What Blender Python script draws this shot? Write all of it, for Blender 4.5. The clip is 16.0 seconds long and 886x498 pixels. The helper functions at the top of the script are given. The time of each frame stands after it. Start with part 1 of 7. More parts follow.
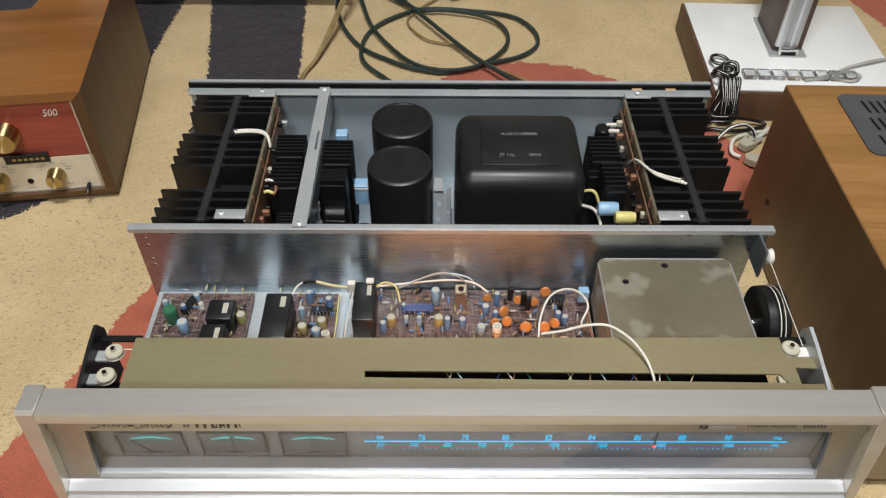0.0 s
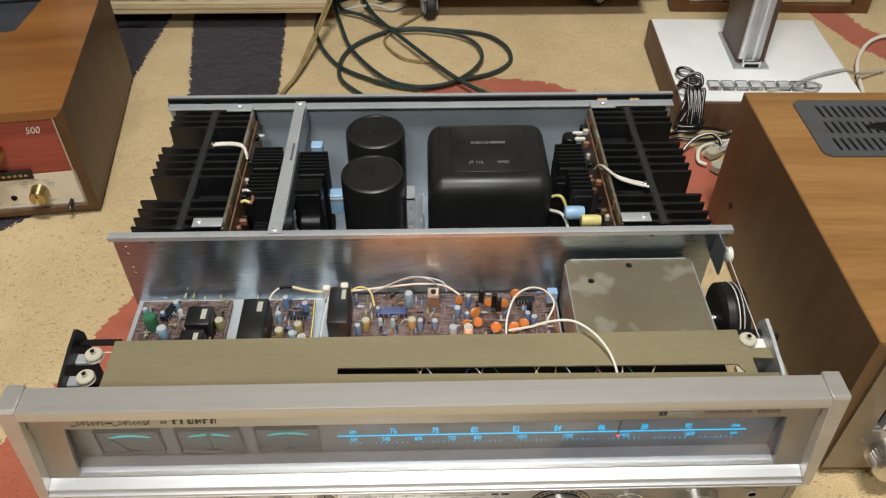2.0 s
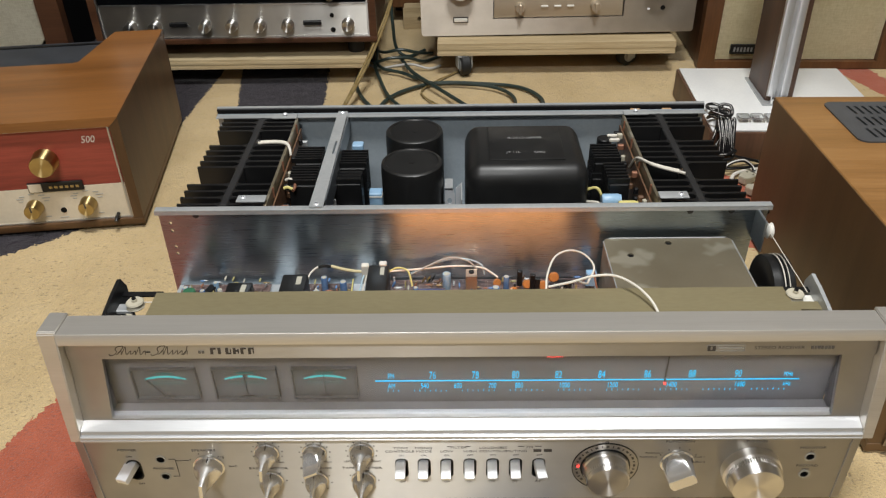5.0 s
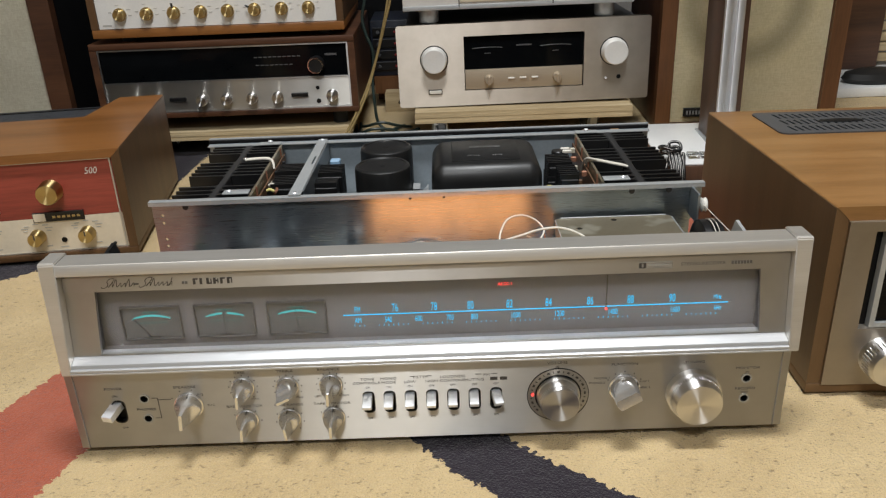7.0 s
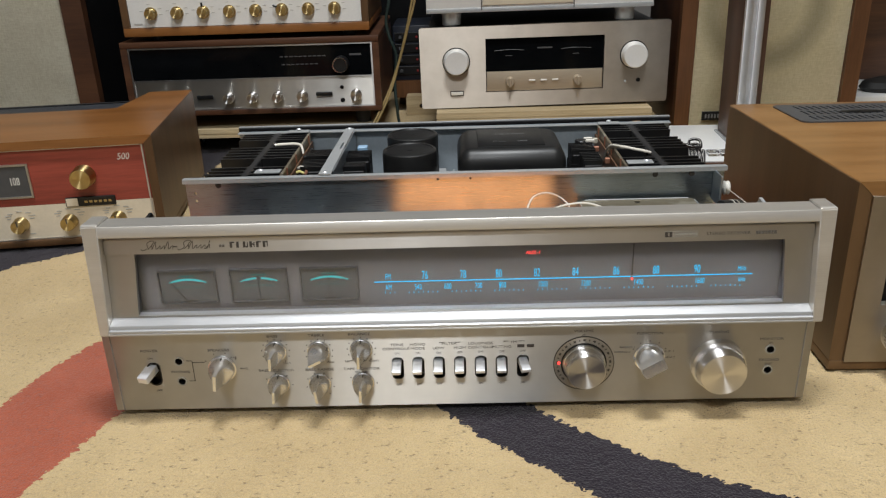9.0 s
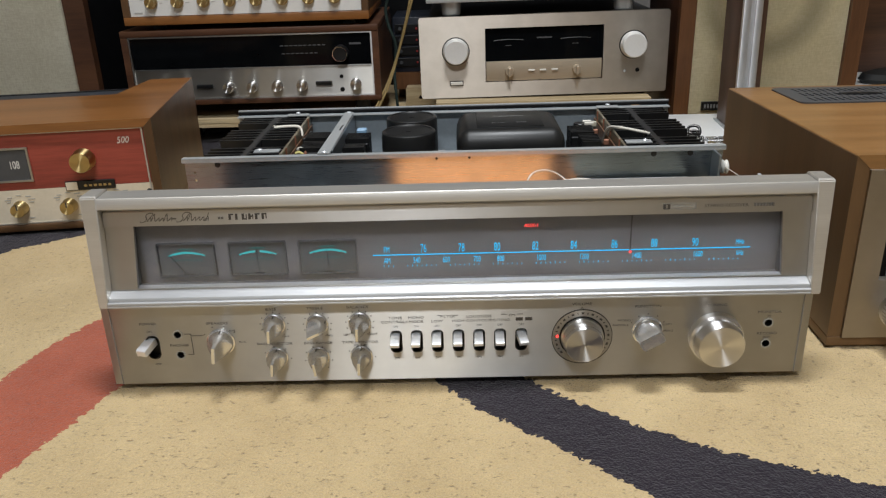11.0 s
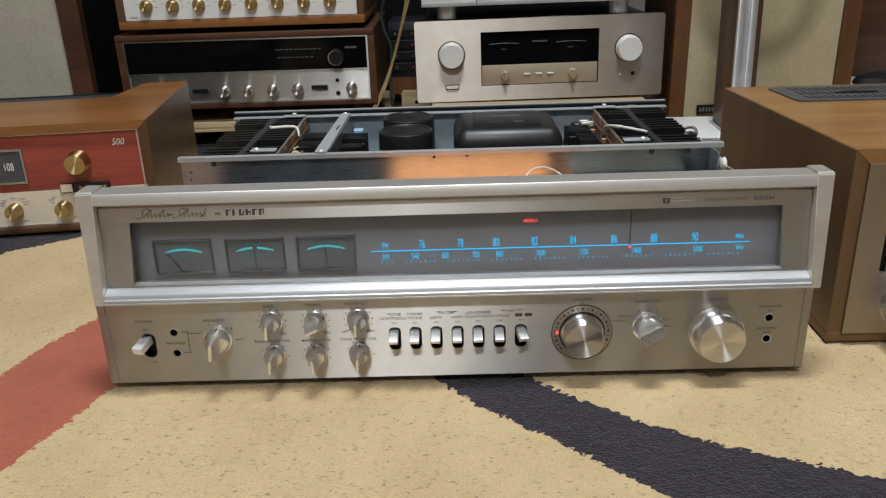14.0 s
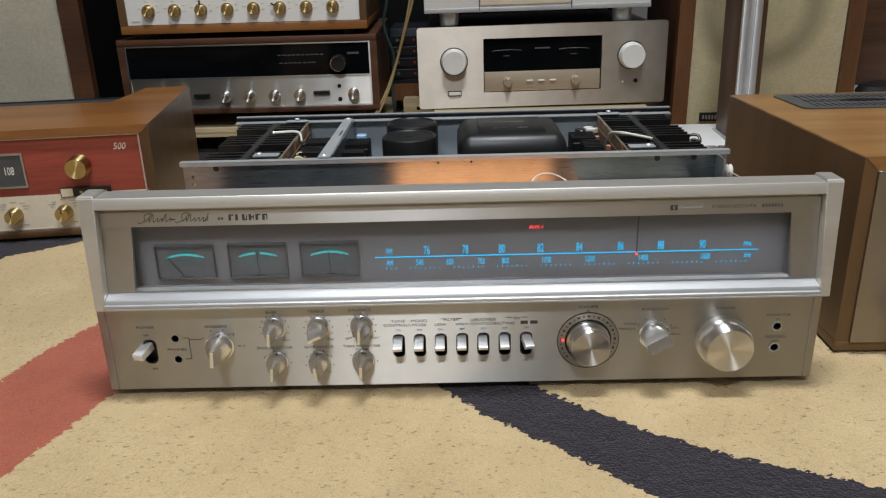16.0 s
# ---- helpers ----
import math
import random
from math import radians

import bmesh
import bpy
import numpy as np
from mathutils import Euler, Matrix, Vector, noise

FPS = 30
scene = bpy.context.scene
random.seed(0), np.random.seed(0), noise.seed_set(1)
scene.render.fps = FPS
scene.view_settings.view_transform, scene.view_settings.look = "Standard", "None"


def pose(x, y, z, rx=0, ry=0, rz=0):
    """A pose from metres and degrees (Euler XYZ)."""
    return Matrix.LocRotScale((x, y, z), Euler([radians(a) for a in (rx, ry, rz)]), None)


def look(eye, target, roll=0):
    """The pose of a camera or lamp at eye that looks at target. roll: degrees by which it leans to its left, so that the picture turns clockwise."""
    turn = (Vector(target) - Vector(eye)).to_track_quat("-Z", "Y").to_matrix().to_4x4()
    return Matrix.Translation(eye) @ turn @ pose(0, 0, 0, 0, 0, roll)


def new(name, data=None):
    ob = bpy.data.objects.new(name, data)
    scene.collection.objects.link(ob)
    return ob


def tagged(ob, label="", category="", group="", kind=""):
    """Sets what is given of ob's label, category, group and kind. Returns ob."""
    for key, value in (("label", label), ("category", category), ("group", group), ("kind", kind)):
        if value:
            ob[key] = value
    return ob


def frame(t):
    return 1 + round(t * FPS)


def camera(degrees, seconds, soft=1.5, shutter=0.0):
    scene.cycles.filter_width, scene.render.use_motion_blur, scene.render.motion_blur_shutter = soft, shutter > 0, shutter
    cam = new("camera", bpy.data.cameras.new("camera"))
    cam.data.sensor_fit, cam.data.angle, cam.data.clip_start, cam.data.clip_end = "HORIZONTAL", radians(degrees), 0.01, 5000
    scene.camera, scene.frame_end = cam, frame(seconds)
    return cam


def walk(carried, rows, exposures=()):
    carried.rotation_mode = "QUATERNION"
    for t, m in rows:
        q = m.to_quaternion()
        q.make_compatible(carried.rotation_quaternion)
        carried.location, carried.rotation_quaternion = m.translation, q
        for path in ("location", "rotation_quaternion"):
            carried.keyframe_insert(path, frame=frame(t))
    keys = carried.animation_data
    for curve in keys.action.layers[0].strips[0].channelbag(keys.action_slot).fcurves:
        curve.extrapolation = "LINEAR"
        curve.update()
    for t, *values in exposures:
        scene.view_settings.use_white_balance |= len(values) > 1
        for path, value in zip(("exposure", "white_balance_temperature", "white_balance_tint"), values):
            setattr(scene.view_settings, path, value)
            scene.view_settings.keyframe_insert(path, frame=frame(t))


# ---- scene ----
cam = camera(58.5, 16.0, soft=1.25)
PATH = [
    (0, (-0.013, -0.286, 0.635), (0.001, 1.11, -0.797), 0.6),
    (0.5, (0.0, -0.276, 0.663), (0.059, 1.13, -0.759), 1.3),
    (1, (0.004, -0.281, 0.654), (0.062, 1.131, -0.762), 0.8),
    (1.5, (0.012, -0.302, 0.645), (0.059, 1.123, -0.758), 0.2),
    (2, (0.004, -0.317, 0.638), (0.043, 1.124, -0.749), 0.3),
    (2.5, (-0.001, -0.317, 0.636), (0.024, 1.143, -0.731), 0.2),
    (3, (0.001, -0.331, 0.63), (0.012, 1.154, -0.709), 0.0),
    (3.5, (-0.008, -0.355, 0.592), (-0.004, 1.173, -0.698), 0.0),
    (3.7, (-0.01, -0.367, 0.564), (-0.018, 1.193, -0.687), -0.2),
    (5.8, (0.001, -0.454, 0.514), (-0.033, 1.242, -0.547), -1.5),
    (6, (0.004, -0.472, 0.504), (-0.029, 1.243, -0.524), -1.7),
    (6.5, (0.019, -0.519, 0.46), (0.001, 1.26, -0.455), -2.0),
    (7, (0.023, -0.55, 0.425), (0.005, 1.277, -0.39), -2.3),
    (7.5, (0.022, -0.573, 0.394), (-0.008, 1.266, -0.391), -2.4),
    (8, (0.024, -0.58, 0.399), (-0.009, 1.263, -0.377), -2.2),
    (8.5, (0.018, -0.58, 0.397), (-0.025, 1.267, -0.37), -2.1),
    (9, (0.007, -0.582, 0.391), (-0.039, 1.266, -0.371), -1.9),
    (9.5, (0.001, -0.584, 0.39), (-0.049, 1.264, -0.372), -1.9),
    (10, (0.01, -0.593, 0.383), (-0.04, 1.254, -0.383), -1.8),
    (12.5, (0.004, -0.591, 0.36), (-0.035, 1.269, -0.372), -2.0),
    (13, (0.004, -0.591, 0.36), (-0.031, 1.271, -0.37), -1.9),
    (13.5, (0.005, -0.593, 0.358), (-0.029, 1.268, -0.374), -1.9),
    (14, (0.004, -0.593, 0.356), (-0.028, 1.268, -0.377), -1.9),
    (14.5, (0.0, -0.59, 0.357), (-0.032, 1.27, -0.376), -1.9),
    (15, (0.0, -0.589, 0.356), (-0.032, 1.272, -0.375), -1.8),
    (15.5, (0.002, -0.591, 0.355), (-0.029, 1.274, -0.367), -1.7),
    (16, (-0.001, -0.587, 0.353), (-0.03, 1.28, -0.363), -1.6),
]
# the clip's own exposure and white balance drift a little
EXPOSURES = [(0, 0.05, 6610, 10), (0.5, 0.05, 6790, 10), (3.5, 0.08, 6830, 10), (6, 0.02, 6610, 10), (7.5, -0.02, 6530, 10), (10, -0.08, 6440, 10), (13, -0.10, 6290, 10), (16, -0.12, 6290, 10)]
walk(cam, [(t, look(eye, target, roll)) for t, eye, target, roll in PATH], EXPOSURES)

# ---- world and lamps ----
world = bpy.data.worlds.new("world")
scene.world = world
world.use_nodes = True
world.node_tree.nodes["Background"].inputs[0].default_value = (0.9, 0.95, 1.0, 1)
world.node_tree.nodes["Background"].inputs[1].default_value = 0.10


def ceiling_lamp(x, y, z, sx, sy, watts, colour):
    data = bpy.data.lights.new("ceiling_lamp", "AREA")
    data.shape, data.size, data.size_y, data.energy, data.color = "RECTANGLE", sx, sy, watts, colour
    ob = new("ceiling_lamp", data)
    ob.matrix_world = pose(x, y, z)
    return ob


ceiling_lamp(-0.25, -1.85, 2.40, 0.60, 0.30, 47, (0.93, 0.96, 0.98))
ceiling_lamp(0.10, -0.15, 2.40, 0.60, 0.30, 54, (0.93, 0.96, 0.98))


# ---- materials ----
def nodes_of(name):
    m = bpy.data.materials.new(name)
    m.use_nodes = True
    nt = m.node_tree
    return m, nt, nt.nodes["Principled BSDF"]


def link(nt, a, b):
    nt.links.new(a, b)


def noise_node(nt, coord, scale, detail=3.0, stretch=(1, 1, 1), rough=0.55):
    mp = nt.nodes.new("ShaderNodeMapping")
    mp.inputs["Scale"].default_value = stretch
    link(nt, coord, mp.inputs["Vector"])
    n = nt.nodes.new("ShaderNodeTexNoise")
    n.inputs["Scale"].default_value, n.inputs["Detail"].default_value, n.inputs["Roughness"].default_value = scale, detail, rough
    link(nt, mp.outputs[0], n.inputs["Vector"])
    return n.outputs["Fac"]


def ramp(nt, fac, stops):
    r = nt.nodes.new("ShaderNodeValToRGB")
    while len(r.color_ramp.elements) < len(stops):
        r.color_ramp.elements.new(0.5)
    for e, (p, c) in zip(r.color_ramp.elements, stops):
        e.position, e.color = p, (*c, 1)
    link(nt, fac, r.inputs[0])
    return r.outputs[0]


def math_node(nt, op, a, b=None, c=None):
    n = nt.nodes.new("ShaderNodeMath")
    n.operation = op
    for i, v in enumerate((a, b, c)):
        if v is None:
            continue
        if isinstance(v, (int, float)):
            n.inputs[i].default_value = v
        else:
            link(nt, v, n.inputs[i])
    return n.outputs[0]


def mix_col(nt, fac, a, b, blend="MIX"):
    n = nt.nodes.new("ShaderNodeMix")
    n.data_type, n.blend_type = "RGBA", blend
    if isinstance(fac, (int, float)):
        n.inputs[0].default_value = fac
    else:
        link(nt, fac, n.inputs[0])
    for sock, v in ((n.inputs[6], a), (n.inputs[7], b)):
        if isinstance(v, tuple):
            sock.default_value = (*v, 1)
        else:
            link(nt, v, sock)
    return n.outputs[2]


def add_bump(nt, p, height, strength, distance):
    b = nt.nodes.new("ShaderNodeBump")
    b.inputs["Strength"].default_value, b.inputs["Distance"].default_value = strength, distance
    link(nt, height, b.inputs["Height"])
    link(nt, b.outputs[0], p.inputs["Normal"])


def surface(name, c1, c2, rough=0.5, metal=0.0, scale=40, fine=400, bump=0.15, dist=0.0004, stretch=(1, 1, 1), rvar=0.12, aniso=0.0, coat=0.0, spec=0.5):
    """A plain material with colour and gloss varied at two scales and fine relief."""
    m, nt, p = nodes_of(name)
    co = nt.nodes.new("ShaderNodeTexCoord").outputs["Object"]
    big = noise_node(nt, co, scale, 4, stretch)
    small = noise_node(nt, co, fine, 2, stretch)
    both = math_node(nt, "ADD", math_node(nt, "MULTIPLY", big, 0.65), math_node(nt, "MULTIPLY", small, 0.35))
    link(nt, ramp(nt, both, [(0.32, c1), (0.68, c2)]), p.inputs["Base Color"])
    r = math_node(nt, "ADD", rough - rvar / 2, math_node(nt, "MULTIPLY", both, rvar))
    link(nt, r, p.inputs["Roughness"])
    p.inputs["Metallic"].default_value = metal
    p.inputs["Anisotropic"].default_value = aniso
    p.inputs["Coat Weight"].default_value = coat
    p.inputs["Specular IOR Level"].default_value = spec
    if bump:
        add_bump(nt, p, small, bump, dist)
    return m


def wood(name, dark, mid, light, axis="x", rough=0.38, fine=260, coat=0.0):
    """Straight-grained veneer with the grain along one axis."""
    m, nt, p = nodes_of(name)
    co = nt.nodes.new("ShaderNodeTexCoord").outputs["Object"]
    s = [1.0, 1.0, 1.0]
    s["xyz".index(axis)] = 0.07
    a = noise_node(nt, co, 22, 5, s, 0.6)
    b = noise_node(nt, co, fine, 3, [v if v < 1 else 1 for v in s], 0.7)
    c = noise_node(nt, co, 6, 2)
    f = math_node(nt, "ADD", math_node(nt, "MULTIPLY", a, 0.62), math_node(nt, "ADD", math_node(nt, "MULTIPLY", b, 0.26), math_node(nt, "MULTIPLY", c, 0.12)))
    link(nt, ramp(nt, f, [(0.38, dark), (0.5, mid), (0.62, light)]), p.inputs["Base Color"])
    link(nt, math_node(nt, "ADD", rough - 0.06, math_node(nt, "MULTIPLY", b, 0.14)), p.inputs["Roughness"])
    p.inputs["Coat Weight"].default_value = coat
    p.inputs["Coat Roughness"].default_value = 0.2
    add_bump(nt, p, b, 0.25, 0.0004)
    return m


def glow(name, colour, strength, base=(0.02, 0.02, 0.02)):
    m, nt, p = nodes_of(name)
    p.inputs["Base Color"].default_value = (*base, 1)
    p.inputs["Emission Color"].default_value = (*colour, 1)
    p.inputs["Emission Strength"].default_value = strength
    return m


def clear(name, tint=(1, 1, 1), rough=0.02):
    m, nt, p = nodes_of(name)
    p.inputs["Base Color"].default_value = (*tint, 1)
    p.inputs["Roughness"].default_value = rough
    p.inputs["Transmission Weight"].default_value = 1.0
    p.inputs["IOR"].default_value = 1.45
    return m


def brushed(name, c1, c2, rough, along="x", spin=False, aniso=0.9, relief=0.10):
    """Brushed metal, the scratches along one axis or round the y axis."""
    m, nt, p = nodes_of(name)
    co = nt.nodes.new("ShaderNodeTexCoord").outputs["Object"]
    s = [1.0, 1.0, 1.0]
    s["xyz".index(along)] = 0.012
    a = noise_node(nt, co, 2600, 2, s, 0.6)
    b = noise_node(nt, co, 30, 3)
    link(nt, ramp(nt, b, [(0.3, c1), (0.7, c2)]), p.inputs["Base Color"])
    link(nt, math_node(nt, "ADD", rough - 0.08, math_node(nt, "MULTIPLY", a, 0.16)), p.inputs["Roughness"])
    p.inputs["Metallic"].default_value = 1.0
    if spin:
        tg = nt.nodes.new("ShaderNodeTangent")
        tg.direction_type, tg.axis = "RADIAL", "Y"
        link(nt, tg.outputs[0], p.inputs["Tangent"])
        p.inputs["Anisotropic Rotation"].default_value = 0.25
        p.inputs["Anisotropic"].default_value = 0.96
    else:
        tg = nt.nodes.new("ShaderNodeCombineXYZ")
        tg.inputs[2].default_value = 1.0
        link(nt, tg.outputs[0], p.inputs["Tangent"])
        p.inputs["Anisotropic"].default_value = aniso
    add_bump(nt, p, a, relief, 0.0002)
    return m


def curve_node(nt, value, points, lo, hi, vlo, vhi):
    """A value looked up on a line of points, from lo..hi to vlo..vhi."""
    n = nt.nodes.new("ShaderNodeFloatCurve")
    c = n.mapping.curves[0]
    pts = [((a - lo) / (hi - lo), (b - vlo) / (vhi - vlo)) for a, b in points]
    while len(c.points) < len(pts):
        c.points.new(0.5, 0.5)
    for q, (a, b) in zip(c.points, pts):
        q.location = (a, b)
        q.handle_type = "VECTOR"
    n.mapping.update()
    link(nt, math_node(nt, "DIVIDE", math_node(nt, "SUBTRACT", value, lo), hi - lo), n.inputs["Value"])
    return math_node(nt, "ADD", math_node(nt, "MULTIPLY", n.outputs[0], vhi - vlo), vlo)


def rug_material():
    """Cream pile with tomato-red arcs and dark aubergine bands, their edges ragged like tufts."""
    m, nt, p = nodes_of("rug_pile")
    co = nt.nodes.new("ShaderNodeTexCoord").outputs["Object"]
    sep = nt.nodes.new("ShaderNodeSeparateXYZ")
    link(nt, co, sep.inputs[0])
    j1, j2 = noise_node(nt, co, 230, 2), noise_node(nt, co, 170, 2, (1, 1.3, 1))
    wob = noise_node(nt, co, 55, 1)
    x = math_node(nt, "ADD", sep.outputs[0], math_node(nt, "MULTIPLY", math_node(nt, "SUBTRACT", j1, 0.5), 0.016))
    y = math_node(nt, "ADD", sep.outputs[1], math_node(nt, "MULTIPLY", math_node(nt, "SUBTRACT", j2, 0.5), 0.016))
    y = math_node(nt, "ADD", y, math_node(nt, "MULTIPLY", math_node(nt, "SUBTRACT", wob, 0.5), 0.012))

    def less(a, b):
        return math_node(nt, "LESS_THAN", a, b)

    def both(*vs):
        out = vs[0]
        for v in vs[1:]:
            out = math_node(nt, "MULTIPLY", out, v)
        return out

    def either(*vs):
        out = vs[0]
        for v in vs[1:]:
            out = math_node(nt, "MAXIMUM", out, v)
        return out

    def fx(points):
        return curve_node(nt, x, points, -0.8, 0.8, -0.5, 1.0)

    def fy(points):
        return curve_node(nt, y, points, -0.5, 1.1, -0.8, 0.9)

    low = fx([(-0.8, 0.45), (-0.05, 0.05), (-0.014, 0.005), (0.017, -0.035), (0.064, -0.077), (0.134, -0.145), (0.3, -0.27), (0.8, -0.45)])
    up = fx([(-0.8, 0.47), (0.02, 0.06), (0.069, 0.002), (0.088, -0.019), (0.144, -0.063), (0.195, -0.097), (0.29, -0.139), (0.45, -0.18), (0.8, -0.22)])
    front = both(less(low, y), less(y, up), less(-0.1, x))
    back = both(less(0.46, y), less(fy([(-0.5, -0.3), (0.685, -0.342), (0.878, -0.376), (1.1, -0.41)]), x), less(x, fy([(-0.5, -0.2), (0.685, -0.211), (0.89, -0.225), (1.1, -0.24)])))
    corner = both(less(x, fy([(-0.5, -0.43), (0.747, -0.432), (0.9, -0.421), (1.1, -0.41)])), less(fx([(-0.8, 0.1), (-0.7, 0.19), (-0.575, 0.34), (-0.496, 0.396), (-0.44, 0.45), (0.8, 0.9)]), y))
    dark = either(front, back, corner)
    outer = fx([(-0.8, -0.5), (-0.53, -0.3), (-0.455, -0.11), (-0.411, 0.032), (-0.398, 0.088), (-0.372, 0.143), (-0.335, 0.25), (-0.315, 0.287), (-0.25, 0.39), (-0.15, 0.53), (-0.06, 0.63), (-0.003, 0.678), (0.036, 0.705),
                (0.096, 0.717), (0.178, 0.708), (0.233, 0.677), (0.30, 0.62), (0.34, 0.573), (0.372, 0.524), (0.40, 0.46), (0.45, 0.2), (0.8, -0.5)])
    inner = fx([(-0.8, -0.5), (-0.40, -0.25), (-0.336, -0.11), (-0.299, 0.004), (-0.26, 0.1), (-0.18, 0.3), (-0.08, 0.45), (0.1, 0.55), (0.25, 0.48), (0.345, 0.36), (0.45, 0.2), (0.8, -0.3)])
    arc = both(less(y, outer), less(inner, y))
    side = both(less(0.6, y), less(fy([(-0.5, 0.9), (0.6, 0.86), (0.754, 0.724), (0.811, 0.687), (0.872, 0.668), (1.1, 0.6)]), x), less(x, fy([(-0.5, 0.9), (0.75, 0.82), (0.826, 0.756), (0.861, 0.729), (0.93, 0.712), (1.1, 0.67)])))
    red = both(either(arc, side), math_node(nt, "SUBTRACT", 1.0, dark))

    tuft = nt.nodes.new("ShaderNodeTexVoronoi")
    tuft.inputs["Scale"].default_value = 480
    link(nt, co, tuft.inputs["Vector"])
    wear = noise_node(nt, co, 9, 4)
    fine = noise_node(nt, co, 700, 2)
    shade = math_node(nt, "ADD", math_node(nt, "MULTIPLY", wear, 0.55), math_node(nt, "MULTIPLY", fine, 0.45))
    cream = ramp(nt, shade, [(0.3, (0.46, 0.33, 0.165)), (0.7, (0.66, 0.50, 0.275))])
    tomato = ramp(nt, shade, [(0.3, (0.32, 0.075, 0.04)), (0.7, (0.48, 0.135, 0.075))])
    plum = ramp(nt, shade, [(0.3, (0.013, 0.010, 0.014)), (0.7, (0.032, 0.025, 0.033))])
    specks = noise_node(nt, co, 300, 1, (0.8, 1.3, 1))
    pits = ramp(nt, specks, [(0.645, (0, 0, 0)), (0.77, (0.75, 0.75, 0.75))])
    cream = mix_col(nt, pits, cream, (0.26, 0.18, 0.09))
    col = mix_col(nt, dark, mix_col(nt, red, cream, tomato), plum)
    link(nt, col, p.inputs["Base Color"])
    p.inputs["Roughness"].default_value = 0.95
    p.inputs["Specular IOR Level"].default_value = 0.15
    p.inputs["Sheen Weight"].default_value = 0.15
    lumps = noise_node(nt, co, 110, 4, (1, 0.8, 1), 0.7)
    h = math_node(nt, "ADD", math_node(nt, "MULTIPLY", tuft.outputs["Distance"], -0.5), math_node(nt, "ADD", math_node(nt, "MULTIPLY", fine, 0.7), math_node(nt, "SUBTRACT", math_node(nt, "MULTIPLY", lumps, 1.8), math_node(nt, "MULTIPLY", pits, 0.9))))
    add_bump(nt, p, h, 0.7, 0.0032)
    return m


def circuit_material():
    """Purplish-brown laminate with fine pale tracks and solder spots."""
    m, nt, p = nodes_of("circuit_laminate")
    co = nt.nodes.new("ShaderNodeTexCoord").outputs["Object"]
    cells = nt.nodes.new("ShaderNodeTexVoronoi")
    cells.feature = "F1"
    cells.inputs["Scale"].default_value = 260
    link(nt, co, cells.inputs["Vector"])
    across = math_node(nt, "GREATER_THAN", noise_node(nt, co, 700, 0, (0.12, 1, 1)), 0.58)
    along = math_node(nt, "GREATER_THAN", noise_node(nt, co, 700, 0, (1, 0.12, 1)), 0.61)
    big = noise_node(nt, co, 45, 3)
    base = ramp(nt, big, [(0.35, (0.045, 0.026, 0.025)), (0.65, (0.105, 0.064, 0.058))])
    col = mix_col(nt, math_node(nt, "MULTIPLY", math_node(nt, "MAXIMUM", across, along), 0.32), base, (0.33, 0.235, 0.20))
    pad = math_node(nt, "LESS_THAN", cells.outputs["Distance"], 0.16)
    col = mix_col(nt, math_node(nt, "MULTIPLY", pad, 0.6), col, (0.42, 0.39, 0.36))
    link(nt, col, p.inputs["Base Color"])
    p.inputs["Roughness"].default_value = 0.35
    add_bump(nt, p, pad, 0.4, 0.0006)
    return m


def tin_material():
    """Dull tin plate with pale cloudy stains."""
    m, nt, p = nodes_of("stained_tin_plate")
    co = nt.nodes.new("ShaderNodeTexCoord").outputs["Object"]
    cloud = noise_node(nt, co, 24, 2)
    wide = noise_node(nt, co, 8, 3)
    fine = noise_node(nt, co, 240, 3)
    base = ramp(nt, wide, [(0.3, (0.30, 0.255, 0.175)), (0.7, (0.43, 0.375, 0.27))])
    col = mix_col(nt, ramp(nt, cloud, [(0.555, (0, 0, 0)), (0.62, (0.7, 0.7, 0.7))]), base, (0.60, 0.56, 0.45))
    link(nt, col, p.inputs["Base Color"])
    link(nt, math_node(nt, "ADD", 0.28, math_node(nt, "MULTIPLY", fine, 0.2)), p.inputs["Roughness"])
    p.inputs["Metallic"].default_value = 0.75
    add_bump(nt, p, fine, 0.05, 0.0004)
    return m


def grille_material(name, c1, c2, ring=None):
    """Woven grille cloth; ring: centre and radius of the driver that shows dimly through it."""
    m, nt, p = nodes_of(name)
    co = nt.nodes.new("ShaderNodeTexCoord").outputs["Object"]
    warp = noise_node(nt, co, 360, 2, (0.25, 1, 1.2))
    weft = noise_node(nt, co, 420, 2, (1.2, 1, 0.25))
    big = noise_node(nt, co, 10, 3)
    weave = math_node(nt, "MULTIPLY", math_node(nt, "ADD", warp, weft), 0.5)
    f = math_node(nt, "ADD", math_node(nt, "MULTIPLY", weave, 0.7), math_node(nt, "MULTIPLY", big, 0.3))
    col = ramp(nt, f, [(0.40, c1), (0.60, c2)])
    if ring:
        sep = nt.nodes.new("ShaderNodeSeparateXYZ")
        link(nt, co, sep.inputs[0])
        dx, dz = math_node(nt, "SUBTRACT", sep.outputs[0], ring[0]), math_node(nt, "SUBTRACT", sep.outputs[2], ring[1])
        d = math_node(nt, "SQRT", math_node(nt, "ADD", math_node(nt, "MULTIPLY", dx, dx), math_node(nt, "MULTIPLY", dz, dz)))
        off = math_node(nt, "ABSOLUTE", math_node(nt, "SUBTRACT", d, ring[2]))
        col = mix_col(nt, ramp(nt, math_node(nt, "DIVIDE", off, 0.045), [(0.1, (0.5, 0.5, 0.5)), (0.75, (0, 0, 0))]), col, (0.23, 0.185, 0.10))
    link(nt, col, p.inputs["Base Color"])
    p.inputs["Roughness"].default_value = 0.92
    p.inputs["Specular IOR Level"].default_value = 0.1
    add_bump(nt, p, f, 0.5, 0.0012)
    return m


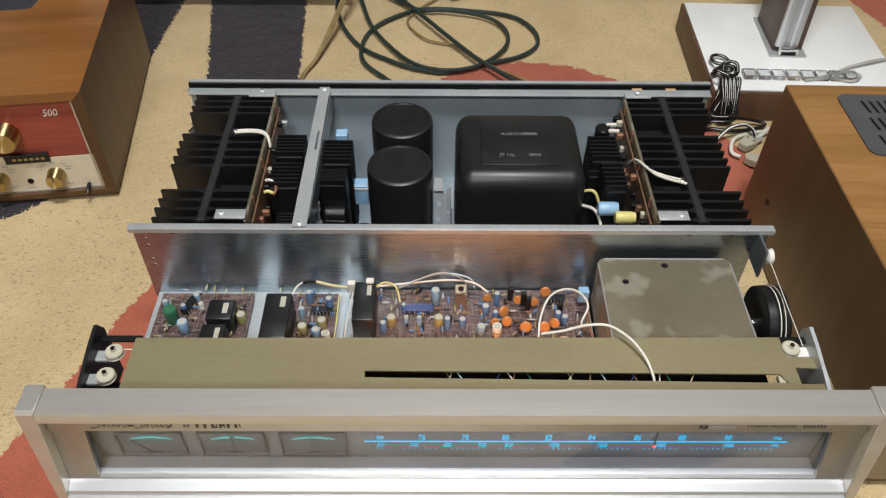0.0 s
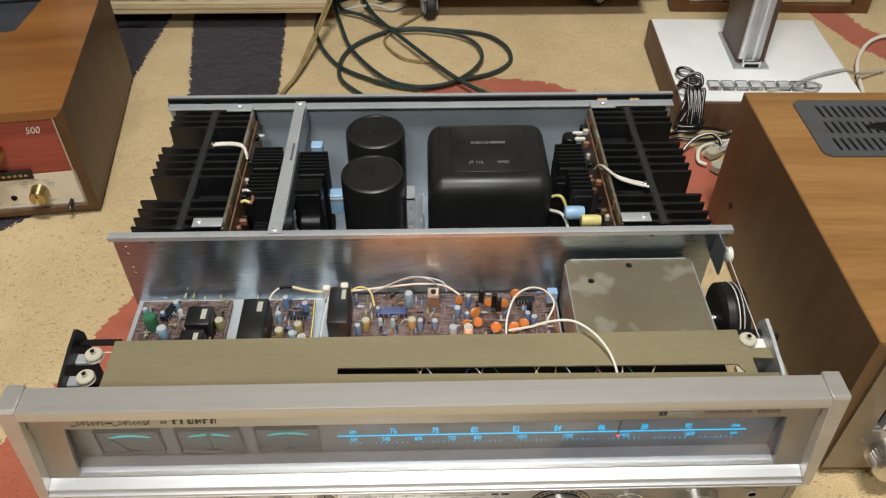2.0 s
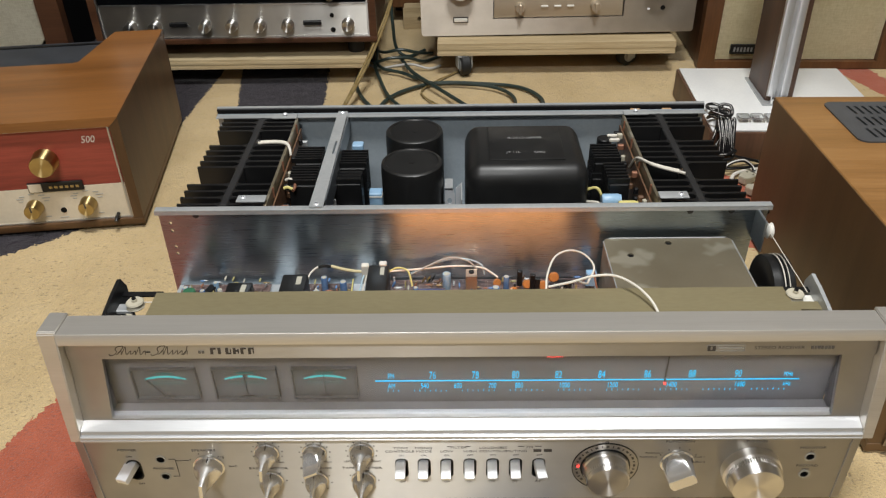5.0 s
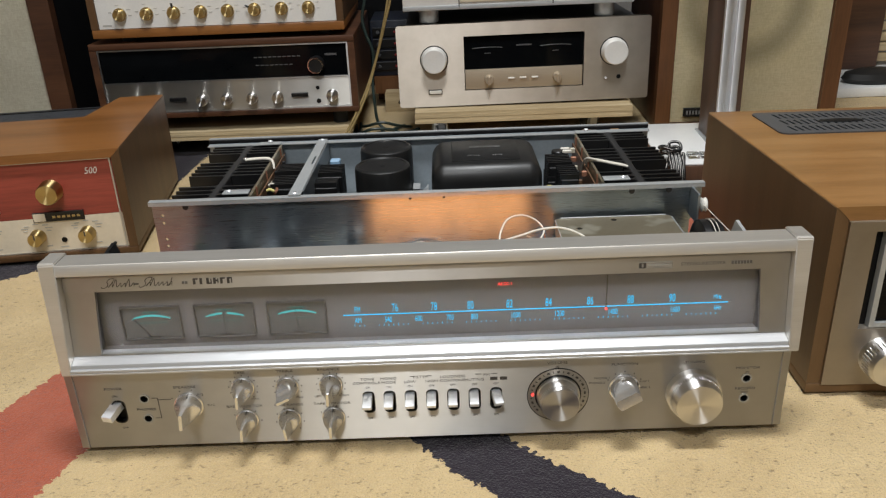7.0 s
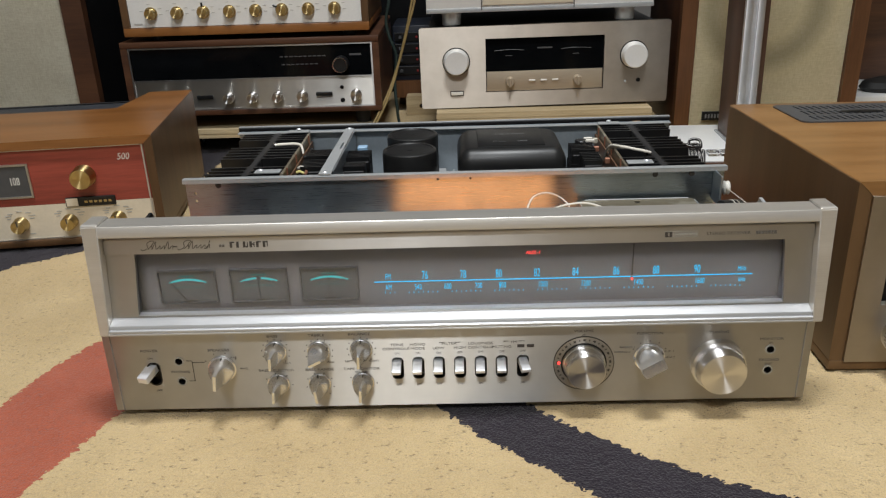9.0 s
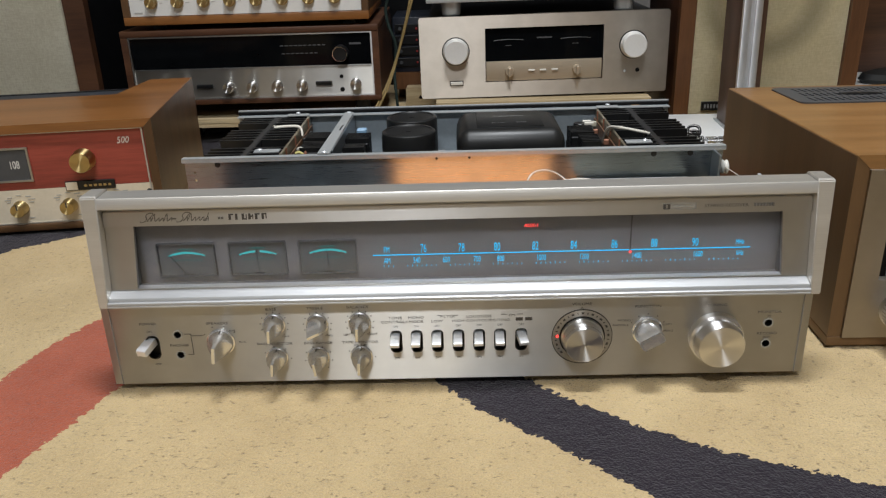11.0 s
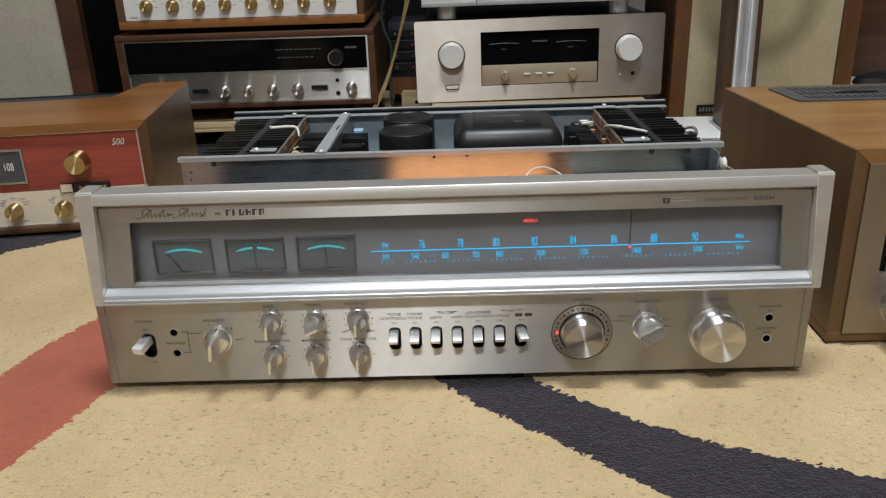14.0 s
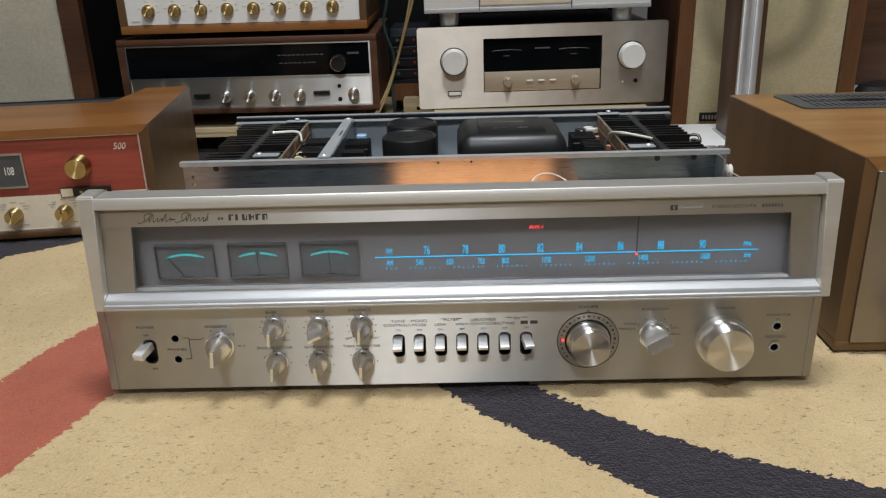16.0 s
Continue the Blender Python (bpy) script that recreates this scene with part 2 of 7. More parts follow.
RUG = rug_material()
# side veneers are darker copies of the tops: shade put into their colour
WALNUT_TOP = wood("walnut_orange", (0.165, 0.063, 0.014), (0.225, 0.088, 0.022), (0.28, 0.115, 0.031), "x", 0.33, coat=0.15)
WALNUT_SIDE_SHADED = wood("walnut_side_shaded", (0.062, 0.029, 0.010), (0.086, 0.041, 0.015), (0.110, 0.054, 0.021), "z", 0.42, coat=0.05)
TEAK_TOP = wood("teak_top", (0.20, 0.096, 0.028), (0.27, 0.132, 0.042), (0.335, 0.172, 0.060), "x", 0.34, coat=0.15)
TEAK_SIDE_SHADED = wood("teak_side_shaded", (0.122, 0.065, 0.026), (0.145, 0.078, 0.032), (0.170, 0.092, 0.039), "z", 0.42)
WALNUT_DARK = wood("walnut_dark", (0.042, 0.017, 0.009), (0.074, 0.030, 0.014), (0.108, 0.046, 0.021), "x", 0.4)
WALNUT_POST = wood("walnut_post", (0.055, 0.026, 0.015), (0.09, 0.043, 0.024), (0.13, 0.062, 0.034), "z", 0.45)
RED_WOOD = wood("red_stained_veneer", (0.20, 0.034, 0.024), (0.31, 0.056, 0.038), (0.40, 0.085, 0.055), "x", 0.35)
PLYWOOD = wood("plywood", (0.30, 0.22, 0.115), (0.43, 0.33, 0.19), (0.55, 0.44, 0.27), "x", 0.6)
PANEL_ALU = brushed("brushed_panel_aluminium", (0.58, 0.56, 0.525), (0.64, 0.62, 0.585), 0.46, aniso=1.0)
ALU = brushed("brushed_aluminium", (0.50, 0.49, 0.475), (0.56, 0.55, 0.535), 0.38)
ALU_CHAMPAGNE = brushed("champagne_aluminium", (0.42, 0.375, 0.32), (0.48, 0.43, 0.37), 0.45)
ALU_BRIGHT = brushed("bright_aluminium", (0.50, 0.49, 0.485), (0.56, 0.55, 0.545), 0.36)
ALU_SPUN = brushed("spun_aluminium", (0.72, 0.71, 0.70), (0.80, 0.79, 0.78), 0.36, "x", spin=True)
GOLD_PANEL = surface("pale_gold_panel", (0.44, 0.365, 0.27), (0.50, 0.42, 0.315), 0.45, 0.5, 20, 900, 0.05, stretch=(0.05, 1, 1))
LIP_METAL = surface("polished_lip", (0.52, 0.525, 0.535), (0.60, 0.605, 0.615), 0.42, 0.8, 30, 900, 0.05, stretch=(0.05, 1, 1))
SCALE_GREY = surface("scale_ring_grey", (0.38, 0.365, 0.335), (0.45, 0.43, 0.40), 0.36, 0.8, 40, 900, 0.04)
BRASS_SPUN = brushed("spun_brass", (0.50, 0.38, 0.17), (0.60, 0.47, 0.24), 0.34, "x", spin=True)
KNOB_METAL = surface("knob_chrome", (0.80, 0.81, 0.83), (0.87, 0.88, 0.90), 0.24, 0.9, 60, 800, 0.04)
SATIN_CHROME = surface("satin_chrome", (0.82, 0.84, 0.87), (0.88, 0.90, 0.93), 0.30, 0.5, 60, 800, 0.04)
CHANNEL_METAL = brushed("drawn_aluminium", (0.80, 0.81, 0.83), (0.88, 0.89, 0.91), 0.50, aniso=0.8)
CHROME = surface("chrome", (0.78, 0.78, 0.78), (0.88, 0.87, 0.86), 0.14, 1.0, 60, 800, 0.05)
BRASS = surface("brass", (0.40, 0.31, 0.15), (0.54, 0.43, 0.24), 0.28, 1.0, 60, 800, 0.05)
STEEL_BLUE = surface("galvanised_steel", (0.37, 0.42, 0.47), (0.52, 0.57, 0.61), 0.30, 0.9, 14, 300, 0.04, rvar=0.16)
PARTITION_STEEL = brushed("bright_zinc_steel", (0.34, 0.40, 0.455), (0.44, 0.50, 0.555), 0.29, aniso=0.7, relief=0.03)
STEEL = surface("plated_steel", (0.40, 0.42, 0.43), (0.53, 0.54, 0.54), 0.42, 0.45, 20, 300, 0.05)
REAR_STEEL = surface("grey_rear_steel", (0.36, 0.42, 0.47), (0.47, 0.53, 0.57), 0.42, 0.3, 14, 300, 0.04)
OLIVE = surface("passivated_steel", (0.35, 0.295, 0.17), (0.43, 0.37, 0.22), 0.40, 0.65, 8, 220, 0.06, stretch=(0.5, 2, 1))
TIN = tin_material()
BLACK_MATT = surface("matt_black", (0.003, 0.003, 0.0035), (0.006, 0.006, 0.0065), 0.5, 0.0, 40, 500, 0.1, spec=0.25)
BLACK_SATIN = surface("satin_black_paint", (0.005, 0.005, 0.0055), (0.010, 0.010, 0.0105), 0.36, 0.0, 30, 700, 0.12, spec=0.4)
BLACK_FIN = surface("black_anodised", (0.005, 0.005, 0.0053), (0.009, 0.009, 0.0094), 0.42, 0.0, 40, 500, 0.05, spec=0.4)
RUBBER = surface("black_rubber", (0.006, 0.006, 0.006), (0.014, 0.014, 0.014), 0.6, 0.0, 50, 500, 0.2)
SLATE = surface("slate_mesh", (0.022, 0.025, 0.031), (0.040, 0.044, 0.052), 0.55, 0.0, 30, 1500, 0.5, 0.0006)
BLACK_CASE = surface("dusty_black_plastic", (0.007, 0.007, 0.0072), (0.013, 0.0128, 0.0125), 0.40, 0.0, 55, 900, 0.12, rvar=0.25)
# a little lighter than the fins' black
SPINE = surface("greyer_black_anodised", (0.014, 0.014, 0.015), (0.024, 0.024, 0.025), 0.45)
DARK_GREY = surface("dark_grey_enamel", (0.050, 0.051, 0.054), (0.075, 0.076, 0.079), 0.5, 0.0, 40, 600, 0.2)
WHITE_PLASTIC = surface("white_plastic", (0.66, 0.64, 0.58), (0.78, 0.76, 0.70), 0.45)
WHITE_GLOSS = surface("white_laminate", (0.70, 0.70, 0.69), (0.80, 0.80, 0.78), 0.3, 0, 12, 300, 0.05)
CREAM_PAINT = surface("cream_enamel", (0.60, 0.53, 0.41), (0.70, 0.62, 0.49), 0.4, 0.0, 20, 300, 0.05)
WHITE_FACE = surface("silver_white_face", (0.72, 0.71, 0.68), (0.80, 0.79, 0.76), 0.38, 0.2, 20, 300, 0.04)
PCB = circuit_material()
PCB_GREEN = surface("dark_circuit_board", (0.06, 0.03, 0.022), (0.22, 0.12, 0.06), 0.45, 0.0, 120, 500, 0.3)
BLUE_CAP = surface("blue_sleeve", (0.08, 0.17, 0.38), (0.15, 0.28, 0.50), 0.25)
SKY_CAP = surface("pale_blue_sleeve", (0.20, 0.36, 0.54), (0.32, 0.49, 0.66), 0.35)
DEEP_BLUE = surface("deep_blue_dip", (0.020, 0.030, 0.11), (0.04, 0.06, 0.18), 0.3)
ORANGE_DIP = surface("orange_ceramic", (0.34, 0.12, 0.03), (0.48, 0.19, 0.055), 0.35)
YELLOW_CAP = surface("yellowed_sleeve", (0.26, 0.23, 0.09), (0.40, 0.36, 0.16), 0.4)
GREEN_CAP = surface("green_sleeve", (0.02, 0.10, 0.05), (0.04, 0.16, 0.08), 0.4)
COPPER = surface("copper", (0.26, 0.115, 0.07), (0.38, 0.18, 0.11), 0.5, 0.4)
GRILLE_CLOTH = grille_material("beige_grille_cloth", (0.78, 0.67, 0.40), (0.90, 0.79, 0.53), (0.150, 0.235, 0.097))
GRILLE_PALE = grille_material("pale_grille_cloth", (0.76, 0.68, 0.50), (0.90, 0.83, 0.65))
ALU_SATIN = surface("satin_aluminium", (0.58, 0.55, 0.505), (0.68, 0.65, 0.605), 0.40, 0.75, 60, 1400, 0.10, stretch=(0.02, 1, 1))
DIAL_GREY = surface("grey_dial_plate", (0.172, 0.166, 0.172), (0.196, 0.189, 0.196), 0.5, 0.2, 20, 300, 0.03)
METER_FACE = surface("meter_face", (0.082, 0.083, 0.086), (0.105, 0.107, 0.110), 0.4)
METER_RIM = surface("meter_rim", (0.07, 0.07, 0.074), (0.09, 0.09, 0.095), 0.4)
INK = surface("dark_ink", (0.05, 0.045, 0.04), (0.07, 0.06, 0.055), 0.5, bump=0)
INK_SOFT = surface("soft_grey_ink", (0.13, 0.12, 0.11), (0.17, 0.16, 0.15), 0.5, bump=0)
INK_WHITE = surface("white_ink", (0.72, 0.70, 0.66), (0.80, 0.78, 0.74), 0.5, bump=0)
INK_FAINT = surface("pale_print", (0.20, 0.20, 0.20), (0.27, 0.27, 0.27), 0.5, bump=0)
GLASS = clear("clear_acrylic", (0.97, 0.97, 0.98), 0.05)
BLACK_GLASS = surface("black_dial_glass", (0.002, 0.0024, 0.003), (0.004, 0.0045, 0.005), 0.08, 0.0, 20, 300, 0, spec=0.10)
GLOW_BLUE = glow("blue_dial_glow", (0.0, 0.47, 0.82), 1.45)
GLOW_TEAL = glow("teal_meter_glow", (0.05, 0.58, 0.60), 0.85)
GLOW_RED = glow("red_lamp_glow", (1.0, 0.06, 0.05), 2.2)
GLOW_WARM = glow("warm_dial_diffuser", (1.0, 0.38, 0.12), 3.4, (0.3, 0.2, 0.1))
TAN = surface("tan_cork", (0.42, 0.25, 0.13), (0.55, 0.36, 0.21), 0.7)
NYLON = surface("yellowed_nylon", (0.42, 0.39, 0.30), (0.54, 0.50, 0.40), 0.45)
WIRE_WHITE = surface("white_wire", (0.62, 0.58, 0.50), (0.74, 0.70, 0.62), 0.45)
WIRE_GREY = surface("grey_wire", (0.34, 0.33, 0.30), (0.44, 0.43, 0.40), 0.45)
WIRE_BLUE = surface("pale_blue_wire", (0.36, 0.50, 0.58), (0.46, 0.60, 0.68), 0.45)
WIRE_YELLOW = surface("yellow_wire", (0.58, 0.50, 0.16), (0.70, 0.62, 0.26), 0.45)
PLUG_BEIGE = surface("beige_grey_plastic", (0.40, 0.36, 0.27), (0.50, 0.46, 0.36), 0.4)
CLIP_METAL = surface("tarnished_clip", (0.46, 0.33, 0.24), (0.60, 0.45, 0.34), 0.42, 0.9, 60, 500, 0.08)
LABEL_GREY = surface("yellowed_label", (0.36, 0.34, 0.28), (0.48, 0.46, 0.38), 0.6)
CABLE_GREEN = surface("dark_green_cable", (0.014, 0.024, 0.021), (0.026, 0.042, 0.036), 0.42)
CORD_PALE = surface("pale_tan_wire", (0.52, 0.44, 0.24), (0.66, 0.57, 0.34), 0.45)
CORD_TAN = surface("tan_flex", (0.19, 0.135, 0.055), (0.30, 0.215, 0.09), 0.28, coat=0.4)
WALL_PAINT = surface("cream_wall_paint", (0.24, 0.23, 0.22), (0.28, 0.27, 0.26), 0.8, 0, 4, 200, 0.1)
CEILING_PAINT = surface("white_ceiling_paint", (0.50, 0.50, 0.50), (0.56, 0.56, 0.56), 0.85, 0, 4, 200, 0.1)
BOARD = surface("dark_floor_boards", (0.10, 0.06, 0.035), (0.17, 0.10, 0.06), 0.5, 0, 6, 200, 0.1, stretch=(0.2, 1, 1))
CLEAR_PLASTIC = clear("clear_moulding", (0.95, 0.96, 0.97), 0.15)


# ---- mesh helpers ----
def box(bm, c, s, bev=0.0, seg=2, m=None):
    """A box by its centre and size, its edges rounded."""
    t = Matrix.Translation(c) @ Matrix.Diagonal((*s, 1))
    r = bmesh.ops.create_cube(bm, size=1.0, matrix=(m @ t) if m else t)
    if bev:
        es = list({e for v in r["verts"] for e in v.link_edges})
        bmesh.ops.bevel(bm, geom=es, offset=bev, segments=seg, profile=0.5, affect="EDGES")
    return bm


def span(bm, x0, x1, y0, y1, z0, z1, bev=0.0, seg=2):
    """A box by its limits."""
    return box(bm, ((x0 + x1) / 2, (y0 + y1) / 2, (z0 + z1) / 2), (x1 - x0, y1 - y0, z1 - z0), bev, seg)


AXIS = {"x": Euler((0, math.pi / 2, 0)).to_matrix().to_4x4(), "y": Euler((math.pi / 2, 0, 0)).to_matrix().to_4x4(), "z": Matrix.Identity(4)}


def lathe(bm, profile, at=(0, 0, 0), axis="z", seg=24, m=None):
    """A turned body: (radius, height) pairs about an axis; axis y runs towards the viewer."""
    t = Matrix.Translation(at) @ (m if m else AXIS[axis])
    rings = []
    for r, h in profile:
        rings.append([bm.verts.new(t @ Vector((r * math.cos(a), r * math.sin(a), h))) for a in (2 * math.pi * i / seg for i in range(seg))] if r > 1e-6 else [bm.verts.new(t @ Vector((0, 0, h)))])
    for a, b in zip(rings, rings[1:]):
        for i in range(seg):
            j = (i + 1) % seg
            vs = [a[i], a[j], b[j], b[i]] if len(a) > 1 and len(b) > 1 else ([a[i], a[j], b[0]] if len(a) > 1 else [a[0], b[j], b[i]])
            bm.faces.new(vs)
    for ring in (rings[0], rings[-1]):
        if len(ring) > 1:
            bm.faces.new(ring)
    return bm


def rod(bm, at, r, h, axis="z", seg=20, bev=0.0):
    b = bev if bev else 0.0
    prof = [(r - b, 0), (r, b), (r, h - b), (r - b, h)] if b else [(r, 0), (r, h)]
    return lathe(bm, prof, at, axis, seg)


def smooth_line(pts, n=8):
    """A Catmull-Rom line through points."""
    ps = [Vector(p) for p in pts]
    ps = [ps[0] * 2 - ps[1]] + ps + [ps[-1] * 2 - ps[-2]]
    out = []
    for i in range(1, len(ps) - 2):
        a, b, c, d = ps[i - 1:i + 3]
        for k in range(n):
            t = k / n
            out.append(0.5 * ((2 * b) + (c - a) * t + (2 * a - 5 * b + 4 * c - d) * t * t + (3 * b - a - 3 * c + d) * t ** 3))
    out.append(ps[-2])
    return out


def tube(bm, pts, r, seg=8, n=8, flat=1.0):
    """A round cable along a smooth line."""
    line = smooth_line(pts, n)
    up = Vector((0, 0, 1))
    rings = []
    side = None
    for i, p in enumerate(line):
        d = (line[min(i + 1, len(line) - 1)] - line[max(i - 1, 0)]).normalized()
        if side is None:
            side = d.cross(up if abs(d.z) < 0.9 else Vector((1, 0, 0))).normalized()
        side = (side - d * side.dot(d)).normalized()
        v = d.cross(side)
        rings.append([bm.verts.new(p + side * (r * math.cos(a)) + v * (r * flat * math.sin(a))) for a in (2 * math.pi * k / seg for k in range(seg))])
    for a, b in zip(rings, rings[1:]):
        for i in range(seg):
            j = (i + 1) % seg
            bm.faces.new([a[i], a[j], b[j], b[i]])
    bm.faces.new(rings[0])
    bm.faces.new(list(reversed(rings[-1])))
    return bm


def prism(bm, outline, lo, hi, axis="x"):
    """An outline pulled along an axis. The outline's pairs are (y, z) for x, (x, z) for y and (x, y) for z."""
    def at(a, b, h):
        return {"x": (h, a, b), "y": (a, h, b), "z": (a, b, h)}[axis]
    lower = [bm.verts.new(at(a, b, lo)) for a, b in outline]
    upper = [bm.verts.new(at(a, b, hi)) for a, b in outline]
    n = len(outline)
    for i in range(n):
        j = (i + 1) % n
        bm.faces.new([lower[i], lower[j], upper[j], upper[i]])
    bm.faces.new(lower)
    bm.faces.new(upper)
    return bm


def round_rect(cx, cz, w, h, r, n=4):
    pts = []
    for sx, sz, a0 in ((1, 1, 0), (-1, 1, 90), (-1, -1, 180), (1, -1, 270)):
        for k in range(n + 1):
            a = radians(a0 + 90 * k / n)
            pts.append((cx + sx * (w / 2 - r) + r * math.cos(a), cz + sz * (h / 2 - r) + r * math.sin(a)))
    return pts


def circle(cx, cz, r, n=20):
    return [(cx + r * math.cos(2 * math.pi * i / n), cz + r * math.sin(2 * math.pi * i / n)) for i in range(n)]


def plate(bm, outer, holes, lo, hi, axis="y"):
    """A plate with holes cut through it."""
    def at(a, b, h):
        return {"x": (h, a, b), "y": (a, h, b), "z": (a, b, h)}[axis]
    loops = []
    for h in (lo, hi):
        these, edges = [], []
        for line in (outer, *holes):
            vs = [bm.verts.new(at(a, b, h)) for a, b in line]
            edges += [bm.edges.new((vs[i], vs[(i + 1) % len(vs)])) for i in range(len(vs))]
            these.append(vs)
        bmesh.ops.triangle_fill(bm, edges=edges, use_beauty=True)
        loops.append(these)
    for a, b in zip(*loops):
        for i in range(len(a)):
            j = (i + 1) % len(a)
            bm.faces.new([a[i], a[j], b[j], b[i]])
    return bm


def finish(name, bm, material, smooth=35):
    bmesh.ops.recalc_face_normals(bm, faces=bm.faces)
    me = bpy.data.meshes.new(name)
    bm.to_mesh(me)
    bm.free()
    me.materials.append(material)
    me.polygons.foreach_set("use_smooth", [True] * len(me.polygons))
    me.set_sharp_from_angle(angle=radians(smooth))
    return new(name, me)


def part(name, bm, material, parent, label=""):
    """One mesh under a thing or a part, in the thing's own coordinates."""
    ob = finish(name, bm, material)
    ob.parent = parent
    return tagged(ob, label)


def flat_shaded(ob):
    ob.data.polygons.foreach_set("use_smooth", [False] * len(ob.data.polygons))
    return ob


def thing(name, label, category, group="", m=None):
    ob = new(name)
    ob.empty_display_size = 0.05
    ob.matrix_world = m if m else Matrix.Identity(4)
    return tagged(ob, label, category, group)


def single(name, bm, material, label, category, group="", m=None):
    ob = finish(name, bm, material)
    ob.matrix_world = m if m else Matrix.Identity(4)
    return tagged(ob, label, category, group)


def structure(name, bm, material, label):
    return tagged(finish(name, bm, material), label, kind="structure")


WORDS = []


def letters(body, size, at, material, parent, name="lettering", turn=(90, 0, 0), align="CENTER", wide=1.0, slant=0.0):
    """Words in the built-in font; they become meshes at the end."""
    WORDS.append((body, size, at, material, parent, name, turn, align, wide, slant))


def bm_new():
    return bmesh.new()


# ---- floor, walls, ceiling ----
def build_rug():
    """One sheet: fine and uneven where things stand, flat beyond."""
    nx, ny, x0, x1, y0, y1 = 300, 225, -0.95, 0.95, -0.42, 1.02
    xs = np.concatenate(([-2.3], np.linspace(x0, x1, nx), [2.3]))
    ys = np.concatenate(([-2.6], np.linspace(y0, y1, ny), [1.9]))
    rng = np.random.default_rng(3)
    verts = []
    for j, y in enumerate(ys):
        for i, x in enumerate(xs):
            inner = 0 < i < nx + 1 and 0 < j < ny + 1
            z = -0.0016 + 0.0012 * noise.noise((x * 6, y * 6, 0)) * 0.5 + (rng.random() - 0.5) * 0.0012 if inner else -0.0016
            dx, dy = ((rng.random() - 0.5) * 0.003, (rng.random() - 0.5) * 0.003) if inner else (0, 0)
            verts.append((x + dx, y + dy, min(z, -0.0002)))
    w = len(xs)
    faces = [(j * w + i, j * w + i + 1, (j + 1) * w + i + 1, (j + 1) * w + i) for j in range(len(ys) - 1) for i in range(w - 1)]
    me = bpy.data.meshes.new("rug")
    me.from_pydata(verts, [], faces)
    me.materials.append(RUG)
    me.polygons.foreach_set("use_smooth", [True] * len(faces))
    return tagged(new("rug", me), "cream short-pile rug with tomato-red and dark aubergine arcs", "rug", kind="structure")


build_rug()
structure("floor", span(bm_new(), -2.4, 2.4, -2.7, 2.0, -0.12, -0.012), BOARD, "dark wooden floor under the rug")
structure("ceiling", span(bm_new(), -2.4, 2.4, -2.7, 2.0, 2.5, 2.6), CEILING_PAINT, "plain white ceiling")
structure("wall_north", span(bm_new(), -2.4, 2.4, 1.9, 2.0, -0.012, 2.5), WALL_PAINT, "plain cream painted wall")
structure("wall_south", span(bm_new(), -2.4, 2.4, -2.7, -2.6, -0.012, 2.5), WALL_PAINT, "plain cream painted wall")
structure("wall_west", span(bm_new(), -2.4, -2.3, -2.6, 1.9, -0.012, 2.5), WALL_PAINT, "plain cream painted wall")
structure("wall_east", span(bm_new(), 2.3, 2.4, -2.6, 1.9, -0.012, 2.5), WALL_PAINT, "plain cream painted wall")


# ---- the opened receiver ----
RX = thing("stereo_receiver", "silver stereo receiver with its lid off and dial lit blue", "receiver")


BEZEL_LEAN = 0.18


def leaned(bm):
    """The bezel leans back a little above the lower panel."""
    for v in bm.verts:
        v.co.y += (v.co.z - 0.0838) * BEZEL_LEAN
        v.co.x += 0.0025
    return bm


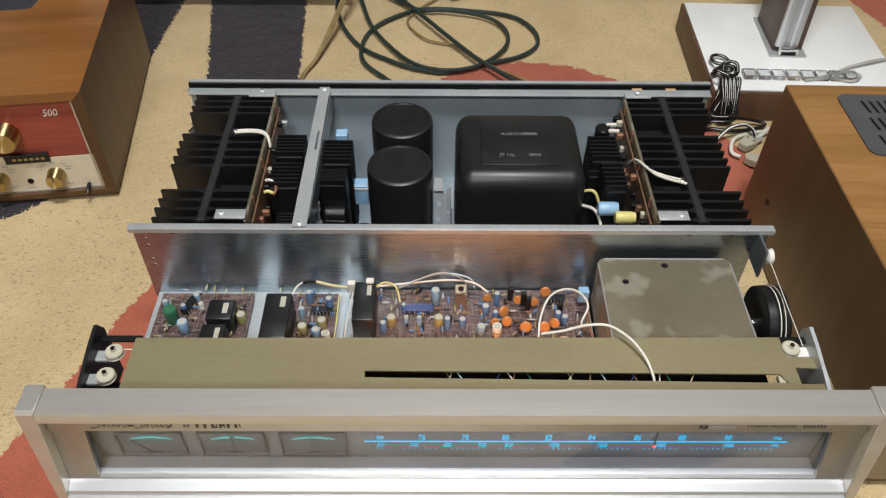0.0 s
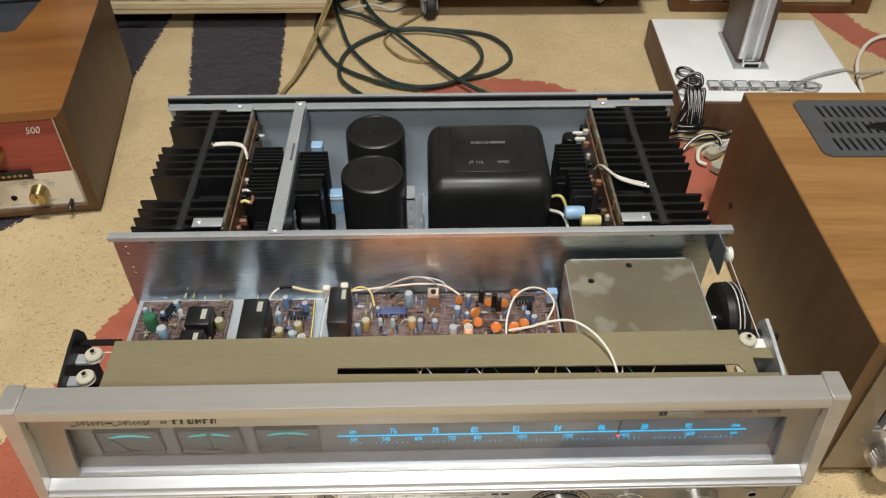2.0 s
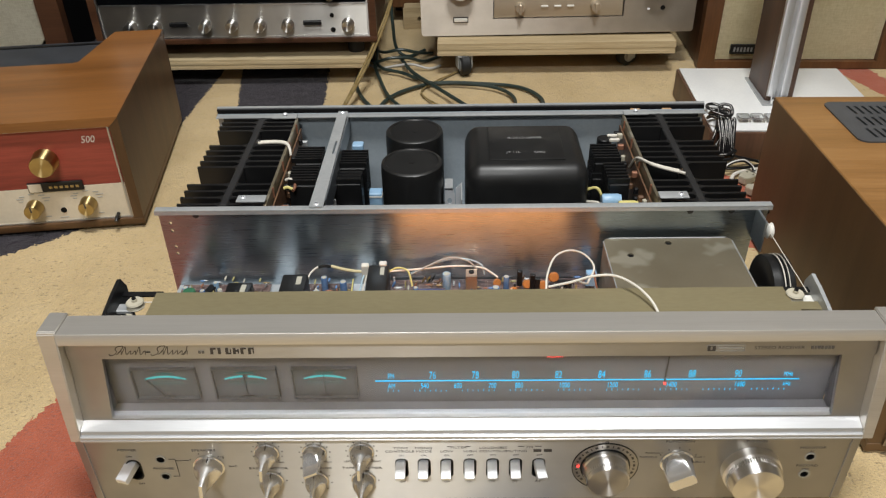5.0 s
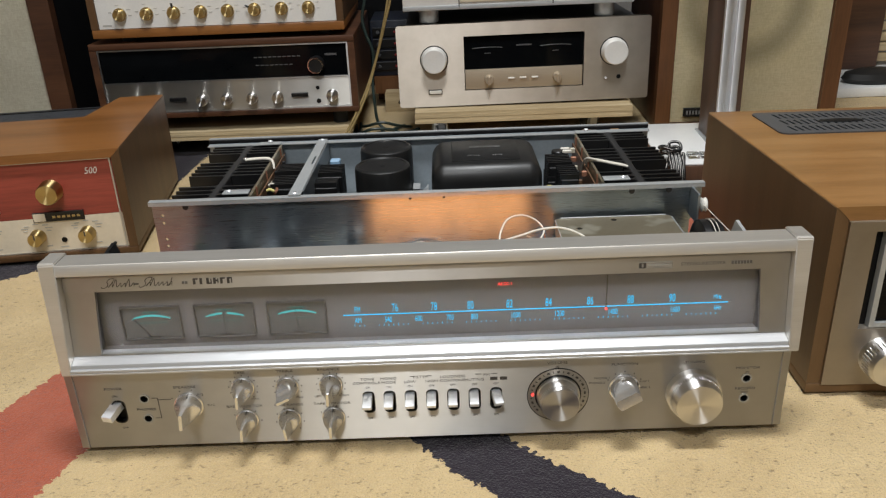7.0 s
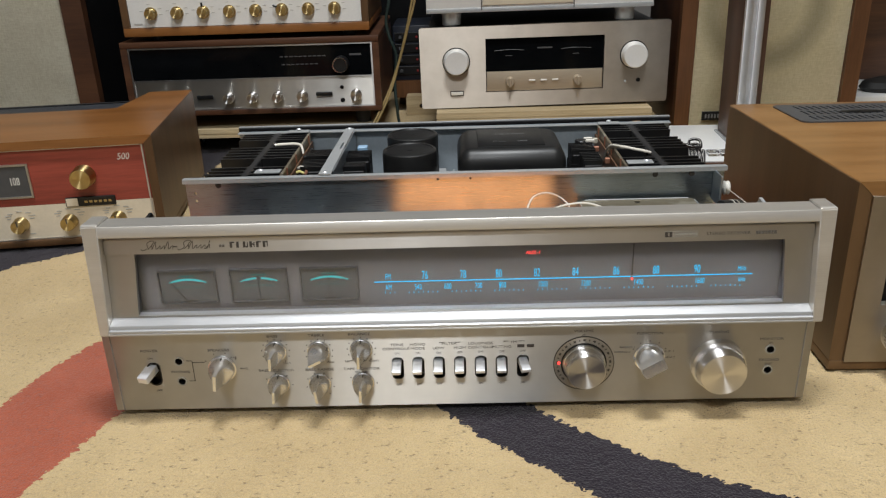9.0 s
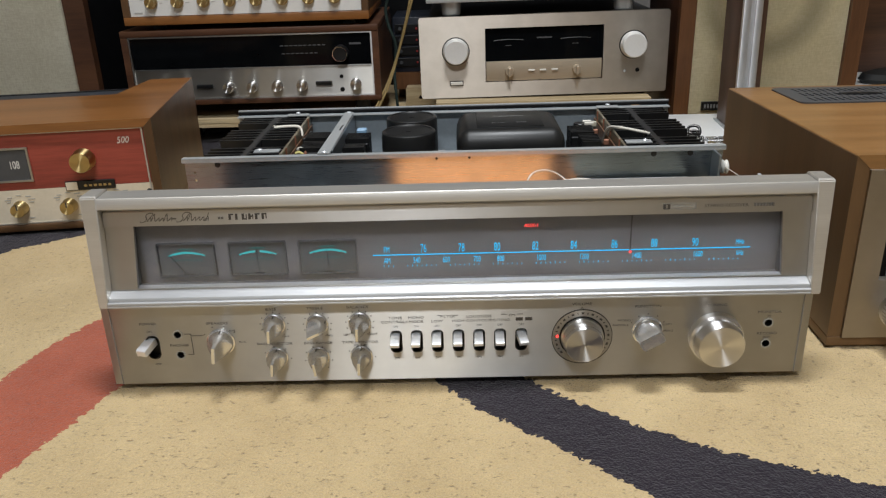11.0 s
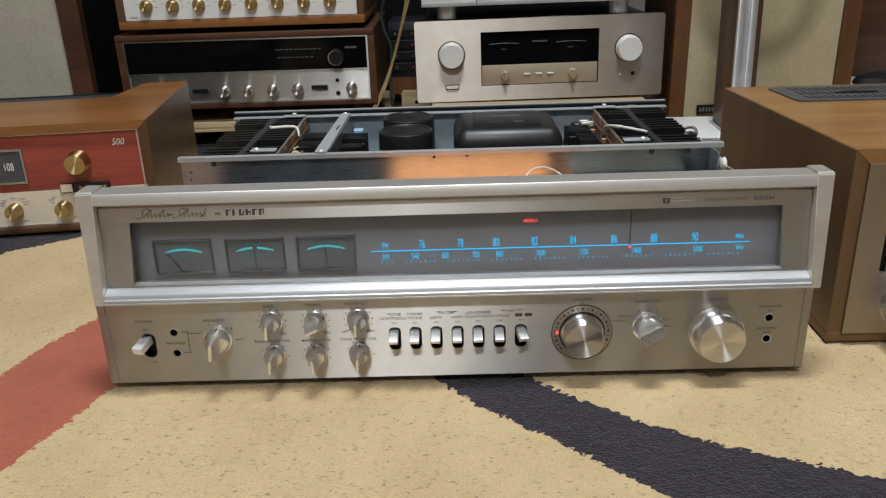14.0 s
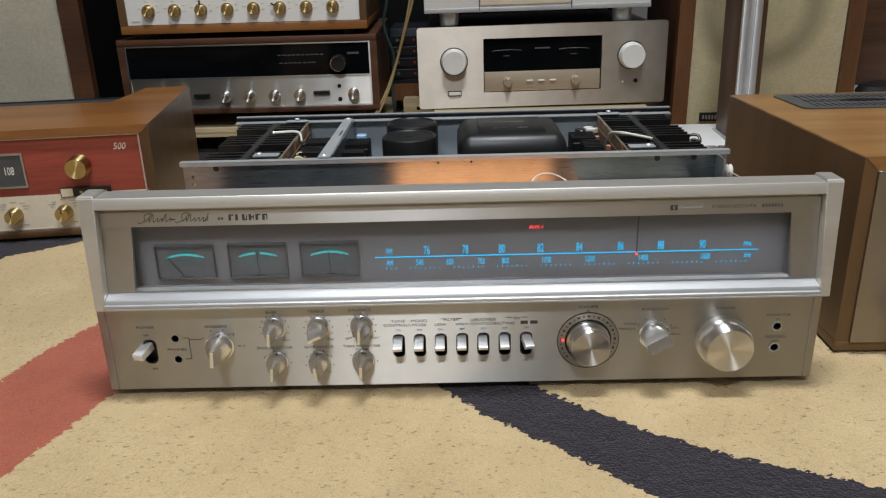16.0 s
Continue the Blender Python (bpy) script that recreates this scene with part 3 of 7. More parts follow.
def front_panel():
    """The brushed lower panel with its holes, and the bezel round the dial."""
    holes = [round_rect(x, 0.0425, 0.0102, 0.021, 0.004) for x in SWITCH_X]
    holes.append(round_rect(-0.2575, 0.0415, 0.0115, 0.0225, 0.005))
    holes += [circle(x, z, 0.0033, 16) for x in (-0.235, 0.263) for z in (0.0535, 0.034)]
    bm = plate(bm_new(), [(-0.2965, 0.006), (0.2965, 0.006), (0.2965, 0.086), (-0.2965, 0.086)], holes, 0.0, 0.003)
    panel = part("front_panel", bm, PANEL_ALU, RX, "brushed champagne-silver lower front panel")
    part("panel_backing", span(bm_new(), -0.292, 0.292, 0.006, 0.0075, 0.012, 0.084), BLACK_MATT, RX)
    for s in (-1, 1):
        bm = bm_new()
        span(bm, min(s * 0.2895, s * 0.2902), max(s * 0.2895, s * 0.2902), -0.0006, 0.002, 0.006, 0.083)
        part("seam", bm, INK_FAINT, panel)
        bm = span(bm_new(), min(s * 0.2965, s * 0.2935), max(s * 0.2965, s * 0.2935), 0.003, 0.055, 0.010, 0.086)
        part("side_wing", bm, BLACK_SATIN, RX)
    for x in (-0.235, 0.263):
        for z in (0.0535, 0.034):
            bm = plate(bm_new(), circle(x, z, 0.0043, 20), [circle(x, z, 0.0032, 20)], -0.0006, 0.0)
            jack = part("jack_socket", bm, STEEL, panel, "small ringed jack socket")
            part("jack_barrel", plate(bm_new(), circle(x, z, 0.0033, 20), [circle(x, z, 0.0027, 20)], -0.0004, 0.0055), BLACK_MATT, jack)
    # end caps
    for s in (-1, 1):
        bm = bm_new()
        out = [(-0.0098, 0.0835), (0.012, 0.0835), (0.022, 0.0835), (0.0140, 0.1746), (0.0130, 0.1755), (-0.0088, 0.1758), (-0.0102, 0.1743)]
        prism(bm, out, min(s * 0.2872, s * 0.2950), max(s * 0.2872, s * 0.2950), "x")
        for v in bm.verts:
            if abs(v.co.x) > 0.29:
                v.co.x += s * (v.co.z - 0.0835) * 0.06
        bmesh.ops.bevel(bm, geom=[e for e in bm.edges], offset=0.0007, segments=2, affect="EDGES")
        part("end_cap", leaned(bm), ALU_SATIN, RX)
    bm = prism(bm_new(), [(-0.0086, 0.1645), (-0.0096, 0.1650), (-0.0101, 0.1734), (-0.0096, 0.1741), (0.0116, 0.1738), (0.0122, 0.1731), (0.0122, 0.1645)], -0.2870, 0.2870, "x")
    part("top_rail", leaned(bm), ALU_SATIN, RX, "silver top rail of the bezel")
    bm = prism(bm_new(), [(-0.0095, 0.0838), (-0.0108, 0.0844), (-0.0108, 0.0856), (-0.0101, 0.0859), (-0.0101, 0.0863), (-0.0107, 0.0866), (-0.0106, 0.0880), (-0.0095, 0.0886), (-0.0083, 0.0884), (-0.0083, 0.0890), (-0.0075, 0.0912), (-0.0040, 0.0929), (-0.0038, 0.0926), (-0.0030, 0.0930), (0.0020, 0.0955), (0.0090, 0.0955), (0.0090, 0.0838)], -0.2870, 0.2870, "x")
    part("bottom_lip", leaned(bm), LIP_METAL, RX, "bright polished lip under the dial")
    bm = plate(bm_new(), [(-0.2870, 0.0950), (0.2870, 0.0950), (0.2870, 0.1646), (-0.2870, 0.1646)], [[(-0.2650, 0.0960), (0.2665, 0.0960), (0.2645, 0.1492), (-0.2630, 0.1492)]], 0.0000, 0.0035)
    sur = part("dial_surround", leaned(bm), ALU, RX, "brushed surround of the dial window")
    bm = prism(bm_new(), [(-0.0024, 0.1488), (-0.0024, 0.1602), (-0.0016, 0.1610), (-0.0002, 0.1610), (-0.0002, 0.1488)], -0.2866, 0.2866, "x")
    part("name_strip", leaned(bm), ALU_BRIGHT, sur)
    return panel, sur


SWITCH_X = (-0.0490, -0.0315, -0.0140, 0.0038, 0.0213, 0.0390, 0.0568)
PANEL, SURROUND = front_panel()


def dial():
    """The recessed dial plate with meters, scales and pointer behind clear acrylic."""
    bm = bm_new()
    span(bm, -0.268, 0.272, 0.0225, 0.0240, 0.088, 0.1600)
    plate_ob = part("dial_plate", bm, DIAL_GREY, RX, "grey dial plate")
    plate_ob.location = (0, 0.0012, 0.0007)
    bm = bm_new()
    for x0, x1 in ((-0.272, -0.2665), (0.2715, 0.276)):
        prism(bm, [(0.0062, 0.092), (0.0222, 0.092), (0.0222, 0.158), (0.0180, 0.158)], x0, x1, "x")
    span(bm, -0.272, 0.276, 0.0200, 0.0222, 0.1545, 0.158)
    span(bm, -0.272, 0.276, 0.0064, 0.0222, 0.0905, 0.0925)
    part("dial_well", bm, DIAL_GREY, RX)
    bm = span(bm_new(), -0.2680, 0.2670, 0.0042, 0.0054, 0.0935, 0.1540)
    pane = part("dial_window", leaned(bm), GLASS, RX, "clear acrylic dial window")
    pane.visible_shadow = False
    # meters
    for k, cx in enumerate((-0.2245, -0.1640, -0.1045)):
        cz, w, h = 0.1125, 0.0475, 0.0290
        bm = plate(bm_new(), round_rect(cx, cz, w + 0.0012, h + 0.0012, 0.0008, 2), [round_rect(cx, cz, w - 0.0004, h - 0.0004, 0.0005, 2)], 0.0185, 0.0224)
        part("meter_frame", bm, METER_RIM, plate_ob, "thin dark meter frame")
        bm = span(bm_new(), cx - w / 2, cx + w / 2, 0.0216, 0.0222, cz - h / 2, cz + h / 2)
        part("meter_face", bm, METER_FACE, plate_ob, "smoky meter face with a lit teal arc")
        bm = bm_new()
        gap = 0.06 if k == 1 else 0.0
        for sgn, a0, a1 in (((1, 0.0, 0.50), (-1, 0.0, 0.50)) if not gap else ((1, gap, 0.50), (-1, gap, 0.50))):
            n = 10
            for i in range(n):
                aa, ab = a0 + (a1 - a0) * i / n, a0 + (a1 - a0) * (i + 1) / n
                thick = 0.0021 if i < n - 3 else 0.0014
                R0 = 0.0335
                q = [(sgn * math.sin(a) * r, math.cos(a) * r * 0.82) for a, r in ((aa, R0), (ab, R0), (ab, R0 - thick), (aa, R0 - thick))]
                vs = [bm.verts.new((cx + u, 0.0212, cz - 0.0205 + v)) for u, v in q]
                bm.faces.new(vs)
                vs2 = [bm.verts.new((cx + u, 0.0215, cz - 0.0205 + v)) for u, v in q]
                bm.faces.new(vs2)
        part("meter_arc", bm, GLOW_TEAL, plate_ob, "glowing teal meter arc")
        bm = bm_new()
        for i in range(9):
            u = -0.012 + 0.003 * i
            span(bm, cx + u - 0.0007, cx + u + 0.0007, 0.0211, 0.0215, cz - 0.0012, cz + 0.0004)
        span(bm, cx - 0.0065, cx + 0.0065, 0.0211, 0.0215, cz + 0.0085, cz + 0.0098)
        part("meter_marks", bm, glow_dim, plate_ob)
        lean = (-0.62, -0.03, -0.03)[k]
        bm = bm_new()
        base = (cx - (0.002 if k == 0 else 0), 0.0205, cz - 0.0135)
        box(bm, (0, 0, 0.011), (0.0004, 0.0005, 0.022), m=Matrix.Translation(base) @ Euler((0, lean, 0)).to_matrix().to_4x4())
        part("needle", bm, BLACK_MATT, plate_ob)
        bm = span(bm_new(), cx - 0.0050, cx + 0.0050, 0.0205, 0.0212, cz - 0.0138, cz - 0.0131, 0.0002)
        part("needle_stop", bm, BLACK_MATT, plate_ob)
    # scales
    bm = span(bm_new(), -0.0670, 0.2490, 0.0218, 0.0224, 0.1117, 0.1124)
    part("scale_line", bm, GLOW_BLUE, plate_ob, "glowing blue scale line")
    bm = bm_new()
    for i in range(76):
        if i % 9 in (3, 4):
            continue
        x = -0.0580 + 0.302 * i / 75
        span(bm, x - 0.0003, x + 0.0003, 0.0219, 0.0224, 0.1012, 0.1024 if i % 3 else 0.1029)
    part("scale_marks", bm, GLOW_BLUE, plate_ob)
    for body, x in (("76", -0.024), ("78", 0.008), ("80", 0.038), ("82", 0.070), ("84", 0.102), ("86", 0.136), ("88", 0.169), ("90", 0.203)):
        letters(body, 0.0106, (x, 0.0222, 0.1140), GLOW_BLUE, plate_ob, wide=0.52)
    for body, x in (("540", -0.030), ("600", -0.005), ("700", 0.021), ("800", 0.041), ("1000", 0.075), ("1200", 0.111), ("1400", 0.155), ("1600", 0.206)):
        letters(body, 0.0074, (x, 0.0222, 0.1043), GLOW_BLUE, plate_ob, wide=0.56)
    letters("FM", 0.0076, (-0.055, 0.0222, 0.1142), GLOW_BLUE, plate_ob, wide=0.55)
    letters("AM", 0.0072, (-0.055, 0.0222, 0.1044), GLOW_BLUE, plate_ob, wide=0.55)
    letters("MHz", 0.0058, (0.240, 0.0222, 0.1152), GLOW_BLUE, plate_ob, wide=0.62)
    letters("kHz", 0.0058, (0.241, 0.0222, 0.1052), GLOW_BLUE, plate_ob, wide=0.62)
    letters("AUX-1", 0.0040, (0.0665, 0.0222, 0.1345), GLOW_RED, plate_ob, wide=1.05)
    bm = bm_new()
    span(bm, 0.1480, 0.1490, 0.0202, 0.0209, 0.1130, 0.1545)
    ptr = part("pointer", bm, INK, RX, "thin tuning pointer with a red tip")
    bm = rod(bm_new(), (0.1485, 0.0200, 0.1124), 0.0011, 0.001, "y", 10)
    part("pointer_tip", bm, GLOW_RED, ptr)


glow_dim = glow("faint_teal_print", (0.05, 0.45, 0.42), 0.22)
dial()


def switches():
    for k, x in enumerate(SWITCH_X):
        tilt = 0 if k < 6 else 1
        bm = plate(bm_new(), round_rect(x, 0.0425, 0.0100, 0.0208, 0.0039), [round_rect(x, 0.0425, 0.0088, 0.0194, 0.0034)], -0.0004, 0.0058)
        part("switch_slot", bm, BLACK_SATIN, PANEL, "black rounded slot")
        bm = bm_new()
        m = Matrix.Translation((x - 0.0006, 0.003, 0.0496)) @ Euler((radians(13), 0, radians(9) * tilt)).to_matrix().to_4x4()
        prism(bm, [(0.0, -0.0034), (-0.0130, -0.0032), (-0.0166, -0.0026), (-0.0174, -0.0018), (-0.0173, 0.0008), (-0.0169, 0.0012), (0.0, 0.0012)], -0.0038, 0.0038, "x")
        bmesh.ops.transform(bm, matrix=m, verts=bm.verts)
        bmesh.ops.bevel(bm, geom=list(bm.edges), offset=0.0004, segments=1, affect="EDGES")
        flat_shaded(part("switch_lever", bm, SATIN_CHROME, PANEL, "flat satin chrome lever"))
    bm = plate(bm_new(), round_rect(-0.2575, 0.0415, 0.0113, 0.0223, 0.005), [round_rect(-0.2575, 0.0415, 0.0098, 0.0205, 0.0045)], -0.0004, 0.0058)
    part("switch_slot", bm, BLACK_SATIN, PANEL)
    bm = prism(bm_new(), [(0.0, -0.0044), (-0.0165, -0.0036), (-0.0170, -0.0030), (-0.0170, 0.0022), (-0.0164, 0.0028), (0.0, 0.0030)], -0.0042, 0.0042, "x")
    bmesh.ops.transform(bm, matrix=Matrix.Translation((-0.2590, 0.003, 0.0470)) @ Euler((radians(15), 0, radians(-16))).to_matrix().to_4x4(), verts=bm.verts)
    bmesh.ops.bevel(bm, geom=list(bm.edges), offset=0.0004, segments=1, affect="EDGES")
    flat_shaded(part("power_lever", bm, SATIN_CHROME, PANEL, "flat chrome power lever"))


switches()


def blade_knob(x, z, r, length, turn, tip=0.12, end=0.64):
    """A round knob whose front is cut to a chisel edge."""
    bm = bm_new()
    n, rings = 40, []
    levels = [(0.0, r * 1.08, 9), (0.0016, r * 1.08, 9), (0.0022, r * 0.98, 9), (0.0066, r * 0.95, 9), (0.0082, r * 0.93, r * 0.80)]
    levels += [(0.0082 + (length - 0.0082) * k / 7, r * (0.93 - (0.93 - end) * k / 7), r * (tip + (0.74 - tip) * (1 - k / 7) ** 2.6)) for k in range(1, 8)]
    for y, rad, w in levels:
        rings.append([bm.verts.new((max(-w, min(w, rad * math.cos(a))), -y, rad * math.sin(a))) for a in (2 * math.pi * (i + 0.5) / n for i in range(n))])
    for p, q in zip(rings, rings[1:]):
        for i in range(n):
            j = (i + 1) % n
            bm.faces.new([p[i], p[j], q[j], q[i]])
    bm.faces.new(rings[0])
    bm.faces.new(rings[-1])
    bmesh.ops.transform(bm, matrix=Matrix.Translation((x, 0, z)) @ Euler((0, radians(turn), 0)).to_matrix().to_4x4(), verts=bm.verts)
    k = part("knob", bm, KNOB_METAL, PANEL, "chrome rotary knob cut to a chisel edge")
    bm = box(bm_new(), (0, -0.0042, r * 0.99), (0.0009, 0.0040, 0.0006), m=Matrix.Translation((x, 0, z)) @ Euler((0, radians(turn), 0)).to_matrix().to_4x4())
    part("knob_mark", bm, INK, k)
    return k


for kx, kz, kr, kl, kt in ((-0.1985, 0.0462, 0.0112, 0.026, 6), (-0.1515, 0.0618, 0.0088, 0.024, 4), (-0.1150, 0.0611, 0.0088, 0.023, 64), (-0.0790, 0.0620, 0.0088, 0.024, 2),
                           (-0.1520, 0.0302, 0.0088, 0.024, 5), (-0.1165, 0.0298, 0.0088, 0.024, -6), (-0.0795, 0.0300, 0.0088, 0.024, 3), (0.1625, 0.0488, 0.0120, 0.021, 60)):
    blade_knob(kx, kz, kr, kl, kt, *((0.42, 0.86) if kx > 0.1 else ()))


def big_knobs():
    # volume, inside its scale ring
    bm = plate(bm_new(), circle(0.1080, 0.0440, 0.0256, 48), [circle(0.1080, 0.0440, 0.0251, 48)], -0.0009, 0.0)
    part("scale_ring", bm, BLACK_SATIN, PANEL, "thin black ring round the volume scale")
    part("knob_ring", plate(bm_new(), circle(0.1080, 0.0440, 0.0192, 48), [circle(0.1080, 0.0440, 0.0180, 48)], -0.0011, -0.0002), BLACK_SATIN, PANEL, "black ring round the volume knob")
    part("scale_disc", plate(bm_new(), circle(0.1080, 0.0440, 0.0251, 48), [circle(0.1080, 0.0440, 0.0175, 48)], -0.0006, 0.0), SCALE_GREY, PANEL)
    bm = lathe(bm_new(), [(0.0178, 0.0), (0.0178, 0.0040), (0.0170, 0.0048), (0.0159, 0.0158), (0.0153, 0.0165), (0.0040, 0.0160), (0.0, 0.0159)], (0.1080, 0, 0.0440), "y", 56)
    k = part("volume_knob", bm, ALU_SPUN, PANEL, "large spun-aluminium volume knob")
    bm = bm_new()
    for i in range(56):
        a = 2 * math.pi * i / 56
        box(bm, (0.1080 + math.cos(a) * 0.0160, -0.0115, 0.0440 + math.sin(a) * 0.0160), (0.0007, 0.0045, 0.0007))
    part("knurling", bm, CHROME, k)
    bm = rod(bm_new(), (0.0870, -0.0007, 0.0450), 0.0013, 0.0008, "y", 12)
    part("red_lamp", bm, GLOW_RED, PANEL, "small red lit volume mark")
    bm = bm_new()
    for i in range(25):
        a = radians(-130 + 260 * i / 24)
        m = Matrix.Translation((0.1080 + math.sin(a) * 0.0222, -0.0008, 0.0440 + math.cos(a) * 0.0222)) @ Euler((0, a, 0)).to_matrix().to_4x4()
        box(bm, (0, 0, 0), (0.0022 if i % 2 == 0 else 0.0008, 0.0005, 0.0016), m=m)
    part("scale_print", bm, INK, PANEL)
    # tuning
    bm = lathe(bm_new(), [(0.0222, 0.0), (0.0222, 0.0070), (0.0214, 0.0075), (0.0202, 0.0085), (0.0190, 0.0198), (0.0184, 0.0206), (0.0050, 0.0200), (0.0, 0.0198)], (0.2195, 0, 0.0420), "y", 64)
    k = part("tuning_knob", bm, ALU_SPUN, PANEL, "large spun-aluminium tuning knob")
    bm = bm_new()
    for i in range(64):
        a = 2 * math.pi * i / 64
        box(bm, (0.2195 + math.cos(a) * 0.0205, -0.0105, 0.0420 + math.sin(a) * 0.0205), (0.0008, 0.0045, 0.0008))
    part("knurling", bm, CHROME, k)


big_knobs()


def panel_print():
    S = 0.0033
    for body, x, z in (("POWER", -0.2590, 0.0640), ("SPEAKERS", -0.2000, 0.0635), ("PHONES", -0.2350, 0.0430), ("BASS", -0.1530, 0.0755), ("TREBLE", -0.1160, 0.0757), ("BALANCE", -0.0800, 0.0760),
                       ("BASS SELECTOR", -0.1530, 0.0428), ("BASS RANGE", -0.1160, 0.0428), ("TAPE MONITOR", -0.0800, 0.0428), ("TONE", -0.0490, 0.0650), ("CONTROLS", -0.0500, 0.0612), ("MONO", -0.0315, 0.0650), ("MODE", -0.0315, 0.0612),
                       ("FILTER", -0.0050, 0.0655), ("LOW", -0.0140, 0.0612), ("HIGH", 0.0038, 0.0612), ("LOUDNESS", 0.0213, 0.0650), ("CONTOUR", 0.0213, 0.0612), ("FM", 0.0490, 0.0655), ("MUTING", 0.0390, 0.0612),
                       ("VOLUME", 0.1070, 0.0745), ("FUNCTION", 0.1620, 0.0710), ("TUNING", 0.2190, 0.0708), ("MONITOR", 0.2630, 0.0635), ("RECORD", 0.2630, 0.0435)):
        letters(body, S, (x, -0.0002, z - 0.001), INK_SOFT, PANEL, wide=1.3)
    for body, x, z in (("ON", -0.2590, 0.0570), ("OFF", -0.2560, 0.0255), ("IN", 0.2630, 0.0600), ("OUT", 0.2630, 0.0400), ("A+B", -0.1880, 0.0565), ("A+C", -0.1800, 0.0455), ("MAX", -0.1430, 0.0500), ("MAX", -0.1060, 0.0500),
                       ("LEFT", -0.0905, 0.0505), ("RIGHT", -0.0690, 0.0505), ("SOURCE", -0.0800, 0.0400), ("PHONO 1", 0.1440, 0.0585), ("PHONO 2", 0.1400, 0.0540), ("AUX 1", 0.1790, 0.0540), ("AUX 2", 0.1800, 0.0480), ("dB", 0.1070, 0.0710)):
        letters(body, 0.0025, (x, -0.0002, z - 0.001), INK_SOFT, PANEL, wide=1.2)
    for x in SWITCH_X:
        letters("OFF" if x < 0.0 else "ON", 0.0026, (x, -0.0002, 0.0256), INK_SOFT, PANEL)
        letters("ON" if x < 0.0 else "OFF", 0.0026, (x, -0.0002, 0.0560), INK_SOFT, PANEL)
    # brackets that tie legends together, and the bars of one legend
    for x0, x1, z0, z1 in ((0.0520, 0.0580, 0.0604, 0.0632), (0.0600, 0.0660, 0.0604, 0.0632), (-0.0135, -0.0100, 0.06635, 0.06665), (0.0002, 0.0040, 0.06635, 0.06665), (0.0400, 0.0450, 0.06635, 0.06665), (0.0530, 0.0580, 0.06635, 0.06665)):
        part("legend_line", span(bm_new(), x0, x1, -0.0004, 0.0001, z0, z1), INK, PANEL)
    bm = span(bm_new(), -0.2240, -0.2236, -0.0004, 0.0001, 0.0343, 0.0537)
    span(bm, -0.2290, -0.2236, -0.0004, 0.0001, 0.0537, 0.0540)
    span(bm, -0.2290, -0.2236, -0.0004, 0.0001, 0.0340, 0.0343)
    span(bm, -0.2236, -0.2130, -0.0004, 0.0001, 0.0520, 0.0523)
    part("legend_line", bm, INK, PANEL)
    for cx, cz, n, r in ((-0.1515, 0.0610, 11, 0.0118), (-0.1150, 0.0600, 11, 0.0118), (-0.0790, 0.0610, 11, 0.0118), (-0.1520, 0.0285, 4, 0.0118), (-0.1165, 0.0280, 8, 0.0118), (-0.0795, 0.0285, 3, 0.0118), (-0.1985, 0.0455, 5, 0.0155), (0.1625, 0.0485, 6, 0.0155)):
        dots = bm_new()
        for i in range(n):
            a = radians(-140 + 280 * i / max(1, n - 1)) if n > 6 else radians(-60 + 150 * i / (n - 1))
            u, v = cx + math.sin(a) * r, cz + math.cos(a) * r
            span(dots, u - 0.0005, u + 0.0005, -0.0004, 0.0001, v - 0.0005, v + 0.0005)
        part("scale_dots", dots, INK_SOFT, PANEL)
    # maker's name as plain slanted flourishes and bars, on the leaning strip
    def on_strip(bm):
        for v in bm.verts:
            v.co.y += -0.0027 + (v.co.z - 0.0838) * BEZEL_LEAN
        return bm

    def flourish(x, big):
        """One capital flourish, then a run of small slanted loops."""
        return [(x + 0.0062 + u * 1.15 + v * 0.55, 0.0, 0.1525 + v) for u, v in ((-0.0060, 0.0004), (-0.0045, -0.0008), (-0.0022, 0.0004), (-0.0020, 0.0026), (-0.0034, 0.0042), (-0.0030, 0.0062), (-0.0008, 0.0070), (0.0010, 0.0060))] + \
               [(x + 0.0052 + 0.0017 * k + (0.0018 if k % 2 else 0.0), 0.0, 0.1526 + ((0.0062 if k in big else 0.0030) if k % 2 else 0.0)) for k in range(13)]

    bm = bm_new()
    tube(bm, flourish(-0.2530, (3, 9)), 0.00026, 5, 5)
    tube(bm, flourish(-0.2230, (3, 13)), 0.00026, 5, 5)
    tube(bm, [(-0.2015, 0.0, 0.1526), (-0.1990, 0.0, 0.1530), (-0.1965, 0.0, 0.1590)], 0.00026, 5, 4)
    span(bm, -0.2270, -0.2236, -0.0003, 0.0003, 0.1541, 0.1548)
    part("script_strokes", on_strip(bm), INK, SURROUND, "dark printed strokes of the maker's name")
    bm = bm_new()
    span(bm, -0.1893, -0.1874, -0.0003, 0.0003, 0.1533, 0.1552)
    span(bm, -0.1868, -0.1850, -0.0003, 0.0003, 0.1533, 0.1552)
    part("small_strokes", on_strip(bm), INK_SOFT, SURROUND)
    bm = bm_new()
    for i in range(6):
        x = -0.1806 + 0.0054 * i
        span(bm, x, x + 0.0019, -0.0003, 0.0003, 0.1526, 0.1573)
        if i != 1:
            span(bm, x + 0.0019, x + 0.0040, -0.0003, 0.0003, (0.1564, 0.1564, 0.1526, 0.1546, 0.1564, 0.1564)[i], (0.1573, 0.1573, 0.1535, 0.1556, 0.1573, 0.1573)[i])
        if i in (2, 3, 5):
            span(bm, x + 0.0033, x + 0.0040, -0.0003, 0.0003, 0.1530, 0.1566)
    part("bold_strokes", on_strip(bm), INK, SURROUND)
    bm = bm_new()
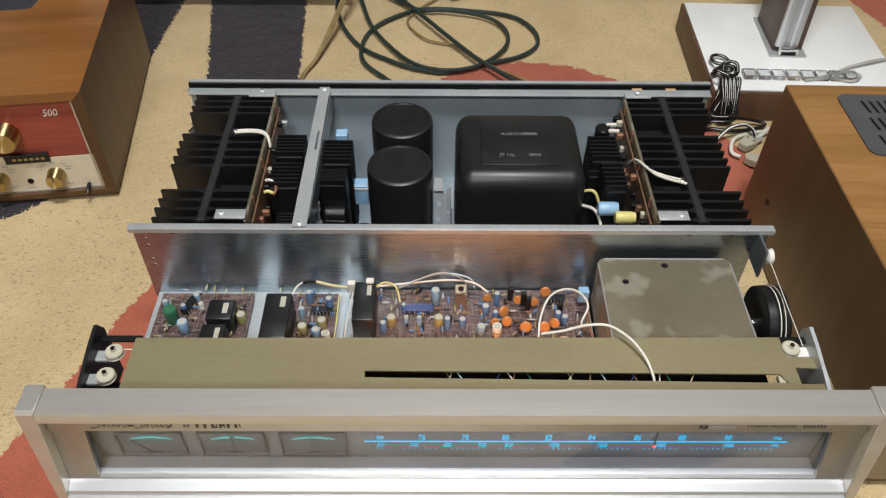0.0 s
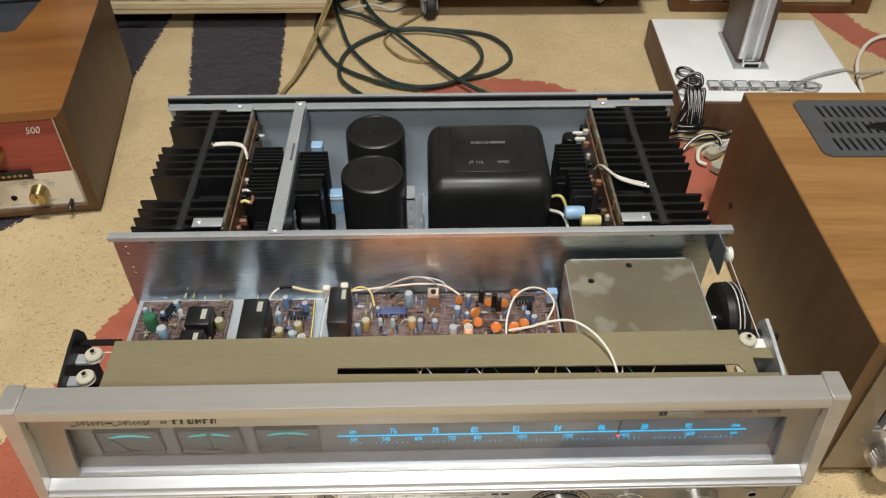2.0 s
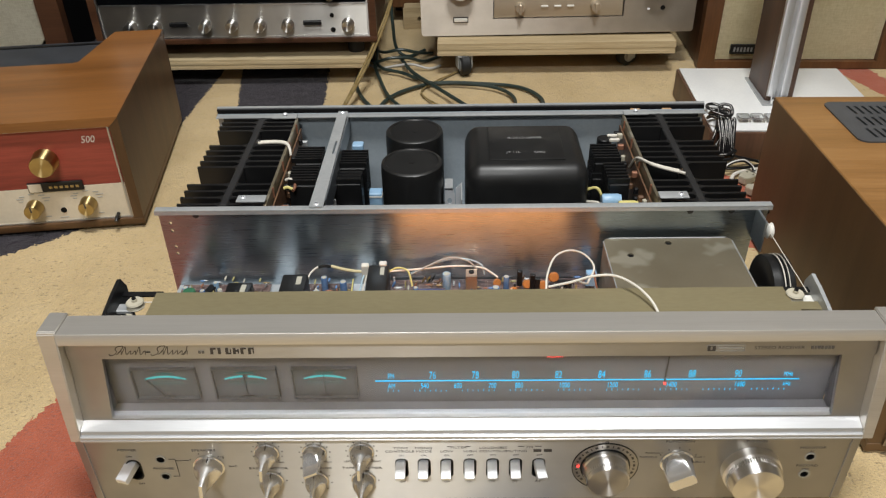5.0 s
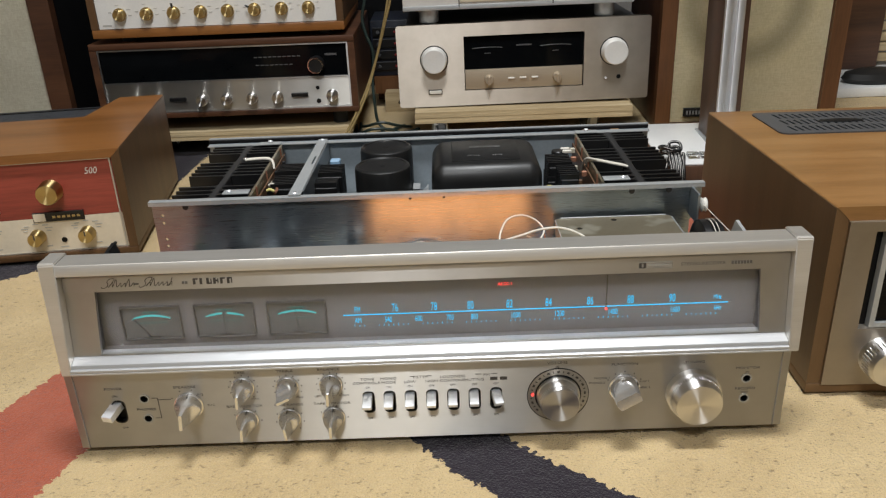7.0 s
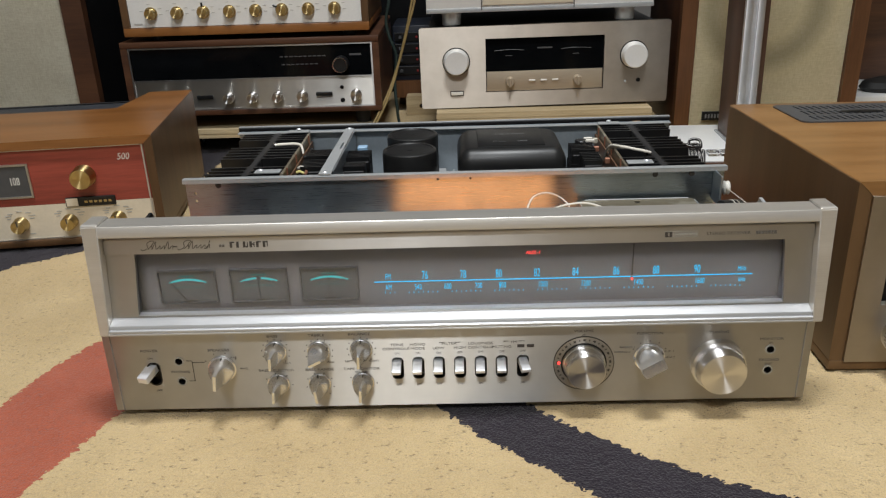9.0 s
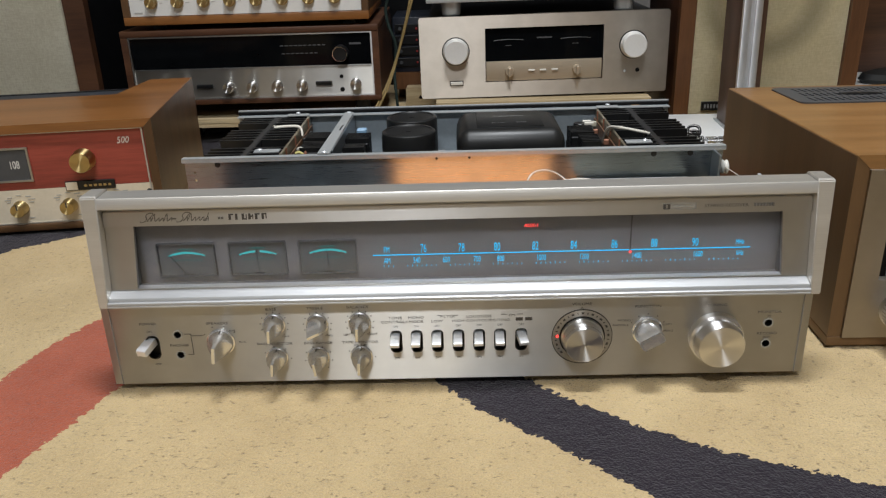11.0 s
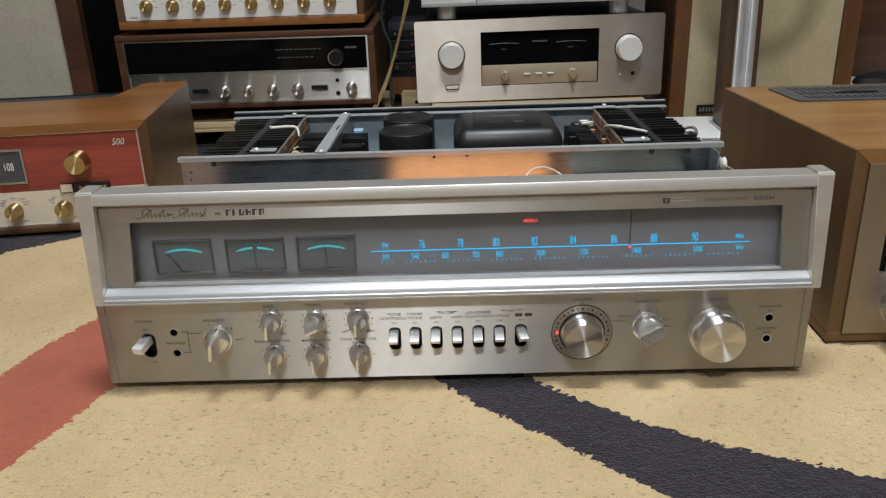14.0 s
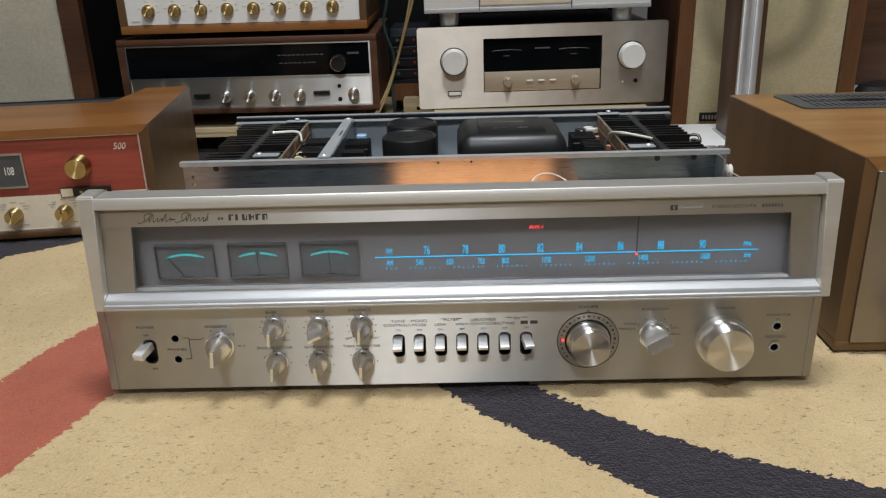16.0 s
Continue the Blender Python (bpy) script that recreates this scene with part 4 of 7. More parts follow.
    for i in range(7):
        span(bm, 0.2430 + 0.0024 * i, 0.2446 + 0.0024 * i, -0.0003, 0.0003, 0.1536, 0.1560)
    part("model_strokes", on_strip(bm), INK_SOFT, SURROUND)
    letters("STEREO RECEIVER", 0.0036, (0.2210, -0.0026 + (0.1536 - 0.0838) * BEZEL_LEAN, 0.1536), INK_SOFT, SURROUND, wide=1.22, turn=(79.8, 0, 0))
    bm = plate(bm_new(), round_rect(0.1835, 0.1548, 0.0268, 0.0048, 0.0003, 1), [round_rect(0.1835, 0.1548, 0.0262, 0.0042, 0.0003, 1)], -0.0003, 0.0003)
    span(bm, 0.1776, 0.1955, -0.0003, 0.0003, 0.1541, 0.1554)
    part("badge_print", on_strip(bm), WIRE_GREY, SURROUND)
    bm = plate(bm_new(), round_rect(0.1734, 0.1548, 0.0056, 0.0042, 0.0002, 1), [round_rect(0.1734, 0.1548, 0.0016, 0.0032, 0.0002, 1)], -0.0004, 0.0002)
    part("badge_square", on_strip(bm), INK, SURROUND)


panel_print()


def chassis():
    bm = span(bm_new(), -0.285, 0.285, 0.010, 0.448, 0.0095, 0.0110)
    part("bottom_pan", bm, STEEL_BLUE, RX, "grey steel bottom pan")
    for x in (-0.25, 0.25):
        for y in (0.05, 0.41):
            bm = lathe(bm_new(), [(0.011, -0.001), (0.013, 0.002), (0.013, 0.0095)], (x, y, 0), "z", 20)
            part("rubber_foot", bm, RUBBER, RX)
    # partition with a folded top flange
    holes = [circle(-0.2745, z, 0.0016, 10) for z in (0.124, 0.116)] + [circle(x, 0.1325, 0.0014, 8) for x in (-0.016, 0.0185)] + [circle(-0.2745, z, 0.0016, 10) for z in (0.099, 0.092)]
    bm = plate(bm_new(), [(-0.2840, 0.011), (0.2740, 0.011), (0.2740, 0.100), (0.2840, 0.112), (0.2840, 0.139), (-0.2840, 0.139)], holes, 0.2260, 0.2275)
    for x in (-0.2490, 0.2120, 0.2500):
        part("plug_button", rod(bm_new(), (x, 0.2262, 0.1320), 0.0030, 0.0012, "y", 16, 0.0004), DARK_GREY, RX)
    wall = part("partition", bm, PARTITION_STEEL, RX, "bright galvanised partition plate")
    bm = span(bm_new(), -0.2850, 0.2850, 0.2200, 0.2275, 0.1385, 0.1400, 0.0004)
    span(bm, -0.2850, 0.2850, 0.2200, 0.2212, 0.1355, 0.1390)
    part("top_flange", bm, STEEL, RX)
    # rear panel
    bm = span(bm_new(), -0.2840, 0.2840, 0.4405, 0.4420, 0.011, 0.1400)
    part("rear_plate", bm, REAR_STEEL, RX, "grey steel rear plate")
    bm = span(bm_new(), -0.2840, 0.2840, 0.4310, 0.4405, 0.1385, 0.1400, 0.0004)
    part("rear_flange", bm, STEEL, RX)
    bm = span(bm_new(), -0.2860, 0.2860, 0.4470, 0.4495, 0.011, 0.1485, 0.0005)
    span(bm, -0.2860, 0.2860, 0.4425, 0.4480, 0.1405, 0.1425)
    part("back_cover", bm, DARK_GREY, RX, "grey back cover edge")
    part("cover_line", span(bm_new(), -0.2858, 0.2858, 0.4462, 0.4469, 0.1425, 0.1475), BLACK_MATT, RX)
    bm = span(bm_new(), -0.2860, 0.2860, 0.4478, 0.4520, 0.1478, 0.1496, 0.0006)
    part("back_rim", bm, STEEL, RX)
    for x0, x1 in ((-0.247, -0.236), (-0.207, -0.195), (0.005, 0.032)):
        part("cover_gap", span(bm_new(), x0, x1, 0.4440, 0.4475, 0.1412, 0.1445), BLACK_MATT, RX)
    for x, m in ((0.2050, TAN), (0.2420, TAN)):
        part("cork_disc", rod(bm_new(), (x, 0.4445, 0.1425), 0.0058, 0.0016, "z", 18, 0.0004), m, RX)
    # cross bar
    bm = plate(bm_new(), [(-0.1410, 0.222), (-0.1280, 0.222), (-0.1290, 0.438), (-0.1400, 0.438)], [round_rect(-0.1325, 0.345, 0.0022, 0.030, 0.001, 2)], 0.1402, 0.1418, "z")
    bar = part("cross_bar", bm, STEEL, RX, "plated steel cross bar")
    bm = span(bm_new(), -0.1280, -0.1268, 0.235, 0.430, 0.118, 0.1410)
    part("bar_web", bm, STEEL_BLUE, bar)
    for x, y, z in ((-0.1345, 0.2255, 0.1418), (-0.1345, 0.4335, 0.1418), (-0.2030, 0.4330, 0.1402), (-0.2110, 0.2420, 0.1392), (0.2030, 0.4330, 0.1402), (0.2100, 0.2410, 0.1392)):
        bm = lathe(bm_new(), [(0.0028, 0.0), (0.0028, 0.0009), (0.0018, 0.0018), (0.0, 0.0019)], (x, y, z), "z", 14)
        s = part("screw", bm, SATIN_CHROME, RX)
        part("screw_slot", box(bm_new(), (x, y, z + 0.0019), (0.0030, 0.0005, 0.0006)), BLACK_MATT, s)
    for s in (-1, 1):
        for y0, y1 in ((0.236, 0.248), (0.426, 0.437)):
            x0, x1 = sorted((s * 0.189, s * 0.217))
            part("fixing_tab", span(bm_new(), x0, x1, y0, y1, 0.1375, 0.1390, 0.0004), STEEL, RX)


chassis()


def heat_sink(s):
    """Black fins in three steps either side of a spine, on a plate with the power transistors."""
    bm = bm_new()
    span(bm, min(s * 0.2272, s * 0.2348), max(s * 0.2272, s * 0.2348), 0.239, 0.438, 0.030, 0.1322, 0.001, 1)
    sink = part("heat_sink", bm, SPINE, RX, "black anodised heat sink with long fins")
    span_y = [(0.2420, 4), (0.3180, 5), (0.4040, 4)]
    for k, (y0, n) in enumerate(span_y):
        pitch = (0.0128, 0.0122, 0.0108)[k]
        for i in range(n):
            y = y0 + pitch * i
            bm = bm_new()
            out = s * (0.2765 + 0.0006 * (i % 2))
            lo, hi, w, f = s * 0.1915, out, 0.0017, 0.0046
            edge = [(lo, w + 0.0012), (lo + s * 0.002, w), (s * 0.2215, w), (s * 0.2255, w + 0.0010), (s * 0.2270, f), (s * 0.2350, f), (s * 0.2365, w + 0.0010), (s * 0.2405, w), (hi - s * 0.001, w), (hi, w - 0.0007)]
            ring = [(x, y + e) for x, e in edge] + [(x, y - e) for x, e in reversed(edge)]
            prism(bm, ring, 0.028, 0.1318, "z")
            part("fin", bm, BLACK_FIN, sink)
    for y in (0.2950, 0.3860):
        x0, x1 = sorted((s * 0.2330, s * 0.1915))
        part("fin_bridge", span(bm_new(), x0, x1, y - 0.014, y + 0.012, 0.028, 0.1180, 0.001, 1), BLACK_FIN, sink)
    x0, x1 = sorted((s * 0.1885, s * 0.1915))
    part("mounting_plate", span(bm_new(), x0, x1, 0.238, 0.434, 0.020, 0.1325, 0.0004, 1), TIN, RX)
    x0, x1 = sorted((s * 0.1852, s * 0.1868))
    board = part("driver_board", span(bm_new(), x0, x1, 0.246, 0.428, 0.022, 0.1235), PCB_GREEN, RX, "brown driver circuit board")
    rng = random.Random(5 + s)
    for i in range(14):
        y, z = 0.255 + 0.0125 * i, 0.108 + rng.uniform(-0.012, 0.014)
        ax0, ax1 = sorted((s * 0.1852, s * (0.1852 - rng.uniform(0.004, 0.008))))
        mat = rng.choice((COPPER, NYLON, BLACK_SATIN, BLACK_SATIN, STEEL, PCB_GREEN))
        bm = span(bm_new(), ax0, ax1, y - 0.002, y + 0.0025, z - 0.003, z + 0.003, 0.0008, 1)
        part("component", bm, mat, board)
    for y in (0.2700, 0.3250, 0.3700, 0.4150):
        bm = rod(bm_new(), (s * 0.1880, y, 0.1230), 0.0012, 0.010, "z", 8)
        part("pin", bm, COPPER, board)
    # white twin leads over the spine
    if s < 0:
        pts = [(-0.2220, 0.3700, 0.1340), (-0.2060, 0.3705, 0.1345), (-0.1950, 0.3680, 0.1350), (-0.1890, 0.3640, 0.1345), (-0.1860, 0.3590, 0.1320), (-0.1850, 0.3560, 0.1270)]
        runs = (pts, [(a + 0.0004, b - 0.0030, c) for a, b, c in pts])
    else:
        pts = [(0.1840, 0.3500, 0.1120), (0.1850, 0.3280, 0.1320), (0.1930, 0.3040, 0.1380), (0.2060, 0.2970, 0.1370), (0.2230, 0.2950, 0.1340)]
        runs = (pts, [(a + 0.003, b - 0.005, c) for a, b, c in pts])
    for r in runs:
        part("lead", tube(bm_new(), r, 0.0013, 8, 6), WIRE_WHITE, sink, "white insulated lead")
    e = runs[0][0 if s < 0 else -1]
    part("terminal", lathe(bm_new(), [(0.0030, 0), (0.0030, 0.0040), (0.0018, 0.0052), (0.0, 0.0054)], (e[0], e[1], 0.1305), "z", 12), CHROME, sink)


heat_sink(-1)
heat_sink(1)


def small_sink(x0, x1, y0, y1, z0, z1):
    """A black finned block over a transistor."""
    bm = span(bm_new(), x0, x1, y0, y1, z0, z1 - 0.004, 0.0008, 1)
    k = part("transistor_cooler", bm, BLACK_FIN, RX, "small black finned cooler")
    n = 6
    for i in range(n):
        y = y0 + (y1 - y0) * (i + 0.5) / n
        part("fin", span(bm_new(), x0 - 0.001, x1 + 0.001, y - 0.0011, y + 0.0011, z0, z1), BLACK_FIN, k)


for lim in ((-0.187, -0.158, 0.372, 0.405, 0.03, 0.104), (-0.186, -0.158, 0.322, 0.358, 0.03, 0.104), (-0.180, -0.160, 0.290, 0.318, 0.02, 0.080), (-0.136, -0.107, 0.360, 0.396, 0.03, 0.104), (-0.139, -0.110, 0.330, 0.350, 0.03, 0.102),
            (0.150, 0.178, 0.366, 0.405, 0.03, 0.104), (0.158, 0.179, 0.318, 0.360, 0.03, 0.104), (0.148, 0.163, 0.362, 0.398, 0.03, 0.092)):
    small_sink(*lim)


def power_supply():
    for y in (0.404, 0.329):
        bm = lathe(bm_new(), [(0.0325, 0.012), (0.0330, 0.014), (0.0330, 0.1205), (0.0322, 0.1238), (0.0300, 0.1250), (0.0285, 0.1250), (0.0275, 0.1240), (0.0, 0.1240)], (-0.0525, y, 0), "z", 48)
        can = part("filter_capacitor", bm, BLACK_CASE, RX, "large black filter capacitor can")
        part("vent_plug", rod(bm_new(), (-0.0525, y, 0.1239), 0.0035, 0.0004, "z", 14), BLACK_CASE, can)
    bm = span(bm_new(), 0.005, 0.135, 0.302, 0.418, 0.012, 0.1295, 0.016, 5)
    tr = part("power_transformer", bm, BLACK_CASE, RX, "large black rounded power transformer case")
    bm = span(bm_new(), 0.030, 0.110, 0.322, 0.402, 0.120, 0.1307, 0.0008, 2)
    part("label_plate", bm, BLACK_CASE, tr)
    letters("4-2512-08900", 0.0063, (0.0669, 0.3363, 0.1572), INK_FAINT, tr, turn=(0, 0, 0), wide=1.0)
    letters("JT 11L", 0.0055, (0.0536, 0.3040, 0.1572), INK_FAINT, tr, turn=(0, 0, 0))
    letters("SMO", 0.0055, (0.0802, 0.3040, 0.1572), INK_FAINT, tr, turn=(0, 0, 0))
    # bracket between the cans and the transformer
    bm = plate(bm_new(), [(-0.0060, 0.012), (0.0010, 0.012), (0.0010, 0.100), (-0.0060, 0.095)], [circle(-0.0028, z, 0.0018, 12) for z in (0.050, 0.072)], 0.3250, 0.3264)
    br = part("bracket", bm, SATIN_CHROME, RX, "plated steel bracket")
    tall = plate(bm_new(), [(-0.0175, 0.012), (-0.0068, 0.012), (-0.0068, 0.092), (-0.0090, 0.098), (-0.0175, 0.098)], [circle(-0.0135, 0.058, 0.0026, 12), circle(-0.0135, 0.072, 0.0030, 12), circle(-0.0125, 0.087, 0.0026, 12)], 0.3180, 0.3192)
    part("bracket_wing", tall, SATIN_CHROME, br)
    part("bracket_edge", span(bm_new(), -0.0175, -0.0090, 0.3180, 0.3400, 0.0968, 0.0980), STEEL, br)
    part("bracket_screw", lathe(bm_new(), [(0.0030, 0.0), (0.0030, 0.001), (0.0016, 0.002), (0.0, 0.002)], (-0.0105, 0.3180, 0.0480), "y", 12), CHROME, br)
    part("bracket_foot", span(bm_new(), -0.0165, 0.0010, 0.300, 0.325, 0.011, 0.0125), STEEL, br)
    part("bracket_side", span(bm_new(), -0.0005, 0.0010, 0.290, 0.325, 0.012, 0.100), STEEL, br)
    # loose-standing electrolytics and connectors
    for x, y, r, h, mat in ((-0.0990, 0.300, 0.0070, 0.050, BLACK_SATIN), (-0.1150, 0.278, 0.0095, 0.050, BLACK_SATIN), (-0.0900, 0.270, 0.0060, 0.040, BLUE_CAP), (0.1450, 0.300, 0.0060, 0.045, WHITE_PLASTIC)):
        bm = lathe(bm_new(), [(r * 0.9, 0.011), (r, 0.013), (r, h - 0.002), (r * 0.93, h), (r * 0.85, h), (r * 0.8, h - 0.0006), (0, h - 0.0006)], (x, y, 0), "z", 20)
        part("capacitor", bm, mat, RX)
    for x0, x1, y, z, r, mat in ((0.148, 0.168, 0.3020, 0.090, 0.0070, SKY_CAP), (0.163, 0.183, 0.2880, 0.091, 0.0060, WIRE_YELLOW)):
        bm = lathe(bm_new(), [(r * 0.85, 0), (r, 0.002), (r, x1 - x0 - 0.003), (r * 0.9, x1 - x0 - 0.002), (r * 0.9, x1 - x0)], (x0, y, z), "x", 18)
        part("axial_capacitor", bm, mat, RX)
    part("blue_capacitor", span(bm_new(), -0.1060, -0.0905, 0.364, 0.378, 0.040, 0.0660, 0.001, 1), SKY_CAP, RX, "pale blue box capacitor")
    part("capacitor_band", span(bm_new(), -0.1062, -0.0903, 0.3636, 0.3784, 0.0610, 0.0630), WHITE_PLASTIC, RX)
    part("choke", rod(bm_new(), (-0.1320, 0.320, 0.066), 0.0085, 0.022, "x", 22, 0.0012), BLACK_SATIN, RX)
    part("coil", lathe(bm_new(), [(0.010, 0.011), (0.0165, 0.013), (0.0165, 0.050), (0.013, 0.054), (0.008, 0.053), (0.0, 0.052)], (-0.0935, 0.318, 0), "z", 28), BLACK_SATIN, RX)
    part("terminal_post", lathe(bm_new(), [(0.004, 0.012), (0.004, 0.070), (0.0025, 0.072), (0.0025, 0.080), (0.0038, 0.081), (0.0038, 0.088), (0.0, 0.089)], (-0.1385, 0.312, 0), "z", 14), STEEL, RX)
    part("connector", span(bm_new(), -0.127, -0.114, 0.408, 0.420, 0.085, 0.100, 0.001, 1), SKY_CAP, RX)
    part("connector", span(bm_new(), 0.170, 0.182, 0.414, 0.4175, 0.108, 0.112, 0.001, 1), WIRE_WHITE, RX)
    part("connector", span(bm_new(), 0.171, 0.183, 0.403, 0.4065, 0.108, 0.112, 0.001, 1), WIRE_WHITE, RX)
    part("connector", rod(bm_new(), (0.1665, 0.411, 0.080), 0.0085, 0.030, "z", 20, 0.001), BLACK_SATIN, RX)
    for pts, mat in (([(0.134, 0.315, 0.085), (0.146, 0.300, 0.090), (0.152, 0.285, 0.075), (0.150, 0.275, 0.05)], WIRE_WHITE), ([(0.134, 0.330, 0.09), (0.147, 0.322, 0.096), (0.156, 0.315, 0.075)], WIRE_YELLOW),
                     ([(-0.187, 0.320, 0.111), (-0.182, 0.318, 0.113), (-0.177, 0.315, 0.110)], WIRE_WHITE), ([(-0.186, 0.302, 0.111), (-0.182, 0.3025, 0.112), (-0.177, 0.302, 0.110)], WIRE_YELLOW), ([(-0.177, 0.315, 0.110), (-0.1755, 0.309, 0.109), (-0.177, 0.302, 0.108)], COPPER)):
        part("lead", tube(bm_new(), pts, 0.0016, 8, 6), mat, RX)


power_supply()


def front_bay():
    """Circuit boards, tuner box, light shield, pulleys and loose wires between the front and the partition."""
    part("board_tray", span(bm_new(), -0.2850, 0.1330, 0.100, 0.2250, 0.0480, 0.0495), STEEL, RX, "pale plated board tray")
    rng = random.Random(11)
    boards = []
    for x0, x1, y0, y1, mat in ((-0.2780, -0.1900, 0.105, 0.2180, PCB), (-0.1700, -0.1080, 0.105, 0.2180, PCB), (-0.0720, 0.1300, 0.105, 0.2235, PCB)):
        boards.append((part("circuit_board", span(bm_new(), x0, x1, y0, y1, 0.0535, 0.0551), mat, RX, "reddish-brown circuit board crowded with parts"), x0, x1, y0, y1))
    b0, b1, b2 = (b[0] for b in boards)
    top = 0.0551

    def can(parent, x, y, r, h, mat, name="capacitor"):
        r, h = r * 0.66, h * 0.82
        bm = lathe(bm_new(), [(r * 0.92, top), (r, top + 0.001), (r, top + h - 0.0015), (r * 0.93, top + h), (r * 0.82, top + h), (r * 0.78, top + h - 0.0004), (0, top + h - 0.0004)], (x, y, 0), "z", 16)
        c = part(name, bm, mat, parent)
        part("can_top", rod(bm_new(), (x, y, top + h - 0.0004), r * 0.76, 0.0006, "z", 12), LABEL_GREY if mat is not GREEN_CAP else GREEN_CAP, c)

    def disc(parent, x, y, r, mat, turn):
        bm = lathe(bm_new(), [(0.0, -0.0016), (r * 0.8, -0.0014), (r, -0.0003), (r, 0.0003), (r * 0.8, 0.0014), (0.0, 0.0016)], (0, 0, 0), "y", 14)
        m = Matrix.Translation((x, y, top + r + 0.004)) @ Euler((radians(-25), 0, radians(turn))).to_matrix().to_4x4()
        bmesh.ops.transform(bm, matrix=m, verts=bm.verts)
        part("disc_capacitor", bm, mat, parent)

    can(b0, -0.2600, 0.1830, 0.0095, 0.022, GREEN_CAP)
    for x, y, r, h, mat in ((-0.2465, 0.1710, 0.0072, 0.018, SKY_CAP), (-0.2420, 0.2080, 0.0040, 0.012, SKY_CAP), (-0.1955, 0.1830, 0.0068, 0.014, YELLOW_CAP), (-0.2520, 0.1950, 0.0040, 0.012, BLUE_CAP), (-0.2360, 0.1980, 0.0035, 0.011, WHITE_PLASTIC), (-0.2700, 0.2000, 0.0040, 0.012, SKY_CAP)):
        can(b0, x, y, r, h, mat)
    for x, y, r, h, mat in ((-0.1345, 0.2060, 0.0048, 0.020, BLUE_CAP), (-0.1150, 0.1985, 0.0052, 0.020, BLUE_CAP), (-0.1400, 0.1890, 0.0042, 0.016, SKY_CAP), (-0.1240, 0.1640, 0.0060, 0.016, SKY_CAP), (-0.1370, 0.1690, 0.0068, 0.015, YELLOW_CAP), (-0.1200, 0.1760, 0.0066, 0.015, YELLOW_CAP), (-0.1150, 0.1610, 0.0060, 0.014, WHITE_PLASTIC)):
        can(b1, x, y, r, h, mat)
    for x, y, r, h, mat in ((-0.0150, 0.2070, 0.0062, 0.023, SKY_CAP), (-0.0040, 0.1760, 0.0046, 0.018, BLUE_CAP), (-0.0630, 0.1710, 0.0046, 0.018, BLUE_CAP), (-0.0560, 0.1800, 0.0068, 0.014, YELLOW_CAP), (-0.0120, 0.1800, 0.0068, 0.014, YELLOW_CAP), (-0.0420, 0.1790, 0.0036, 0.016, SKY_CAP),
                            (-0.0300, 0.1785, 0.0036, 0.016, SKY_CAP), (0.0100, 0.1780, 0.0050, 0.014, BLUE_CAP), (0.0320, 0.1925, 0.0055, 0.016, BLUE_CAP), (0.0430, 0.2050, 0.0042, 0.020, BLUE_CAP), (0.0410, 0.1860, 0.0040, 0.015, BLUE_CAP), (0.0270, 0.1690, 0.0060, 0.015, SKY_CAP), (0.0415, 0.1690, 0.0066, 0.015, WHITE_PLASTIC), (0.0990, 0.1840, 0.0046, 0.017, BLUE_CAP), (0.1050, 0.1800, 0.0050, 0.016, BLUE_CAP), (-0.0450, 0.1960, 0.0036, 0.013, BLUE_CAP)):
        can(b2, x, y, r, h, mat)
    for x, y, r in ((0.0630, 0.2030, 0.0055), (0.0780, 0.2010, 0.0055), (0.0490, 0.1885, 0.0066), (0.0510, 0.1770, 0.0060), (0.0680, 0.1700, 0.0066), (0.0850, 0.1700, 0.0066), (0.0950, 0.1750, 0.0060), (0.0900, 0.2130, 0.0062), (0.0400, 0.1770, 0.0048), (0.0340, 0.2060, 0.0050)):
        disc(b2, x, y, r * 0.85, ORANGE_DIP, rng.uniform(-40, 40))
    # black relay and transformer blocks with pale labels
    for parent, x0, x1, y0, y1, z in ((b0, -0.2240, -0.2000, 0.168, 0.192, 0.077), (b0, -0.2250, -0.2030, 0.140, 0.163, 0.077), (b1, -0.1700, -0.1460, 0.140, 0.192, 0.086), (b2, -0.0900, -0.0700, 0.160, 0.206, 0.086)):
        bm = span(bm_new(), x0, x1, y0, y1, top, z, 0.0018, 2)
        k = part("relay", bm, BLACK_CASE, parent, "black relay block with a pale label")
        part("relay_label", span(bm_new(), x0 + (x1 - x0) * 0.60, x0 + (x1 - x0) * 0.80, y1 - 0.017, y1 - 0.005, z, z + 0.0004), LABEL_GREY, k)
    # chips
    for parent, x, y, w, d, turn in ((b2, -0.0320, 0.1960, 0.030, 0.008, 0), (b1, -0.1220, 0.1940, 0.020, 0.007, 0), (b0, -0.2480, 0.2000, 0.020, 0.008, 70), (b2, 0.1000, 0.2100, 0.018, 0.007, 0)):
        bm = box(bm_new(), (0, 0, 0), (w, d, 0.004), 0.0005, 1, Matrix.Translation((x, y, top + 0.0045)) @ Euler((0, 0, radians(turn))).to_matrix().to_4x4())
        chip = part("chip", bm, DEEP_BLUE if parent is b2 and w > 0.02 else BLACK_SATIN, parent)
        for k in range(6):
            u = -w / 2 + w * (k + 0.5) / 6
            for v in (-d / 2 - 0.0006, d / 2 + 0.0006):
                part("chip_pin", box(bm_new(), (u, v, -0.001), (0.0007, 0.0006, 0.005), 0, 1, Matrix.Translation((x, y, top + 0.0040)) @ Euler((0, 0, radians(turn))).to_matrix().to_4x4()), STEEL, chip)
    # bent clip and transistors
    bm = span(bm_new(), 0.0035, 0.0145, 0.1990, 0.2010, top, 0.0760, 0.0004, 1)
